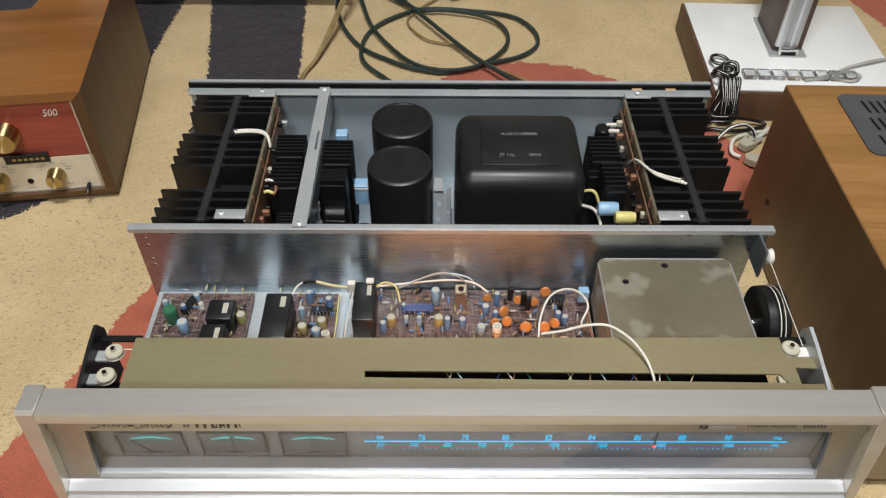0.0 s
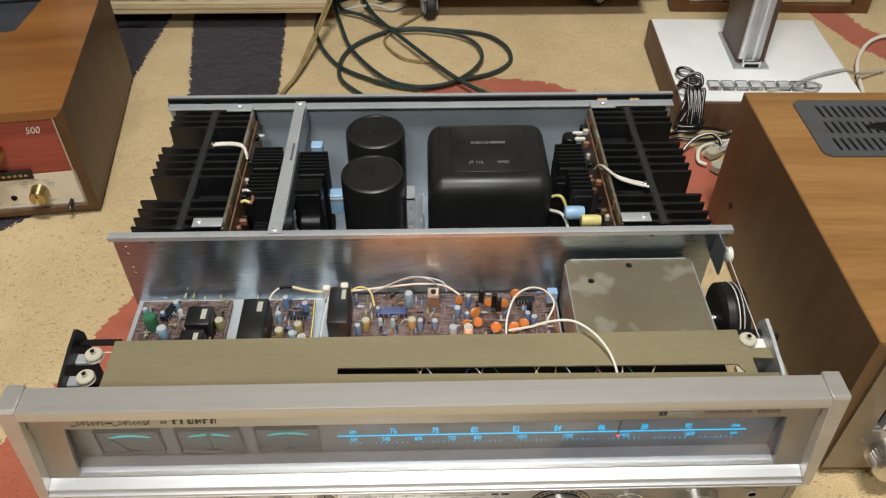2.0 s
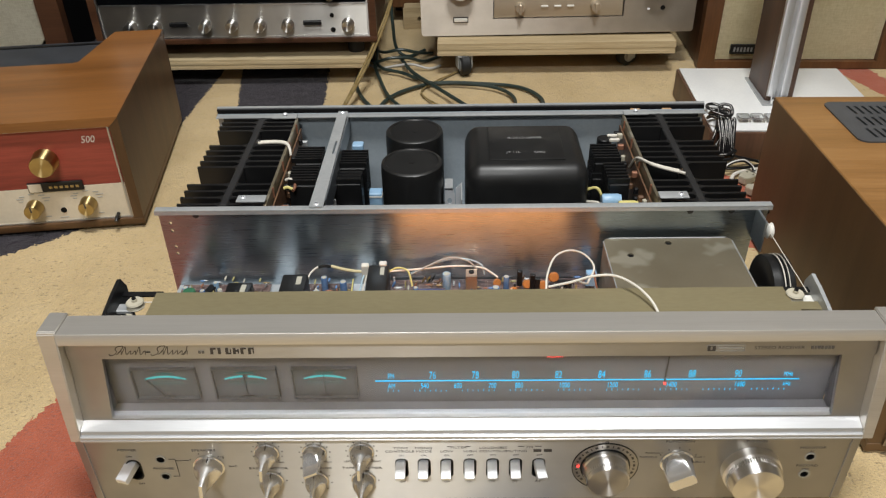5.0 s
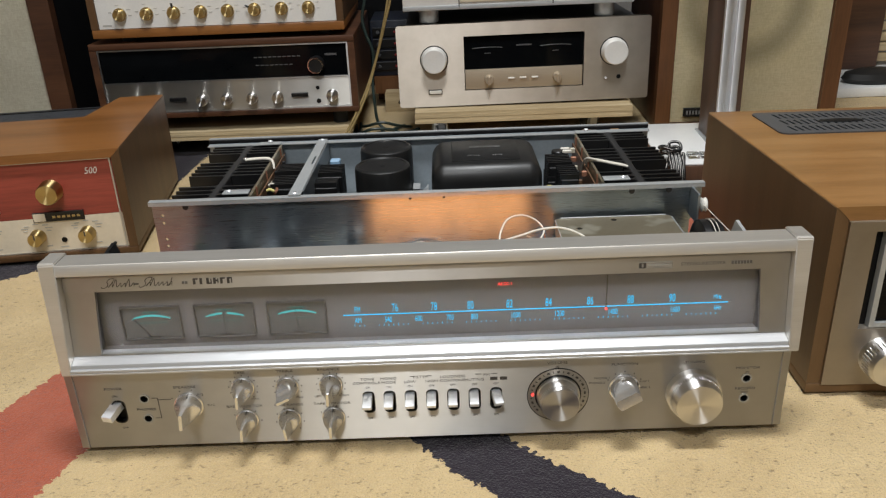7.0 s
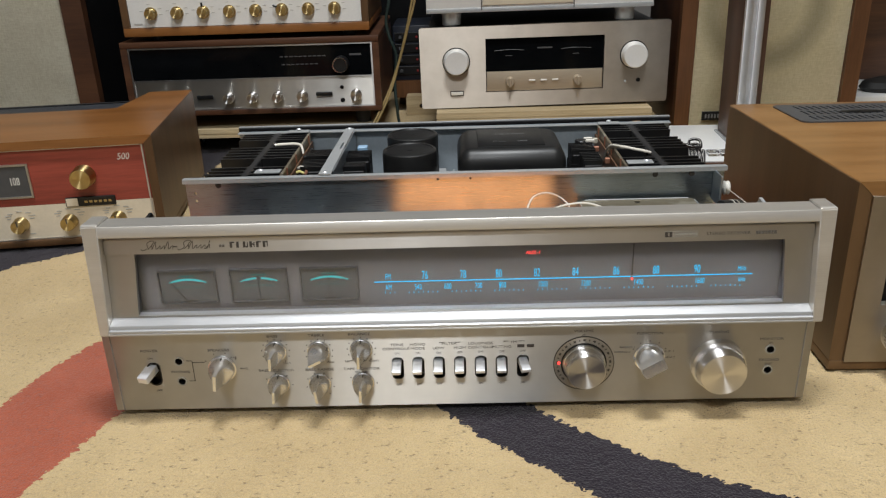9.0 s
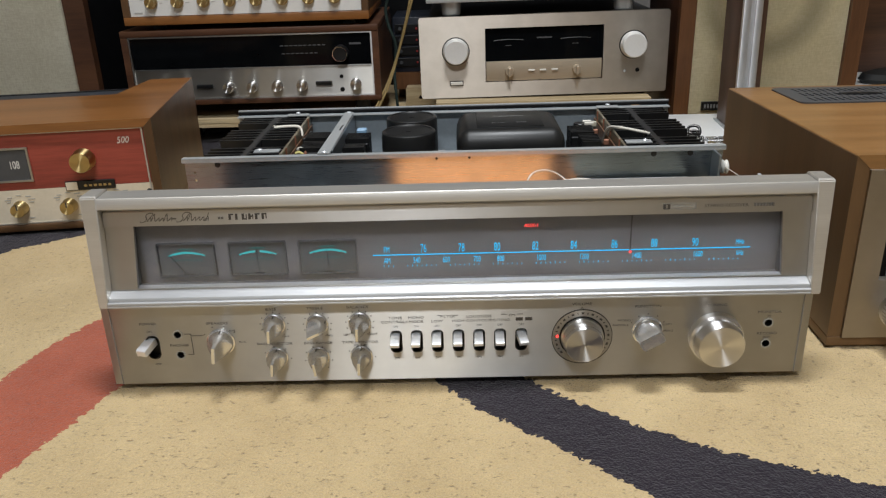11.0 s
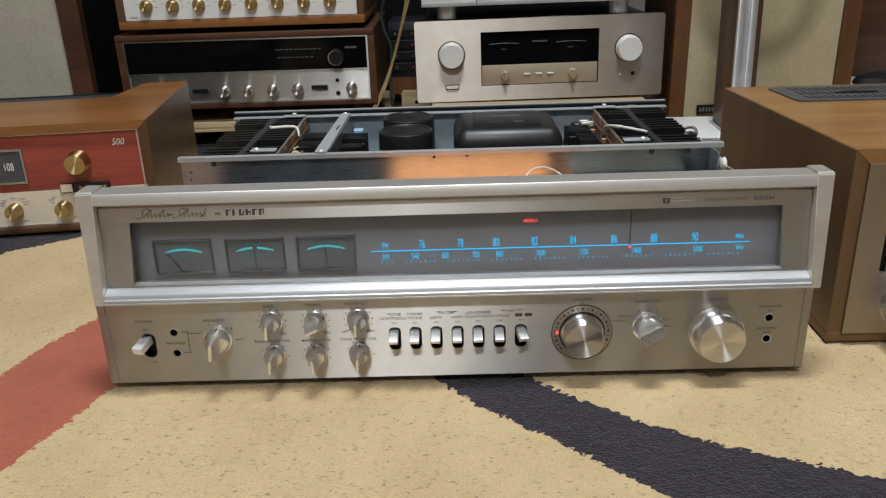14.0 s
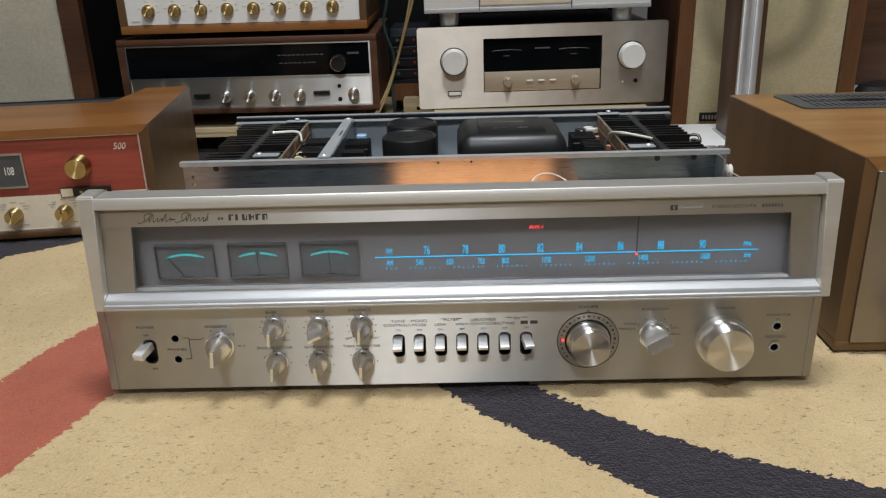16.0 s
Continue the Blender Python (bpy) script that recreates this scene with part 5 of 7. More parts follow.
    span(bm, 0.0035, 0.0145, 0.1990, 0.2120, 0.0745, 0.0760, 0.0004, 1)
    part("steel_clip", bm, CLIP_METAL, b2)
    part("clip_screw", rod(bm_new(), (0.0090, 0.2060, 0.0760), 0.0026, 0.0012, "z", 12), BLACK_MATT, b2)
    for x, y in ((0.0680, 0.2020), (0.0720, 0.1960), (0.1010, 0.1900), (0.0560, 0.2080)):
        part("transistor", span(bm_new(), x - 0.0025, x + 0.0025, y - 0.002, y + 0.002, top + 0.003, top + 0.021, 0.0006, 1), BLACK_SATIN, b2)
    # resistors and small parts
    bodies = (YELLOW_CAP, CORD_TAN, COPPER, LABEL_GREY, BLACK_SATIN, BLUE_CAP, STEEL, BLACK_SATIN, PCB_GREEN)
    for parent, x0, x1, n in ((b0, -0.2740, -0.1930, 70), (b1, -0.1680, -0.1100, 54), (b2, -0.0680, 0.1260, 190)):
        for i in range(n):
            x, y = rng.uniform(x0, x1), rng.uniform(0.135, 0.2200)
            turn = rng.choice((0, 90))
            m = Matrix.Translation((x, y, top + 0.0030 + rng.uniform(0, 0.003))) @ Euler((0, radians(90 * rng.choice((1, 1, 0.3))), radians(turn))).to_matrix().to_4x4()
            L, r = rng.uniform(0.0042, 0.0068), rng.uniform(0.0007, 0.0012)
            bm = lathe(bm_new(), [(r * 0.3, -L * 0.75), (r * 0.3, -L / 2), (r, -L / 2 + 0.0005), (r, L / 2 - 0.0005), (r * 0.3, L / 2), (r * 0.3, L * 0.75)], (0, 0, 0), "z", 7)
            bmesh.ops.transform(bm, matrix=m, verts=bm.verts)
            part("resistor", bm, rng.choice(bodies), parent)
    # tuner box
    bm = span(bm_new(), 0.1360, 0.2580, 0.108, 0.2200, 0.050, 0.0990, 0.0012, 2)
    tb = part("tuner_box", bm, TIN, RX, "stained tin-plated tuner box")
    bm = plate(bm_new(), [(0.1345, 0.106), (0.2595, 0.106), (0.2580, 0.2165), (0.2568, 0.2198), (0.2535, 0.2215), (0.1405, 0.2215), (0.1372, 0.2198), (0.1360, 0.2165)], [circle(0.1570, 0.1930, 0.0032, 16), circle(0.1965, 0.2130, 0.0032, 16)], 0.0990, 0.1004, "z")
    part("box_lid", bm, TIN, tb)
    for x, y in ((0.1570, 0.1930), (0.1965, 0.2130)):
        part("trimmer", rod(bm_new(), (x, y, 0.0988), 0.0031, 0.0006, "z", 14), BLACK_MATT, tb)
    for x0, x1, y0, y1 in ((0.1350, 0.2590, 0.1060, 0.1072), (0.1412, 0.2528, 0.2203, 0.2215), (0.1345, 0.1357, 0.1074, 0.2160), (0.2570, 0.2582, 0.1074, 0.2160)):
        part("lid_rim", span(bm_new(), x0, x1, y0, y1, 0.1002, 0.1014, 0.0004, 1), STEEL, tb)
    # light shield behind the dial
    slot = [(-0.0677, 0.0607), (0.2521, 0.0564), (0.2474, 0.0643), (-0.0677, 0.0668)]
    square = [(0.2610, 0.0555), (0.2795, 0.0555), (0.2805, 0.0695), (0.2610, 0.0705)]
    bm = plate(bm_new(), [(-0.2490, 0.0275), (0.2840, 0.0275), (0.2840, 0.0800), (0.2575, 0.0800), (0.2567, 0.0994), (-0.2490, 0.0975)], [slot, square], 0.1394, 0.1408, "z")
    shield = part("light_shield", bm, OLIVE, RX, "dull olive passivated steel light shield")
    part("shield_fold", span(bm_new(), -0.2485, 0.2560, 0.0961, 0.0974, 0.1280, 0.1393), OLIVE, shield)
    # added black box that makes the inside of the slot dark
    part("lamp_housing", span(bm_new(), -0.2450, 0.2500, 0.0300, 0.0940, 0.0640, 0.1150, 0.002), BLACK_MATT, shield, "black box added under the shield to keep its slot dark")
    part("lamp_diffuser", span(bm_new(), -0.0700, 0.1190, 0.0942, 0.0962, 0.0640, 0.1100, 0.001), GLOW_WARM, shield, "warm glowing dial lamp diffuser")
    part("slot_end", span(bm_new(), 0.2465, 0.2540, 0.0575, 0.0655, 0.1330, 0.1385, 0.0006, 1), NYLON, shield)
    for k in range(16):
        x = -0.010 + 0.0125 * k + rng.uniform(-0.004, 0.004)
        lean = rng.choice((-0.010, -0.006, 0.005, 0.012))
        mat = (WIRE_GREY, CORD_TAN, WIRE_BLUE, DEEP_BLUE, COPPER, WIRE_WHITE, GREEN_CAP, CORD_PALE)[k % 8]
        part("shield_wire", tube(bm_new(), [(x, 0.0540, 0.1330), (x + lean * 0.5, 0.0620, 0.1352), (x + lean, 0.0730, 0.1320)], 0.00055, 6, 4), mat, shield)
    # brackets with guide rollers
    for s in (-1, 1):
        x0, x1 = sorted((s * 0.2895, s * 0.2925))
        bm = prism(bm_new(), [(0.048, 0.060), (0.125, 0.060), (0.125, 0.118), (0.118, 0.130), (0.100, 0.128), (0.070, 0.122), (0.048, 0.116)], x0, x1, "x")
        br = part("side_bracket", bm, BLACK_SATIN if s < 0 else STEEL, RX, "folded steel side bracket")
        bx0, bx1 = sorted((s * 0.2560, s * 0.2895))
        part("bracket_arm", span(bm_new(), bx0, bx1, 0.1120, 0.1180, 0.1150, 0.1165), BLACK_SATIN, br)
        part("bracket_arm", span(bm_new(), bx0, bx1, 0.0600, 0.0800, 0.1030, 0.1045), BLACK_SATIN, br)
        for y in ((0.1000, 0.0770) if s < 0 else (0.1050,)):
            bm = lathe(bm_new(), [(0.0068, 0.0), (0.0074, 0.001), (0.0060, 0.0025), (0.0060, 0.0035), (0.0074, 0.0050), (0.0066, 0.0062), (0.0022, 0.0062), (0.0022, 0.0085), (0.0, 0.0088)], (s * 0.2740, y, 0.1140), "z", 20)
            part("guide_roller", bm, NYLON, br, "white nylon guide roller")
            part("roller_pin", rod(bm_new(), (s * 0.2740, y, 0.1225), 0.0018, 0.0012, "z", 10), BLACK_MATT, br)
            part("roller_arm", span(bm_new(), *sorted((s * 0.2760, s * 0.2900)), y - 0.005, y + 0.005, 0.1100, 0.1140, 0.0008, 1), STEEL if s < 0 else WHITE_PLASTIC, br)
        part("spacer", rod(bm_new(), (s * 0.2800 - 0.006, 0.060, 0.1160), 0.0050, 0.010, "x", 14), WHITE_PLASTIC, br)
    # tuning drum
    bm = lathe(bm_new(), [(0.0, -0.012), (0.028, -0.012), (0.0325, -0.010), (0.0330, -0.004), (0.0305, -0.003), (0.0305, 0.000), (0.0330, 0.001), (0.0330, 0.008), (0.030, 0.0095), (0.010, 0.0095), (0.010, 0.012), (0.0, 0.012)], (0.2770, 0.1540, 0.1000), "x", 40)
    drum = part("tuning_drum", bm, BLACK_SATIN, RX, "black drum pulley with a white dial cord")
    for dx in (-0.0012, 0.0026):
        bm = plate(bm_new(), circle(0.1540, 0.1000, 0.0334, 40), [circle(0.1540, 0.1000, 0.0324, 40)], 0.2770 + dx, 0.2778 + dx, "x")
        part("wound_cord", bm, WIRE_WHITE, drum)
    part("shaft", rod(bm_new(), (0.2580, 0.1540, 0.1000), 0.0050, 0.012, "x", 14), CHROME, drum)
    bm = tube(bm_new(), [(0.2800, 0.1990, 0.1310), (0.2750, 0.1420, 0.1385), (0.2700, 0.0850, 0.1460)], 0.0004, 6, 4)
    part("dial_cord", bm, WIRE_WHITE, RX, "taut white dial cord")
    part("dial_cord", tube(bm_new(), [(-0.2600, 0.0880, 0.1385), (-0.1, 0.0875, 0.1384), (0.26, 0.0890, 0.1385)], 0.0005, 6, 4), WIRE_WHITE, RX)
    bm = lathe(bm_new(), [(0.006, 0.0), (0.0075, 0.001), (0.006, 0.003), (0.0075, 0.005), (0.006, 0.006)], (0.2780, 0.2080, 0.1220), "x", 18)
    part("idler_roller", bm, WHITE_PLASTIC, RX)
    part("idler_bracket", span(bm_new(), 0.2720, 0.2740, 0.1980, 0.2250, 0.1050, 0.1370, 0.0005, 1), STEEL_BLUE, RX)
    # loose wires
    wires = (([(-0.1500, 0.1880, 0.0800), (-0.1450, 0.2000, 0.0880), (-0.1350, 0.2055, 0.0918), (-0.1180, 0.2060, 0.0880)], 0.0009, WIRE_WHITE), ([(-0.1380, 0.2045, 0.0915), (-0.1320, 0.2058, 0.0920), (-0.1260, 0.2062, 0.0912)], 0.0017, BLACK_SATIN), ([(-0.1260, 0.2062, 0.0912), (-0.1150, 0.2050, 0.0885), (-0.1050, 0.2040, 0.0870), (-0.0950, 0.2025, 0.0870)], 0.0015, CORD_PALE),
             ([(-0.0930, 0.2020, 0.0880), (-0.0960, 0.1900, 0.0820), (-0.1000, 0.1700, 0.0700), (-0.1020, 0.1450, 0.0600)], 0.0007, WIRE_BLUE), ([(-0.0900, 0.2020, 0.0880), (-0.0930, 0.1900, 0.0820), (-0.0970, 0.1700, 0.0700), (-0.0990, 0.1450, 0.0600)], 0.0007, WIRE_WHITE),
             ([(-0.1050, 0.2000, 0.0800), (-0.1060, 0.1800, 0.0720), (-0.1080, 0.1450, 0.0620)], 0.0007, WIRE_YELLOW), ([(-0.0720, 0.2060, 0.0840), (-0.0620, 0.2100, 0.0860), (-0.0520, 0.2050, 0.0850), (-0.0480, 0.1960, 0.0740)], 0.0009, WIRE_YELLOW),
             ([(-0.0760, 0.2060, 0.0840), (-0.0400, 0.2120, 0.0830), (-0.0050, 0.2150, 0.0840), (0.0200, 0.2140, 0.0820), (0.0350, 0.2080, 0.0750)], 0.0010, WIRE_WHITE), ([(-0.0500, 0.2120, 0.0780), (-0.0200, 0.2160, 0.0890), (0.0000, 0.2160, 0.0920), (0.0180, 0.2150, 0.0860), (0.0220, 0.2130, 0.0750)], 0.0008, WIRE_BLUE),
             ([(-0.0500, 0.2100, 0.0780), (-0.0150, 0.2150, 0.0930), (0.0050, 0.2150, 0.0900), (0.0150, 0.2140, 0.0800)], 0.0008, WIRE_GREY),
             ([(0.0700, 0.1180, 0.1160), (0.0720, 0.1320, 0.1220), (0.0800, 0.1500, 0.1280), (0.0940, 0.1600, 0.1280), (0.1080, 0.1620, 0.1220), (0.1160, 0.1540, 0.1140), (0.1100, 0.1420, 0.1080), (0.1060, 0.1300, 0.1140), (0.0960, 0.1230, 0.1215)], 0.0009, WIRE_WHITE),
             ([(0.0720, 0.1190, 0.1190), (0.0900, 0.1180, 0.1245), (0.1080, 0.1200, 0.1290), (0.1260, 0.1180, 0.1310), (0.1410, 0.1060, 0.1300), (0.1510, 0.0900, 0.1270), (0.1560, 0.0760, 0.1210), (0.1570, 0.0690, 0.1150)], 0.0011, WIRE_WHITE),
             ([(0.1160, 0.1540, 0.1120), (0.1180, 0.1460, 0.1000), (0.1230, 0.1350, 0.0850)], 0.0009, COPPER))
    for pts, r, mat in wires:
        part("wire", tube(bm_new(), pts, r, 7, 7), mat, RX)
    for x, y in ((-0.0930, 0.2030), (-0.0760, 0.2060)):
        part("wire_plug", span(bm_new(), x - 0.0036, x + 0.0036, y - 0.003, y + 0.003, 0.068, 0.0885, 0.0008, 1), WIRE_WHITE, RX)
    part("wire_plug", span(bm_new(), 0.120, 0.130, 0.203, 0.211, 0.060, 0.075, 0.0008, 1), SKY_CAP, RX)


front_bay()


# ---- the depth of the chassis ----
def root_part(ob):
    while ob.parent is not RX:
        ob = ob.parent
    return ob


def settle(names, plan=1.0, height=1.0, rise=0.0, back=0.0, only=None):
    """Draw parts together in plan, stretch them up from the bottom pan, and lift or push them."""
    for ob in RX.children_recursive:
        top = root_part(ob)
        if ob.type != "MESH" or top.name.split(".")[0] not in names:
            continue
        if only and not only(top.data.vertices[0].co):
            continue
        for v in ob.data.vertices:
            v.co = (0.008 + (v.co.x - 0.008) * plan, -0.285 + (v.co.y + 0.285) * plan + back, 0.011 + (v.co.z - 0.011) * height + rise)


settle(("partition", "top_flange", "plug_button"), height=1.0736, back=-0.0095)
settle(("rear_plate", "rear_flange"), plan=0.984, height=1.045)
settle(("back_cover", "cover_line", "back_rim", "cover_gap", "cork_disc"), plan=0.984, height=1.011)
settle(("filter_capacitor",), plan=0.946, height=1.252)
settle(("power_transformer",), plan=0.950, height=1.2165)
settle(("bracket",), plan=0.950, height=1.32)
settle(("heat_sink", "mounting_plate", "driver_board"), plan=0.976, height=1.11)
settle(("fixing_tab",), plan=0.973, rise=0.0132, only=lambda p: p.y < 0.3)
settle(("fixing_tab",), plan=0.982, rise=0.0092, only=lambda p: p.y > 0.35)
settle(("transistor_cooler",), plan=0.937, height=1.37)
settle(("coil", "capacitor"), plan=0.950, height=1.42)
settle(("choke", "axial_capacitor", "blue_capacitor", "capacitor_band"), plan=0.945, rise=0.031)
settle(("terminal_post",), plan=0.945, height=1.40)
settle(("connector",), plan=0.925, rise=0.0410, only=lambda p: p.x < 0.0)
settle(("connector",), plan=0.948, rise=0.0280, only=lambda p: p.x > 0.0)
settle(("lead",), plan=0.955, rise=0.0240)
settle(("tuner_box",), plan=0.973, height=1.18)
settle(("board_tray", "circuit_board", "wire_plug"), plan=0.983, rise=0.0100)
settle(("wire",), plan=0.988, rise=0.0015, only=lambda p: p.y > 0.17)
settle(("wire",), plan=0.963, height=0.963, rise=0.0238, only=lambda p: p.y < 0.16)
settle(("side_bracket",), plan=0.957, height=0.957, rise=0.0277)
settle(("tuning_drum",), plan=0.985, height=1.0)
settle(("idler_roller", "idler_bracket"), back=-0.0095, rise=0.0080)


def tilt_bar():
    """The cross bar runs from the partition's flange to the slightly lower rear flange, with its screws."""
    for ob in RX.children_recursive:
        top = root_part(ob)
        kind = top.name.split(".")[0]
        p = top.data.vertices[0].co
        if kind == "cross_bar" or (kind == "screw" and abs(p.x + 0.1345) < 0.01):
            for v in ob.data.vertices:
                f = (v.co.y - 0.222) / 0.216
                v.co.y += -0.0095 + 0.0045 * f
                v.co.z += 0.0098 - 0.0052 * f
        elif kind == "screw":
            k, dz = (0.973, 0.0132) if p.y < 0.3 else (0.982, 0.0092)
            for v in ob.data.vertices:
                v.co = (0.008 + (v.co.x - 0.008) * k, -0.285 + (v.co.y + 0.285) * k, v.co.z + dz)


tilt_bar()


# ---- walnut-cased tube receiver ----
def spun_knob(x, z, r, length, mat, parent, name="knob", label="", y=0.0, seg=32):
    bm = lathe(bm_new(), [(r * 1.05, 0.0), (r * 1.05, length * 0.2), (r, length * 0.28), (r * 0.97, length * 0.9), (r * 0.9, length), (r * 0.3, length * 0.97), (0.0, length * 0.965)], (x, y, z), "y", seg)
    return part(name, bm, mat, parent, label)


def case(parent, w, d, h, t, top, side, x1=0.0, z0=0.004, cut=()):
    """An open-fronted wooden sleeve: top, two sides and a floor, its right edge at x1; cut: an opening in the top that runs out at the back."""
    x0 = x1 - w
    e = 0.0014
    bm = prism(bm_new(), [(x0 + e * 0.4, h - e * 0.5), (x0 + e, h), (x1 - e, h), (x1 - e * 0.4, h - e * 0.5), (x1 - t, h - t), (x0 + t, h - t)], 0.0, d if not cut else 0.002, "y")
    if cut:
        prism(bm, [(x0 + e * 0.4, 0.0021), (x1 - e * 0.4, 0.0021), (x1 - e * 0.4, d), *cut, (x0 + e * 0.4, d)], h - t, h, "z")
    part("case_top", bm, top, parent)
    # the sides' shade comes with their darker veneer
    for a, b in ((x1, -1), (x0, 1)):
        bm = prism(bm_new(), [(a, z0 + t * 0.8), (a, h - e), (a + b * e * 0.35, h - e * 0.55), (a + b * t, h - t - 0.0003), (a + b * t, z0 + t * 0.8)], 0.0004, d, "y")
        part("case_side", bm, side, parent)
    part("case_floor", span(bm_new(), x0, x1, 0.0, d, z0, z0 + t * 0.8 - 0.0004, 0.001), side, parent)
    part("case_back", span(bm_new(), x0 + t + 0.001, x1 - t - 0.001, d - 0.012, d - 0.006, z0 + t, h - t - 0.001), BLACK_MATT, parent)


def tube_receiver():
    ob = thing("tube_receiver", "walnut-cased tube receiver with a red and cream front on the rug", "receiver", m=pose(-0.393, 0.420, 0, 0, 0, 7.3))
    case(ob, 0.450, 0.305, 0.1485, 0.0115, WALNUT_TOP, WALNUT_SIDE_SHADED, cut=((-0.068, 0.305), (-0.071, 0.288), (-0.090, 0.1885), (-0.097, 0.1850), (-0.353, 0.1850), (-0.360, 0.1885), (-0.379, 0.288), (-0.382, 0.305)))
    bm = span(bm_new(), -0.4380, -0.0118, 0.0055, 0.0085, 0.0610, 0.1365)
    part("red_fascia", bm, RED_WOOD, ob, "red stained veneer upper fascia")
    bm = span(bm_new(), -0.4380, -0.0118, 0.0050, 0.0085, 0.0132, 0.0605)
    face = part("cream_fascia", bm, CREAM_PAINT, ob, "cream enamelled lower fascia")
    bm = plate(bm_new(), [(-0.4385, 0.0130), (-0.0140, 0.0130), (-0.0140, 0.1370), (-0.4385, 0.1370)], [[(-0.4365, 0.0146), (-0.0160, 0.0146), (-0.0160, 0.1352), (-0.4365, 0.1352)]], 0.0035, 0.0060)
    part("trim_frame", bm, ALU_BRIGHT, ob, "thin bright trim frame")
    spun_knob(-0.0945, 0.0975, 0.0141, 0.020, BRASS_SPUN, ob, "tuning_knob", "brass tuning knob", 0.0055)
    for x in (-0.0610, -0.1240, -0.1870, -0.2500, -0.3130, -0.3760):
        k = spun_knob(x, 0.0360, 0.0096, 0.016, BRASS_SPUN, face, "knob", "brass control knob", 0.0050)
        part("knob_mark", span(bm_new(), x - 0.0008, x + 0.0008, -0.0113, -0.0106, 0.0372, 0.0445), INK, k)
    part("jack", lathe(bm_new(), [(0.0035, 0.0), (0.0035, 0.0012), (0.0022, 0.0012), (0.0022, 0.0002)], (-0.0925, 0.005, 0.0290), "y", 16), BLACK_MATT, face)
    part("toggle", tube(bm_new(), [(-0.0300, 0.005, 0.0185), (-0.0305, -0.004, 0.0175), (-0.0310, -0.009, 0.0150)], 0.0022, 8, 4), BLACK_SATIN, face)
    plq = part("name_plate", span(bm_new(), -0.1245, -0.0605, 0.0022, 0.0050, 0.0562, 0.0690, 0.0006, 1), BLACK_SATIN, ob, "black name plate with a pale square")
    part("plate_square", span(bm_new(), -0.1232, -0.1085, 0.0014, 0.0022, 0.0574, 0.0680), CREAM_PAINT, plq)
    bm = bm_new()
    for i in range(6):
        span(bm, -0.1000 + 0.0062 * i, -0.0962 + 0.0062 * i, 0.0015, 0.0022, 0.0610, 0.0640)
    part("plate_strokes", bm, BRASS, plq)
    # dial
    bm = plate(bm_new(), [(-0.4000, 0.0720), (-0.1625, 0.0720), (-0.1625, 0.1180), (-0.4000, 0.1180)], [[(-0.3975, 0.0745), (-0.1650, 0.0745), (-0.1650, 0.1155), (-0.3975, 0.1155)]], 0.0030, 0.0055)
    part("dial_frame", bm, ALU_BRIGHT, ob)
    dg = part("dial_glass", span(bm_new(), -0.3975, -0.1650, 0.0045, 0.0058, 0.0745, 0.1155), DARK_GREY, ob, "dark glass tuning dial")
    letters("108", 0.0150, (-0.1830, 0.0043, 0.0900), INK_WHITE, dg, wide=0.6)
    letters("500", 0.0125, (-0.0415, 0.0052, 0.1165), INK_WHITE, ob, wide=0.85, slant=0.25)
    for x in (-0.0610, -0.1240, -0.1870, -0.2500):
        for u, w, z in ((-0.0190, 0.0080, 0.0470), (0.0110, 0.0090, 0.0470), (-0.0150, 0.0060, 0.0502), (0.0080, 0.0070, 0.0510), (-0.0035, 0.0070, 0.0528), (0.0120, 0.0060, 0.0430), (-0.0170, 0.0050, 0.0435), (0.0080, 0.0070, 0.0210)):
            part("legend_bar", span(bm_new(), x + u, x + u + w, 0.0045, 0.0051, z, z + 0.0012), WIRE_GREY, face)
    part("legend_bar", span(bm_new(), -0.0990, -0.0890, 0.0045, 0.0051, 0.0185, 0.0197), WIRE_GREY, face)
    # vent plate on the lid
    bm = span(bm_new(), -0.4380, -0.0120, 0.1700, 0.3080, 0.1335, 0.1350, 0.0006)
    part("vent_plate", bm, SLATE, ob, "dark slate-grey mesh vent plate sunk below the lid")


tube_receiver()


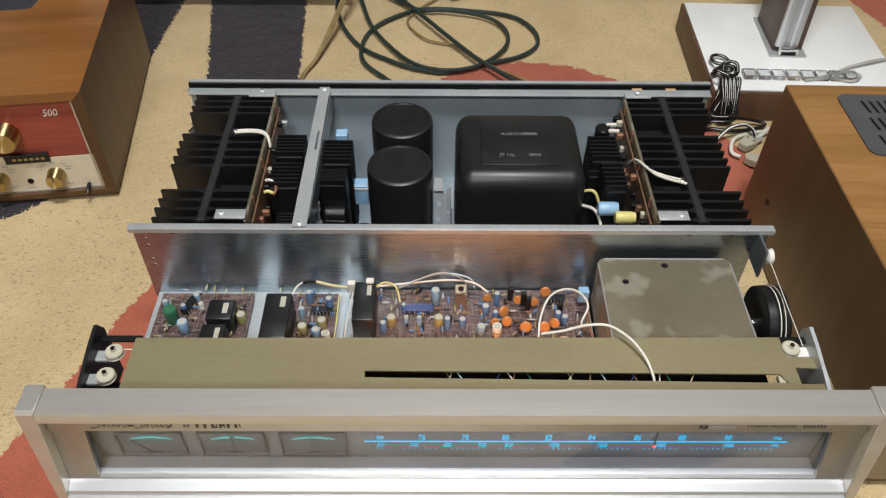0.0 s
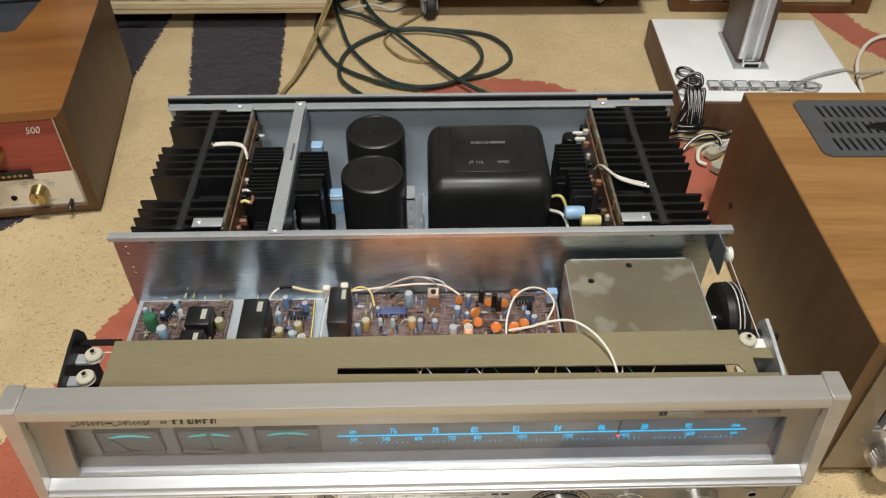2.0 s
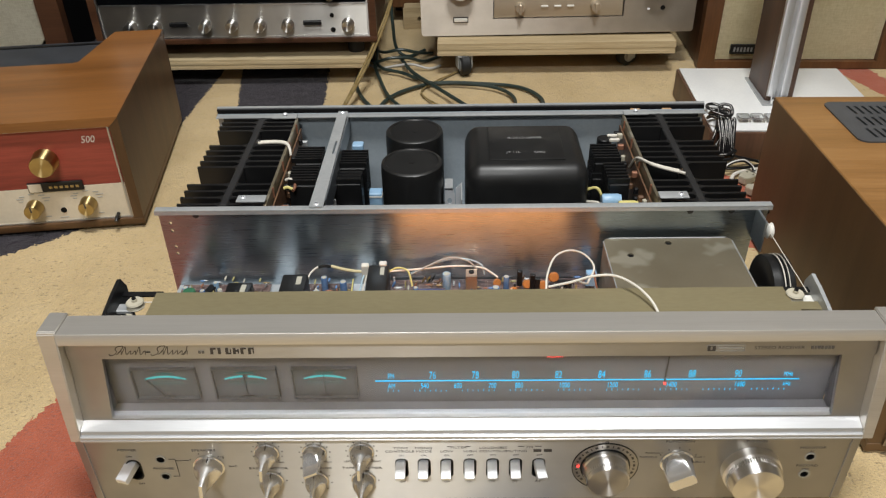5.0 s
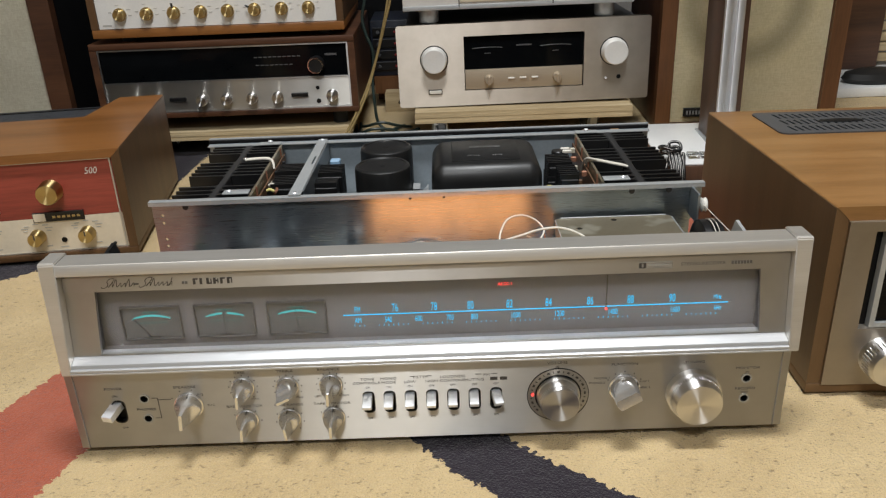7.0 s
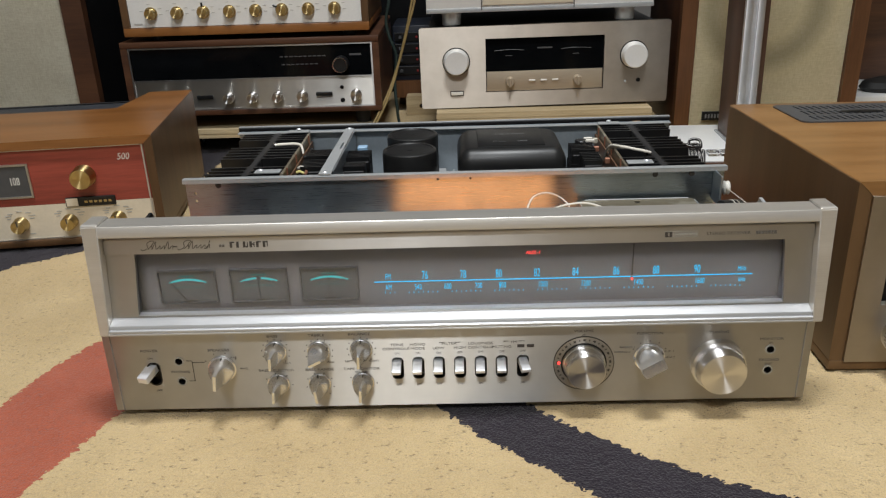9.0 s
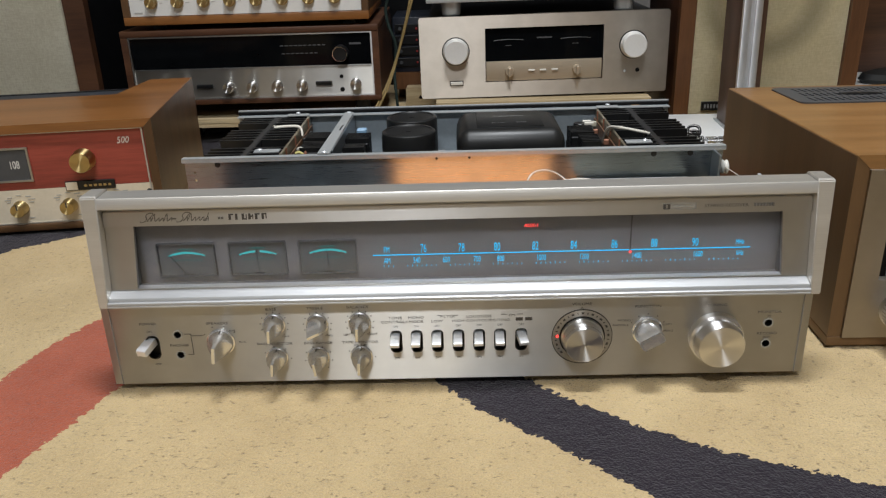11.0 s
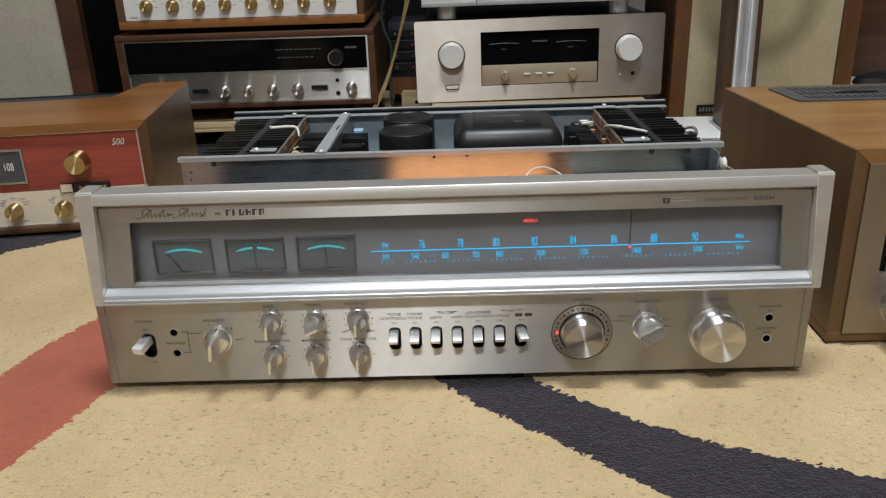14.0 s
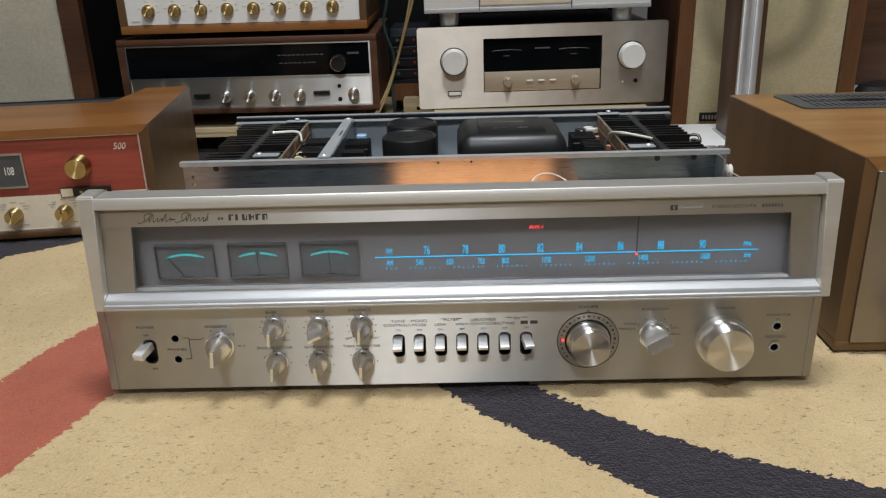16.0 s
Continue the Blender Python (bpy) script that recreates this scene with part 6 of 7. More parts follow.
# ---- teak-cased receiver ----
def teak_receiver():
    ob = thing("teak_receiver", "teak-cased receiver with a champagne front and slotted grey vent", "receiver", m=pose(0.340, 0.051, 0, 0, 0, -1.2))
    w, d, h, t = 0.50, 0.356, 0.1815, 0.0125
    case(ob, w, d, h, t, TEAK_TOP, TEAK_SIDE_SHADED, x1=w, z0=0.001)
    bm = plate(bm_new(), [(0.0118, 0.0110), (w - 0.0118, 0.0110), (w - 0.0118, 0.1690), (0.0118, 0.1690)], [[(0.0345, 0.0680), (w - 0.0345, 0.0680), (w - 0.0345, 0.1600), (0.0345, 0.1600)]], -0.0030, 0.0060)
    fr = part("front_panel", bm, ALU_CHAMPAGNE, ob, "champagne aluminium front panel")
    part("dial_well", span(bm_new(), 0.030, w - 0.030, 0.0065, 0.0085, 0.0640, 0.1650), BLACK_MATT, ob)
    bm = plate(bm_new(), [(0.0440, 0.0690), (w - 0.0440, 0.0690), (w - 0.0440, 0.1590), (0.0440, 0.1590)], [[(0.0485, 0.0730), (w - 0.0485, 0.0730), (w - 0.0485, 0.1550), (0.0485, 0.1550)]], -0.0020, 0.0050)
    part("dial_frame", bm, STEEL, ob)
    part("dial_glass", span(bm_new(), 0.0485, w - 0.0485, 0.0020, 0.0040, 0.0730, 0.1550), BLACK_GLASS, ob)
    for i in range(6):
        x = 0.0600 + 0.075 * i
        k = spun_knob(x, 0.0400, 0.0190, 0.022, ALU_SPUN, fr, "knob", "spun aluminium knob", -0.0030)
        bm = bm_new()
        for j in range(36):
            a = 2 * math.pi * j / 36
            box(bm, (x + math.cos(a) * 0.0190, -0.0140, 0.0400 + math.sin(a) * 0.0190), (0.0010, 0.0120, 0.0010))
        part("knurling", bm, CHROME, k)
    holes = []
    for j, y in enumerate((0.2565, 0.2860, 0.3155)):
        for i in range(46):
            x = 0.064 + 0.0078 * i + 0.002 * j
            holes.append([(x - 0.0016, y - 0.0105), (x + 0.0016, y - 0.0105), (x - 0.0002, y + 0.0105), (x - 0.0034, y + 0.0105)])
    bm = plate(bm_new(), round_rect(0.2420, 0.2870, 0.3960, 0.1020, 0.010, 5), holes, 0.1816, 0.1832, "z")
    part("vent_plate", bm, DARK_GREY, ob, "dark grey slotted vent plate")
    part("vent_shadow", span(bm_new(), 0.052, 0.432, 0.243, 0.331, 0.1812, 0.1817), BLACK_MATT, ob)
    bm = lathe(bm_new(), [(0.0, 0.0), (0.026, 0.0003), (0.024, 0.0008), (0.0, 0.001)], (0, 0, 0), "z", 20)
    bmesh.ops.transform(bm, matrix=Matrix.Translation((0.130, 0.2870, 0.1832)) @ Matrix.Diagonal((1, 0.33, 1, 1)), verts=bm.verts)
    part("vent_badge", bm, BLACK_MATT, ob)
    for z, y in ((0.060, 0.300), (0.045, 0.120)):
        part("case_bolt", rod(bm_new(), (-0.0012, y, z), 0.0035, 0.0020, "x", 14), BLACK_MATT, ob)
    # the case is lower at the back than at the front
    for child in ob.children_recursive:
        for v in child.data.vertices:
            if v.co.y > 0.0:
                v.co.z *= 1 - 0.066 * v.co.y / d


teak_receiver()


# ---- speaker stand: white-topped plinth with a channelled post ----
def plinth_stand():
    ob = thing("speaker_stand", "brown plinth with a white top and channelled wooden post", "stand", m=pose(0.345, 0.578, 0, 0, 0, -2.0))
    w, d, h = 0.255, 0.232, 0.045
    part("plinth", span(bm_new(), 0, w, 0, d, 0.0, h - 0.002, 0.001), WALNUT_POST, ob)
    part("white_top", span(bm_new(), 0.003, w - 0.003, 0.003, d - 0.003, h - 0.0018, h + 0.0008, 0.0006), WHITE_GLOSS, ob, "white laminate plinth top")
    part("base_plate", prism(bm_new(), [(0.093, 0.083), (0.1425, 0.083), (0.1440, 0.186), (0.0955, 0.186)], h + 0.001, h + 0.0035, "z"), STEEL, ob, "thin grey metal post base plate")
    lean = Matrix.Translation((0.1245, 0.145, h + 0.006)) @ Euler((0, radians(-0.9), 0)).to_matrix().to_4x4() @ Matrix.Translation((-0.1245, -0.145, -h - 0.006))
    bm = span(bm_new(), 0.0990, 0.1390, 0.0960, 0.180, h + 0.0037, 1.20, 0.002)
    bmesh.ops.transform(bm, matrix=lean, verts=bm.verts)
    post = part("post", bm, WALNUT_POST, ob, "dark wooden post")
    bm = span(bm_new(), 0.1000, 0.1125, 0.0905, 0.0960, h + 0.012, 1.20, 0.0022, 3)
    span(bm, 0.1180, 0.1300, 0.0905, 0.0960, h + 0.012, 1.20, 0.0022, 3)
    span(bm, 0.1000, 0.1300, 0.0938, 0.0960, h + 0.012, 1.20)
    bmesh.ops.transform(bm, matrix=lean, verts=bm.verts)
    part("channel", bm, CHANNEL_METAL, post, "polished aluminium channel")
    part("clip", span(bm_new(), 0.104, 0.130, 0.0835, 0.0900, h + 0.0037, h + 0.014, 0.001), CHROME, ob)
    part("clip_slot", span(bm_new(), 0.107, 0.127, 0.0825, 0.0835, h + 0.0045, h + 0.0085), BLACK_MATT, ob)
    for i in range(8):
        x = 0.045 + 0.019 * i
        part("clear_block", span(bm_new(), x, x + 0.017, 0.026, 0.044, h + 0.0010, h + 0.0075, 0.0008, 1), CLEAR_PLASTIC, ob)


plinth_stand()


# ---- trolleys and stacks ----
def caster(parent, x, y, z_top, turn):
    bm = bm_new()
    m = Matrix.Translation((x, y, 0)) @ Euler((0, 0, radians(turn))).to_matrix().to_4x4()
    lathe(bm, [(0.012, -0.0085), (0.0170, -0.0085), (0.0190, -0.006), (0.0190, 0.006), (0.0170, 0.0085), (0.012, 0.0085)], (0, 0, 0.0192), "x", 28)
    size = z_top / 0.0370
    m = m @ Matrix.Diagonal((size, size, size, 1))
    bmesh.ops.transform(bm, matrix=m, verts=bm.verts)
    w = part("caster", bm, RUBBER, parent, "rubber-tyred swivel caster")
    bm = lathe(bm_new(), [(0.0, -0.0090), (0.0115, -0.0090), (0.0115, 0.0090), (0.0, 0.0090)], (0, 0, 0.0192), "x", 22)
    span(bm, -0.0130, -0.0108, -0.007, 0.009, 0.014, 0.0355)
    span(bm, 0.0108, 0.0130, -0.007, 0.009, 0.014, 0.0355)
    span(bm, -0.0130, 0.0130, -0.009, 0.018, 0.0342, 0.0362)
    bmesh.ops.transform(bm, matrix=m, verts=bm.verts)
    part("fork", bm, STEEL, w)
    part("mount", span(bm_new(), x - 0.016, x + 0.016, y - 0.003, y + 0.027, 0.0362 * size, z_top + 0.0001), STEEL, w)


def trolley(x0, x1, y0, y1, z0, z1, wheels, label):
    ob = thing("trolley", label, "trolley", "plywood trolleys")
    n = 4
    for i in range(n):
        a, b = z0 + (z1 - z0) * i / n, z0 + (z1 - z0) * (i + 1) / n
        part("ply", span(bm_new(), x0 + 0.0006 * (i % 2), x1 - 0.0006 * (i % 2), y0 + 0.0008 * (i % 2), y1, a, b), PLYWOOD, ob)
    for x, y, turn in wheels:
        caster(ob, x, y, z0, turn)
    return ob


trolley(-0.034, 0.372, 0.897, 1.290, 0.0370, 0.0580, ((0.012, 0.905, 15), (0.300, 0.945, -60), (0.030, 1.25, 0), (0.33, 1.25, 0)), "plywood trolley board on swivel casters under an amplifier")
trolley(-0.560, -0.150, 0.866, 1.270, 0.0300, 0.0460, ((-0.500, 0.930, 0), (-0.210, 0.960, 0), (-0.52, 1.22, 0), (-0.2, 1.22, 0)), "plywood trolley board on casters under stacked receivers")


def gold_amplifier():
    ob = thing("integrated_amplifier", "champagne integrated amplifier with a dark meter window, on a trolley", "amplifier", m=pose(0, 0.931, 0.0, 0, -0.4, 0))
    part("body", span(bm_new(), -0.045, 0.390, 0.014, 0.360, 0.072, 0.205, 0.002), DARK_GREY, ob)
    bm = plate(bm_new(), round_rect(0.1725, 0.1360, 0.467, 0.151, 0.005, 4), [[(0.0625, 0.0885), (0.2845, 0.0885), (0.2845, 0.1880), (0.0625, 0.1880)]], 0.0, 0.014)
    fp = part("front_plate", bm, ALU_CHAMPAGNE, ob, "brushed champagne front plate")
    part("meter_glass", span(bm_new(), 0.0630, 0.2840, 0.0060, 0.0100, 0.1270, 0.1875), BLACK_GLASS, ob, "black meter window")
    for cx in (0.1065, 0.2325):
        arc = [(cx + 0.028 * u, 0.0056, 0.1645 + 0.0015 * (1 - u * u)) for u in (-1, -0.5, 0, 0.5, 1)]
        part("meter_scale", tube(bm_new(), arc, 0.0005, 6, 4), METER_RIM, ob)
        part("meter_print", span(bm_new(), cx - 0.006, cx + 0.006, 0.0052, 0.0060, 0.1545, 0.1556), METER_RIM, ob)
    part("meter_print", span(bm_new(), 0.160, 0.188, 0.0052, 0.0060, 0.1665, 0.1690), METER_RIM, ob)
    part("lower_door", span(bm_new(), 0.0640, 0.2830, 0.0035, 0.0100, 0.0895, 0.1260, 0.0006), GOLD_PANEL, ob)
    for x, z in ((0.007, 0.1480), (0.3400, 0.1500)):
        part("knob_recess", rod(bm_new(), (x, 0.0002, z), 0.0262, 0.0008, "y", 40), BLACK_MATT, fp)
        spun_knob(x, z, 0.0232, 0.020, WHITE_FACE, fp, "large_knob", "pale champagne round knob", 0.0, 40)
    for x in (0.108, 0.236):
        k = spun_knob(x, 0.1075, 0.0082, 0.012, GOLD_PANEL, ob, "small_knob", "pale gold knob with a grip", 0.0035, 24)
        part("knob_grip", span(bm_new(), x - 0.0025, x + 0.0025, -0.0130, -0.0080, 0.0985, 0.1150, 0.001, 1), GOLD_PANEL, k)
    for x in (0.150, 0.172, 0.194):
        part("button", span(bm_new(), x - 0.0060, x + 0.0060, 0.0005, 0.0036, 0.1065, 0.1095, 0.0006, 1), WHITE_PLASTIC, ob)
    part("power_button", span(bm_new(), -0.0045, 0.0185, -0.0035, 0.0010, 0.0850, 0.0915, 0.001, 1), WHITE_PLASTIC, fp)
    part("power_surround", span(bm_new(), -0.0060, 0.0200, -0.0008, 0.0005, 0.0835, 0.0930), INK, fp)
    part("lamp", rod(bm_new(), (0.326, 0.0, 0.1010), 0.0022, 0.0010, "y", 12), CHROME, fp)
    part("phones", rod(bm_new(), (0.350, 0.0, 0.1025), 0.0040, 0.0010, "y", 16), BLACK_MATT, fp)
    for x, y in ((-0.010, 0.05), (0.345, 0.05), (-0.01, 0.32), (0.345, 0.32)):
        part("foot", rod(bm_new(), (x, y, 0.0582), 0.020, 0.0145, "z", 20), BLACK_SATIN, ob)


gold_amplifier()


def white_component():
    ob = thing("disc_player", "white flat component on small feet on the amplifier", "component", m=pose(0, 0.936, 0, 0, -0.3, 0))
    part("body", span(bm_new(), -0.046, 0.372, 0.0, 0.300, 0.2360, 0.3450, 0.002), WHITE_FACE, ob)
    part("tray_front", span(bm_new(), 0.058, 0.224, -0.0030, 0.0, 0.2480, 0.3000, 0.001), CREAM_PAINT, ob)
    part("front_gap", span(bm_new(), 0.0555, 0.0572, -0.0035, 0.0, 0.2400, 0.3300), INK, ob)
    part("front_gap", span(bm_new(), 0.2250, 0.2268, -0.0035, 0.0, 0.2400, 0.3300), INK, ob)
    part("lower_edge", span(bm_new(), -0.046, 0.372, -0.0020, 0.0, 0.2362, 0.2440, 0.0006), STEEL, ob)
    for x, y in ((0.0, 0.03), (0.325, 0.03), (0.0, 0.26), (0.325, 0.26)):
        part("foot", lathe(bm_new(), [(0.017, 0.212), (0.018, 0.214), (0.018, 0.230), (0.020, 0.236)], (x, y, 0), "z", 20), STEEL, ob)


white_component()


def black_dial_receiver():
    ob = thing("walnut_receiver", "walnut-cased receiver with a black dial and silver panel, on a trolley", "receiver", m=pose(-0.133, 0.869, 0, 0, 0, 0.4))
    w, h0, h1, t = 0.467, 0.0735, 0.2090, 0.011
    part("case_top", span(bm_new(), -w, 0, 0, 0.33, h1 - t, h1, 0.001), WALNUT_DARK, ob)
    part("case_floor", span(bm_new(), -w, 0, 0, 0.33, h0, h0 + t * 0.8, 0.001), WALNUT_DARK, ob)
    for x0 in (-w, -0.012):
        part("case_side", span(bm_new(), x0, x0 + 0.012, 0.0008, 0.33, h0 + t * 0.8 + 0.0004, h1 - t - 0.0004), WALNUT_DARK, ob)
    part("dial_glass", span(bm_new(), -w + 0.016, -0.016, 0.005, 0.010, 0.1400, 0.1940), BLACK_GLASS, ob, "black dial glass")
    fp = part("lower_panel", span(bm_new(), -w + 0.014, -0.014, 0.004, 0.010, 0.0835, 0.1375), PANEL_ALU, ob, "brushed silver control panel")
    bm = plate(bm_new(), [(-w + 0.0122, 0.0826), (-0.0122, 0.0826), (-0.0122, 0.1972), (-w + 0.0122, 0.1972)], [[(-w + 0.015, 0.1390), (-0.015, 0.1390), (-0.015, 0.1950), (-w + 0.015, 0.1950)], [(-w + 0.015, 0.0850), (-0.015, 0.0850), (-0.015, 0.1370), (-w + 0.015, 0.1370)]], 0.002, 0.006)
    part("trim", bm, ALU_BRIGHT, ob)
    for x in (-0.4145, -0.3705, -0.3245, -0.2785, -0.1795, -0.4970, -0.5370):
        spun_knob(x + 0.133, 0.1040, 0.0094, 0.016, ALU_SPUN, fp, "knob", "spun aluminium knob", 0.004, 24)
    k = spun_knob(-0.203 + 0.133, 0.1600, 0.0140, 0.018, BLACK_SATIN, ob, "tuning_knob", "black tuning knob with a silver rim", 0.005, 32)
    bm = plate(bm_new(), circle(-0.070, 0.1600, 0.0140, 32), [circle(-0.070, 0.1600, 0.0119, 32)], -0.0136, -0.0126)
    part("knob_rim", bm, CHROME, k)
    for x in (-0.4580, -0.2380):
        part("switch_row", span(bm_new(), x + 0.118, x + 0.148, -0.002, 0.004, 0.1035, 0.1105, 0.001, 1), BLACK_SATIN, fp)
    for z, r in ((0.1180, 0.0035), (0.0940, 0.0042)):
        part("socket", rod(bm_new(), (-0.072, 0.004, z), r, 0.0010, "y", 14), BLACK_MATT, fp)
    for x0, z0, z1, n in ((-0.180, 0.1745, 0.1762, 10), (-0.178, 0.1605, 0.1620, 8)):
        for i in range(n):
            part("dial_print", span(bm_new(), x0 + 0.0085 * i, x0 + 0.0058 + 0.0085 * i, 0.0044, 0.0051, z0, z1), METER_RIM, ob)
    part("dial_print", span(bm_new(), -0.054, -0.033, 0.0044, 0.0051, 0.1745, 0.1780), METER_RIM, ob)
    for x in (-0.42, -0.04):
        for y in (0.04, 0.29):
            part("foot", rod(bm_new(), (x, y, 0.0462), 0.014, 0.0275, "z", 16), RUBBER, ob)


black_dial_receiver()


def white_face_amplifier():
    ob = thing("walnut_amplifier", "walnut-cased amplifier with a white face and brass knobs, stacked", "amplifier", m=pose(-0.147, 0.866, 0, 0, 0, 0.6))
    w, h0, h1, t = 0.438, 0.2190, 0.3620, 0.0145
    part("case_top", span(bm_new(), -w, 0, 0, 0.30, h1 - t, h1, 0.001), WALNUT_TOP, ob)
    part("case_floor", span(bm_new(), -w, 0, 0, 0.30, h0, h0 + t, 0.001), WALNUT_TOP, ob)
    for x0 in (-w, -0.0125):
        part("case_side", span(bm_new(), x0, x0 + 0.0125, 0.0008, 0.30, h0 + t + 0.0004, h1 - t - 0.0004), WALNUT_SIDE_SHADED, ob)
    fp = part("face", span(bm_new(), -w + 0.013, -0.013, 0.004, 0.010, h0 + t + 0.001, h1 - t - 0.001), WHITE_FACE, ob, "silver-white printed face")
    for i in range(8):
        x = -0.385 + 0.0465 * i
        k = spun_knob(x, 0.2580, 0.0092, 0.014, BRASS_SPUN, fp, "knob", "brass knob with a dark skirt", 0.004, 24)
        part("skirt", rod(bm_new(), (x, 0.004, 0.2580), 0.0112, 0.004, "y", 24), BRASS, k)
        if i in (2, 5):
            bm = box(bm_new(), (0, -0.003, 0.013), (0.0025, 0.004, 0.007), 0.0005, 1, Matrix.Translation((x, 0, 0.2580)) @ Euler((0, radians(0 if i == 2 else -60), 0)).to_matrix().to_4x4())
            part("pointer", bm, BLACK_MATT, k)
    part("legend_bar", span(bm_new(), -0.4180, -0.4030, 0.0034, 0.0041, 0.2390, 0.2415), WIRE_GREY, fp)
    for i in range(8):
        x = -0.385 + 0.0465 * i
        for u, z in ((-0.020, 0.262), (0.013, 0.266), (0.014, 0.256), (-0.006, 0.2735)):
            part("legend_bar", span(bm_new(), x + u, x + u + 0.006, 0.0034, 0.0041, z, z + 0.0007), WIRE_GREY, fp)
    for x in (-0.39, -0.04):
        for y in (0.04, 0.26):
            part("foot", rod(bm_new(), (x, y, 0.2092), 0.012, 0.0098, "z", 16), RUBBER, ob)


white_face_amplifier()


# ---- loudspeakers ----
WALNUT_FRAME = wood("walnut_frame", (0.075, 0.030, 0.011), (0.115, 0.048, 0.018), (0.155, 0.068, 0.027), "z", 0.4)


def loudspeaker(x0, x1, y, h, border, cloth, wood_mat, body_mat, label, plaque, turn=0.0, depth=0.30):
    ob = thing("loudspeaker", label, "loudspeaker", "floor loudspeakers", m=pose(x0, y, 0, 0, 0, turn))
    w = x1 - x0
    part("cabinet", span(bm_new(), 0.002, w - 0.002, 0.022, depth, 0.001, h - 0.002, 0.001), body_mat, ob)
    bm = plate(bm_new(), [(0, 0.0), (w, 0.0), (w, h), (0, h)], [[(border, border * 0.45), (w - border, border * 0.45), (w - border, h - border), (border, h - border)]], 0.0, 0.022)
    part("front_frame", bm, wood_mat, ob)
    bm = bm_new()
    gx, gz = 14, 24
    vs = [[bm.verts.new((border + 0.001 + (w - 2 * border - 0.002) * i / gx, 0.010 - 0.004 * math.sin(math.pi * i / gx) * math.sin(math.pi * j / gz), border * 0.45 + 0.001 + (h - border * 1.45 - 0.002) * j / gz)) for i in range(gx + 1)] for j in range(gz + 1)]
    for j in range(gz):
        for i in range(gx):
            bm.faces.new([vs[j][i], vs[j][i + 1], vs[j + 1][i + 1], vs[j + 1][i]])
    bmesh.ops.solidify(bm, geom=list(bm.faces), thickness=0.002)
    g = part("grille", bm, cloth, ob, "woven beige grille cloth")
    if plaque:
        part("badge", span(bm_new(), plaque[0], plaque[1], 0.0030, 0.0085, plaque[2], plaque[3], 0.0006, 1), BLACK_SATIN, ob, "small black badge with pale strokes")
        bm = bm_new()
        n = 6
        for i in range(n):
            a = plaque[0] + 0.005 + (plaque[1] - plaque[0] - 0.010) * i / n
            span(bm, a, a + 0.0030, 0.0024, 0.0030, plaque[2] + 0.0045, plaque[3] - 0.0045)
        part("badge_strokes", bm, INK_FAINT, ob)


loudspeaker(0.4205, 0.7540, 0.920, 0.640, 0.028, GRILLE_CLOTH, WALNUT_FRAME, WALNUT_DARK, "walnut loudspeaker with beige grille cloth standing on the rug", (0.0535, 0.0985, 0.0250, 0.0415), turn=-2.0)
# left body is black: the dark of the gap put into its colour
loudspeaker(-1.1000, -0.7130, 0.995, 0.640, 0.041, GRILLE_PALE, WALNUT_DARK, BLACK_MATT, "walnut loudspeaker with pale grille cloth behind the tube receiver", None)


# ---- behind the stacks ----
def add_backdrop():
    # added black box with ridges, standing in for the darkness between the stacks
    ob = thing("equipment_cabinet", "black box added behind the stacks to keep the gaps dark", "cabinet", m=pose(0, 1.42, 0))
    part("body", span(bm_new(), -0.690, 0.415, 0.0, 0.30, -0.001, 1.30, 0.003), BLACK_MATT, ob)
    for z in (0.30, 0.62, 0.95):
        part("shelf_edge", span(bm_new(), -0.688, 0.413, -0.006, 0.0, z, z + 0.018, 0.001), BLACK_SATIN, ob)


add_backdrop()


def blue_box():
    ob = thing("rack_unit", "dark blue-black rack unit with small red lamps between the stacks", "electronics", m=pose(-0.132, 1.20, 0))
    part("body", span(bm_new(), 0, 0.105, 0, 0.15, 0.0672, 0.186, 0.002), surface("blue_black_paint", (0.006, 0.008, 0.014), (0.011, 0.014, 0.023), 0.4), ob)
    for k in range(4):
        z = 0.089 + 0.0243 * k
        part("front_strip", span(bm_new(), 0.004, 0.101, -0.003, 0.0, z - 0.0095, z + 0.0095, 0.001, 1), BLACK_SATIN, ob)
        part("lamp", rod(bm_new(), (0.052, -0.003, z), 0.0024, 0.0012, "y", 10), RED_LENS, ob)
        part("knob", rod(bm_new(), (0.016, -0.003, z), 0.0035, 0.004, "y", 12), DARK_GREY, ob)
    return ob


RED_LENS = surface("red_lens", (0.22, 0.02, 0.02), (0.30, 0.03, 0.03), 0.3)
blue_box()
single("wooden_block", prism(bm_new(), [(1.190, 0.0310), (1.190, 0.0668), (1.380, 0.0668), (1.380, -0.001), (1.270, -0.001), (1.270, 0.0310)], -0.1295, -0.030, "x"), WALNUT_FRAME, "reddish-brown wooden block under a rack unit", "wood block")
single("timber_offcut", plate(bm_new(), round_rect(-0.071, 0.0200, 0.070, 0.042, 0.004, 3), [circle(-0.0735, 0.0190, 0.0045, 14)], 1.150, 1.184), PLYWOOD, "pale timber offcut with a drilled hole lying on the rug", "wood block")


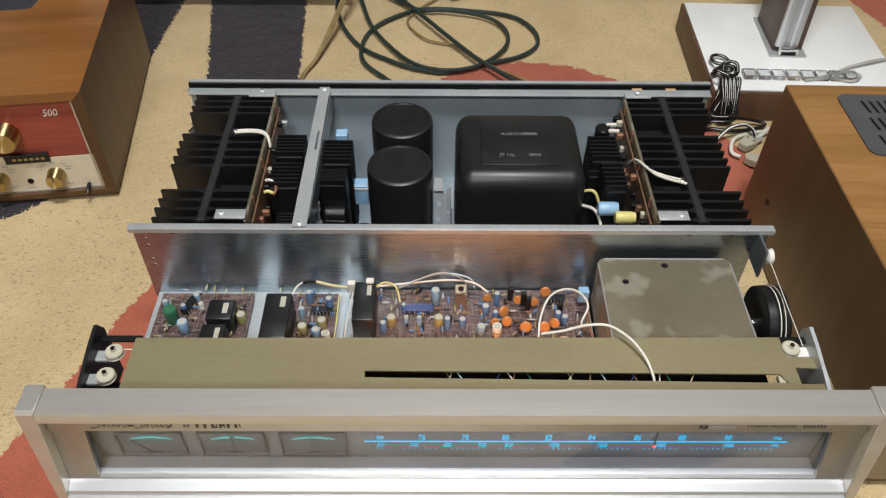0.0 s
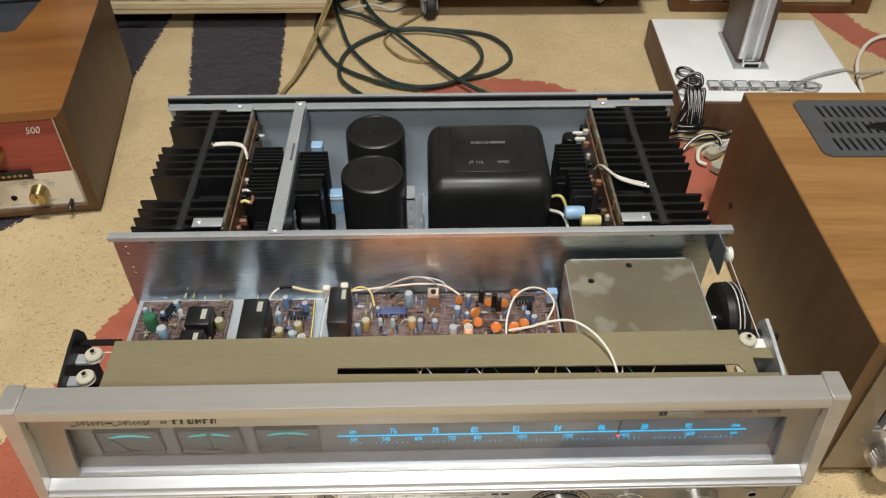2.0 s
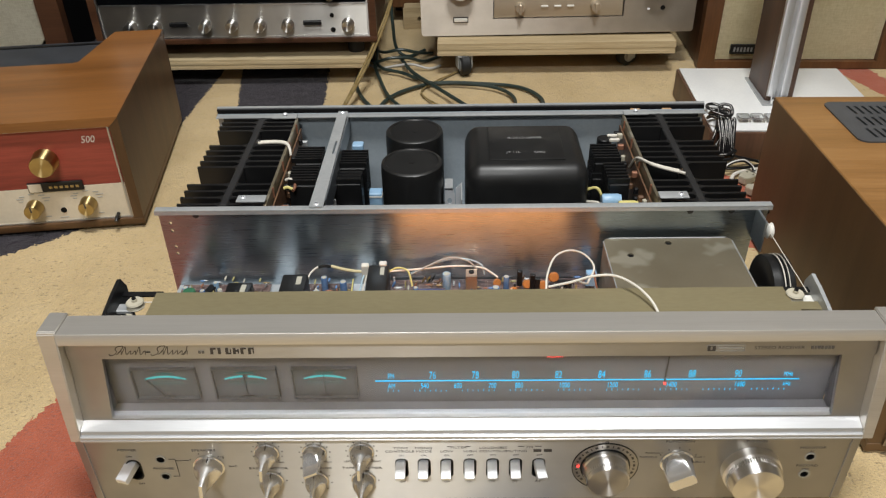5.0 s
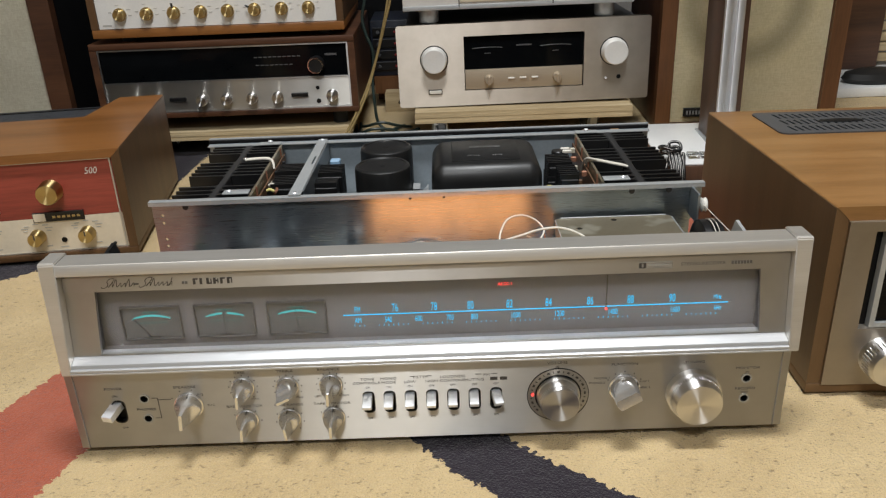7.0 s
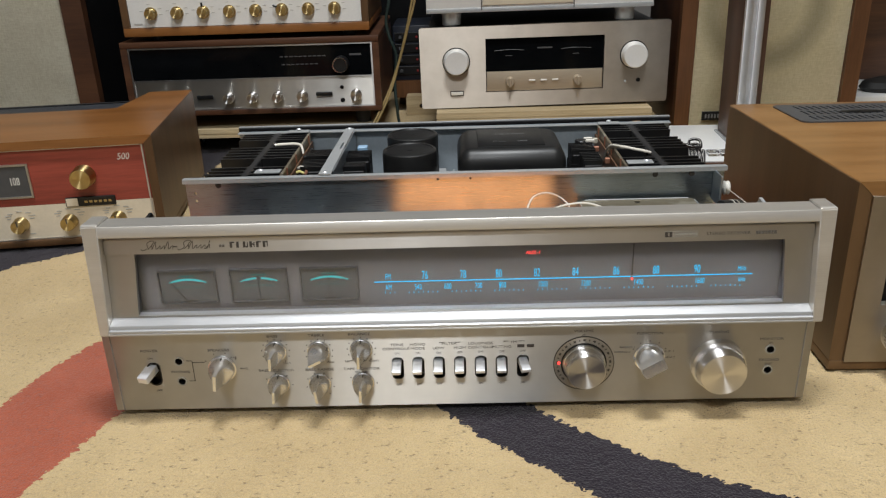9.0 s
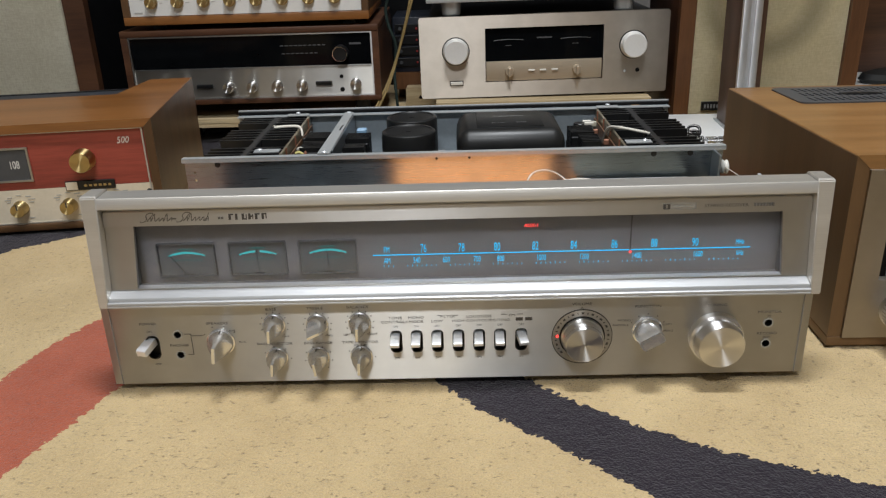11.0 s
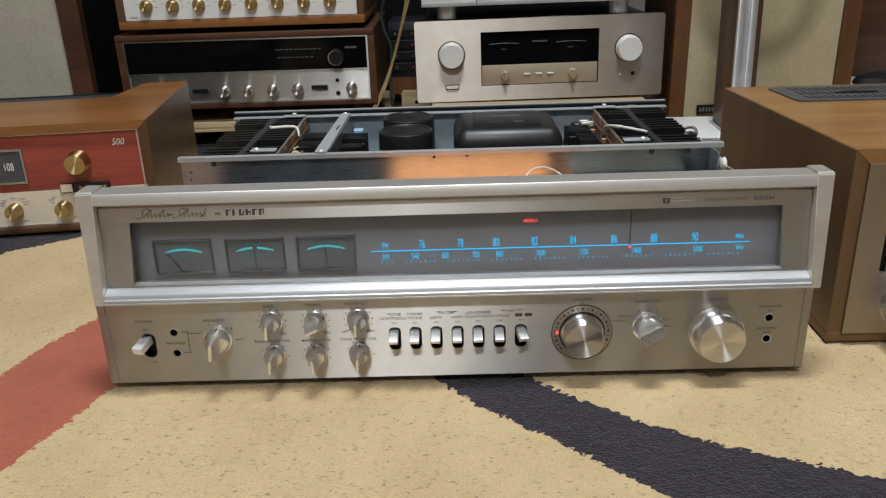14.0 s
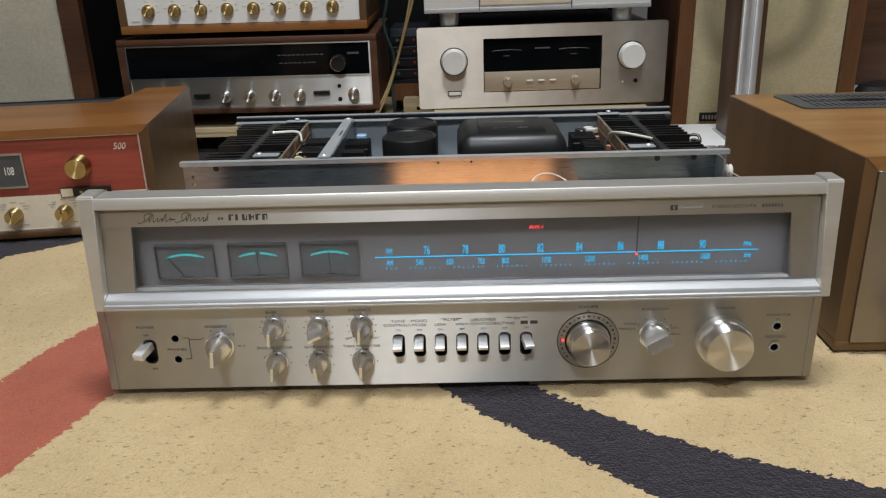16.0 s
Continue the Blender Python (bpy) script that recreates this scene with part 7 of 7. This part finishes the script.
def far_right():
    single("white_sheet", span(bm_new(), 0.860, 1.450, 1.120, 1.560, -0.001, 0.020, 0.003), WHITE_GLOSS, "white board lying on the rug", "board")
    bm = span(bm_new(), 0.930, 1.030, 1.300, 1.560, 0.0205, 0.640, 0.002)
    single("dark_cabinet", bm, WALNUT_DARK, "dark reddish wooden cabinet on the white board", "cabinet")
    ob = thing("slatted_crate", "honey-coloured slatted wooden crate on the white board", "crate")
    for i in range(24):
        part("slat", span(bm_new(), 1.036, 1.44, 1.330, 1.345, 0.030 + 0.024 * i, 0.050 + 0.024 * i, 0.003, 2), PLYWOOD, ob)
    part("frame_post", span(bm_new(), 1.036, 1.054, 1.345, 1.40, 0.0205, 0.62), PLYWOOD, ob)
    bm = lathe(bm_new(), [(0.0, 0.0), (0.055, 0.001), (0.062, 0.010), (0.056, 0.022), (0.030, 0.030), (0.0, 0.031)], (0, 0, 0), "z", 28)
    bmesh.ops.transform(bm, matrix=Matrix.Translation((0.960, 1.170, 0.020)) @ Matrix.Diagonal((1.15, 0.6, 1, 1)), verts=bm.verts)
    single("black_pad", bm, RUBBER, "rounded black rubber pad on the white board", "pad")


far_right()


# ---- cables on the rug ----
def cable(name, runs, r, mat, label, flat=1.0):
    bm = bm_new()
    for pts in runs:
        tube(bm, pts, r, 8, 8, flat)
    return single(name, bm, mat, label, "cable")


def lie(points, z):
    return [(x, y, z + 0.0006 * (i % 3)) for i, (x, y) in enumerate(points)]


cable("cable", [lie([(-0.104, 0.965), (-0.077, 0.889), (-0.029, 0.811), (0.036, 0.715), (0.076, 0.668), (0.11, 0.63)], 0.011)], 0.0032, CABLE_GREEN, "dark green rubber cable looped on the rug")
cable("cable", [lie([(-0.06, 0.640), (-0.088, 0.665), (-0.122, 0.710), (-0.123, 0.771), (-0.096, 0.820), (-0.037, 0.857), (0.039, 0.855), (0.100, 0.838), (0.131, 0.799), (0.135, 0.757), (0.107, 0.723), (0.057, 0.702), (0.001, 0.681), (-0.041, 0.688), (-0.076, 0.705), (-0.124, 0.743), (-0.154, 0.793), (-0.170, 0.845), (-0.173, 0.890), (-0.16, 1.00)], 0.0035)], 0.0032, CABLE_GREEN, "dark green rubber cable looped on the rug")
cable("cable", [lie([(-0.158, 1.02), (-0.146, 0.932), (-0.134, 0.875), (-0.110, 0.791), (-0.059, 0.708), (-0.013, 0.681), (0.035, 0.689), (0.071, 0.718), (0.091, 0.758), (0.086, 0.801), (0.058, 0.831), (0.001, 0.848), (-0.045, 0.853), (-0.097, 0.898), (-0.138, 0.928), (-0.15, 1.03)], 0.0068)], 0.0030, CABLE_GREEN, "dark green rubber cable looped on the rug")
FLEX = [(-0.058, 0.945, 0.330), (-0.072, 0.935, 0.264), (-0.084, 0.930, 0.214), (-0.102, 0.925, 0.152), (-0.125, 0.900, 0.095), (-0.155, 0.830, 0.045), (-0.186, 0.720, 0.011), (-0.205, 0.670, 0.004), (-0.210, 0.600, 0.003)]
cable("twin_flex", [FLEX, [(x + 0.0028 + 0.0022 * math.sin(1.7 * k), y - 0.0016, z - 0.0004) for k, (x, y, z) in enumerate(FLEX)]], 0.0021, CORD_TAN, "tan twin flex hanging down to the rug")
cable("cable", [[(-0.118, 1.02, 0.330), (-0.120, 1.000, 0.259), (-0.128, 1.000, 0.220), (-0.124, 1.000, 0.191), (-0.112, 1.000, 0.152), (-0.117, 1.000, 0.102), (-0.115, 0.990, 0.058), (-0.110, 0.985, 0.020), (-0.090, 0.985, 0.004), (-0.06, 1.02, 0.003)]], 0.0030, CABLE_GREEN, "dark green rubber cable hanging between the stacks")
cable("twin_flex", [lie([(0.03, 0.960), (-0.007, 0.904), (-0.037, 0.868), (-0.059, 0.834), (-0.055, 0.804), (-0.028, 0.768), (0.015, 0.753), (0.050, 0.712), (0.103, 0.669), (0.15, 0.63)], 0.0022)], 0.0018, CORD_TAN, "tan twin flex lying on the rug", 0.8)


cable("cable", [[(-0.165, 0.985, 0.003), (-0.145, 0.945, 0.010), (-0.118, 0.935, 0.020), (-0.085, 0.945, 0.016), (-0.060, 0.960, 0.004), (-0.03, 0.99, 0.003)], [(-0.150, 1.02, 0.003), (-0.130, 0.970, 0.018), (-0.100, 0.960, 0.026), (-0.072, 0.972, 0.016), (-0.045, 1.00, 0.004)]], 0.0028, CABLE_GREEN, "dark green rubber cable tangled between the trolleys")
cable("grey_wire", [[(-0.170, 0.965, 0.003), (-0.140, 0.925, 0.006), (-0.105, 0.920, 0.012), (-0.080, 0.930, 0.010), (-0.050, 0.925, 0.004), (-0.03, 0.94, 0.003)]], 0.0022, WIRE_GREY, "thin grey wire tangled between the trolleys")


def bundled_cord():
    """A mains cord folded back and forth, tied, its tails reaching the rug."""
    path = [(0.300, 0.535, 0.004), (0.330, 0.560, 0.0035), (0.349, 0.566, 0.005), (0.345, 0.568, 0.022), (0.350, 0.572, 0.050)]
    for k in range(11):
        a = -1.4 + 0.66 * k
        path.append((0.3665 + 0.0118 * math.cos(a), 0.638 + 0.0135 * math.sin(a), 0.050 + 0.0006 * k))
    for k in range(14):
        a = 0.5 + 1.05 * k
        path.append((0.3595 + 0.0145 * math.cos(a), 0.600 - 0.0008 * k + 0.0120 * math.sin(a), 0.0540 + 0.0014 * k + 0.004 * math.sin(2 * a)))
    for k in range(4):
        x = 0.3545 + 0.0052 * k
        path += [(x, 0.580, 0.058), (x + 0.001, 0.566, 0.044), (x + 0.002, 0.560, 0.022), (x + 0.004, 0.560, 0.020), (x + 0.0035, 0.567, 0.046), (x + 0.004, 0.584, 0.060)]
    for k in range(9):
        a = 2.6 + 1.25 * k
        path.append((0.3600 + 0.0175 * math.cos(a), 0.5600 + 0.0080 * math.sin(a), 0.0120 + 0.0016 * k))
    path += [(0.374, 0.556, 0.020), (0.385, 0.560, 0.014), (0.400, 0.566, 0.008), (0.420, 0.562, 0.0035), (0.400, 0.552, 0.0035), (0.370, 0.548, 0.0035), (0.345, 0.552, 0.0035), (0.320, 0.545, 0.0035)]
    ob = single("folded_cable", tube(bm_new(), path, 0.0022, 8, 7), BLACK_SATIN, "black white-striped mains cable folded and tied on the plinth", "cable")
    part("white_stripe", tube(bm_new(), [(x - 0.0009, y - 0.0013, z + 0.0011) for x, y, z in path], 0.00042, 5, 7), INK_WHITE, ob)
    arch = [(0.343, 0.522, 0.003), (0.352, 0.530, 0.010), (0.365, 0.536, 0.018), (0.382, 0.538, 0.021), (0.394, 0.536, 0.014), (0.397, 0.530, 0.009)]
    ob = single("loose_cable", tube(bm_new(), arch, 0.0024, 8, 7), BLACK_SATIN, "short black white-striped cable arched over the rug", "cable")
    part("white_stripe", tube(bm_new(), [(x, y - 0.0012, z + 0.0016) for x, y, z in arch], 0.0010, 5, 7), INK_WHITE, ob)

bundled_cord()


def plug(x, y, turn, label):
    ob = thing("mains_plug", label, "plug", m=pose(x, y, 0, 0, 0, turn))
    bm = prism(bm_new(), [(-0.0085, -0.0110), (0.0085, -0.0110), (0.0085, 0.0050), (0.0055, 0.0120), (-0.0055, 0.0120), (-0.0085, 0.0050)], 0.001, 0.0105, "z")
    bmesh.ops.bevel(bm, geom=list(bm.edges), offset=0.0008, segments=2, affect="EDGES")
    body = part("plug_body", bm, PLUG_BEIGE, ob, "beige-grey moulded plug body")
    for s in (-1, 1):
        part("pin", span(bm_new(), s * 0.0048 - 0.0024, s * 0.0048 + 0.0024, -0.0260, -0.0108, 0.0050, 0.0065, 0.0004, 1), STEEL, ob)
        part("screw_hole", rod(bm_new(), (s * 0.0048, -0.0055, 0.0102), 0.0013, 0.0006, "z", 10), BLACK_MATT, body)


plug(0.384, 0.518, 128, "beige-grey mains plug lying on the rug")
plug(0.384, 0.484, 60, "beige-grey mains plug lying on the rug")
cable("white_cable", [lie([(0.397, 0.529), (0.408, 0.536), (0.42, 0.548), (0.44, 0.545)], 0.006), lie([(0.369, 0.493), (0.360, 0.503), (0.372, 0.530), (0.41, 0.545), (0.44, 0.535)], 0.004)], 0.0025, WIRE_WHITE, "white mains cord lying on the rug")
cable("grey_wire", [[(0.470, 0.598, 0.048), (0.500, 0.606, 0.048), (0.540, 0.628, 0.050), (0.590, 0.646, 0.050), (0.625, 0.670, 0.030), (0.66, 0.70, 0.012), (0.70, 0.72, 0.004)], [(0.510, 0.604, 0.048), (0.530, 0.616, 0.050), (0.545, 0.606, 0.050), (0.530, 0.596, 0.048), (0.512, 0.604, 0.048)]], 0.0022, WIRE_GREY, "thin grey wire trailing off the white plinth")
cable("white_cable", [lie([(0.63, 0.60), (0.640, 0.650), (0.660, 0.725), (0.690, 0.778), (0.722, 0.811), (0.760, 0.822), (0.85, 0.82)], 0.004)], 0.0030, WIRE_WHITE, "white cord curving over the rug")


# ---- words into meshes ----
def set_words():
    made = []
    for body, size, at, material, parent, name, turn, align, wide, slant in WORDS:
        data = bpy.data.curves.new(name, "FONT")
        data.body, data.size, data.align_x, data.extrude, data.shear, data.resolution_u = body, size, align, 0.00012, slant, 3
        ob = new(name + "_curve", data)
        made.append((ob, at, material, parent, name, turn, wide))
    bpy.context.view_layer.update()
    dg = bpy.context.evaluated_depsgraph_get()
    for ob, at, material, parent, name, turn, wide in made:
        me = bpy.data.meshes.new_from_object(ob.evaluated_get(dg))
        me.name = name
        me.transform(pose(*at, *turn) @ Matrix.Diagonal((wide, 1, 1, 1)))
        me.materials.clear()
        me.materials.append(material)
        out = new(name, me)
        out.parent = parent
        data = ob.data
        bpy.data.objects.remove(ob)
        bpy.data.curves.remove(data)


set_words()
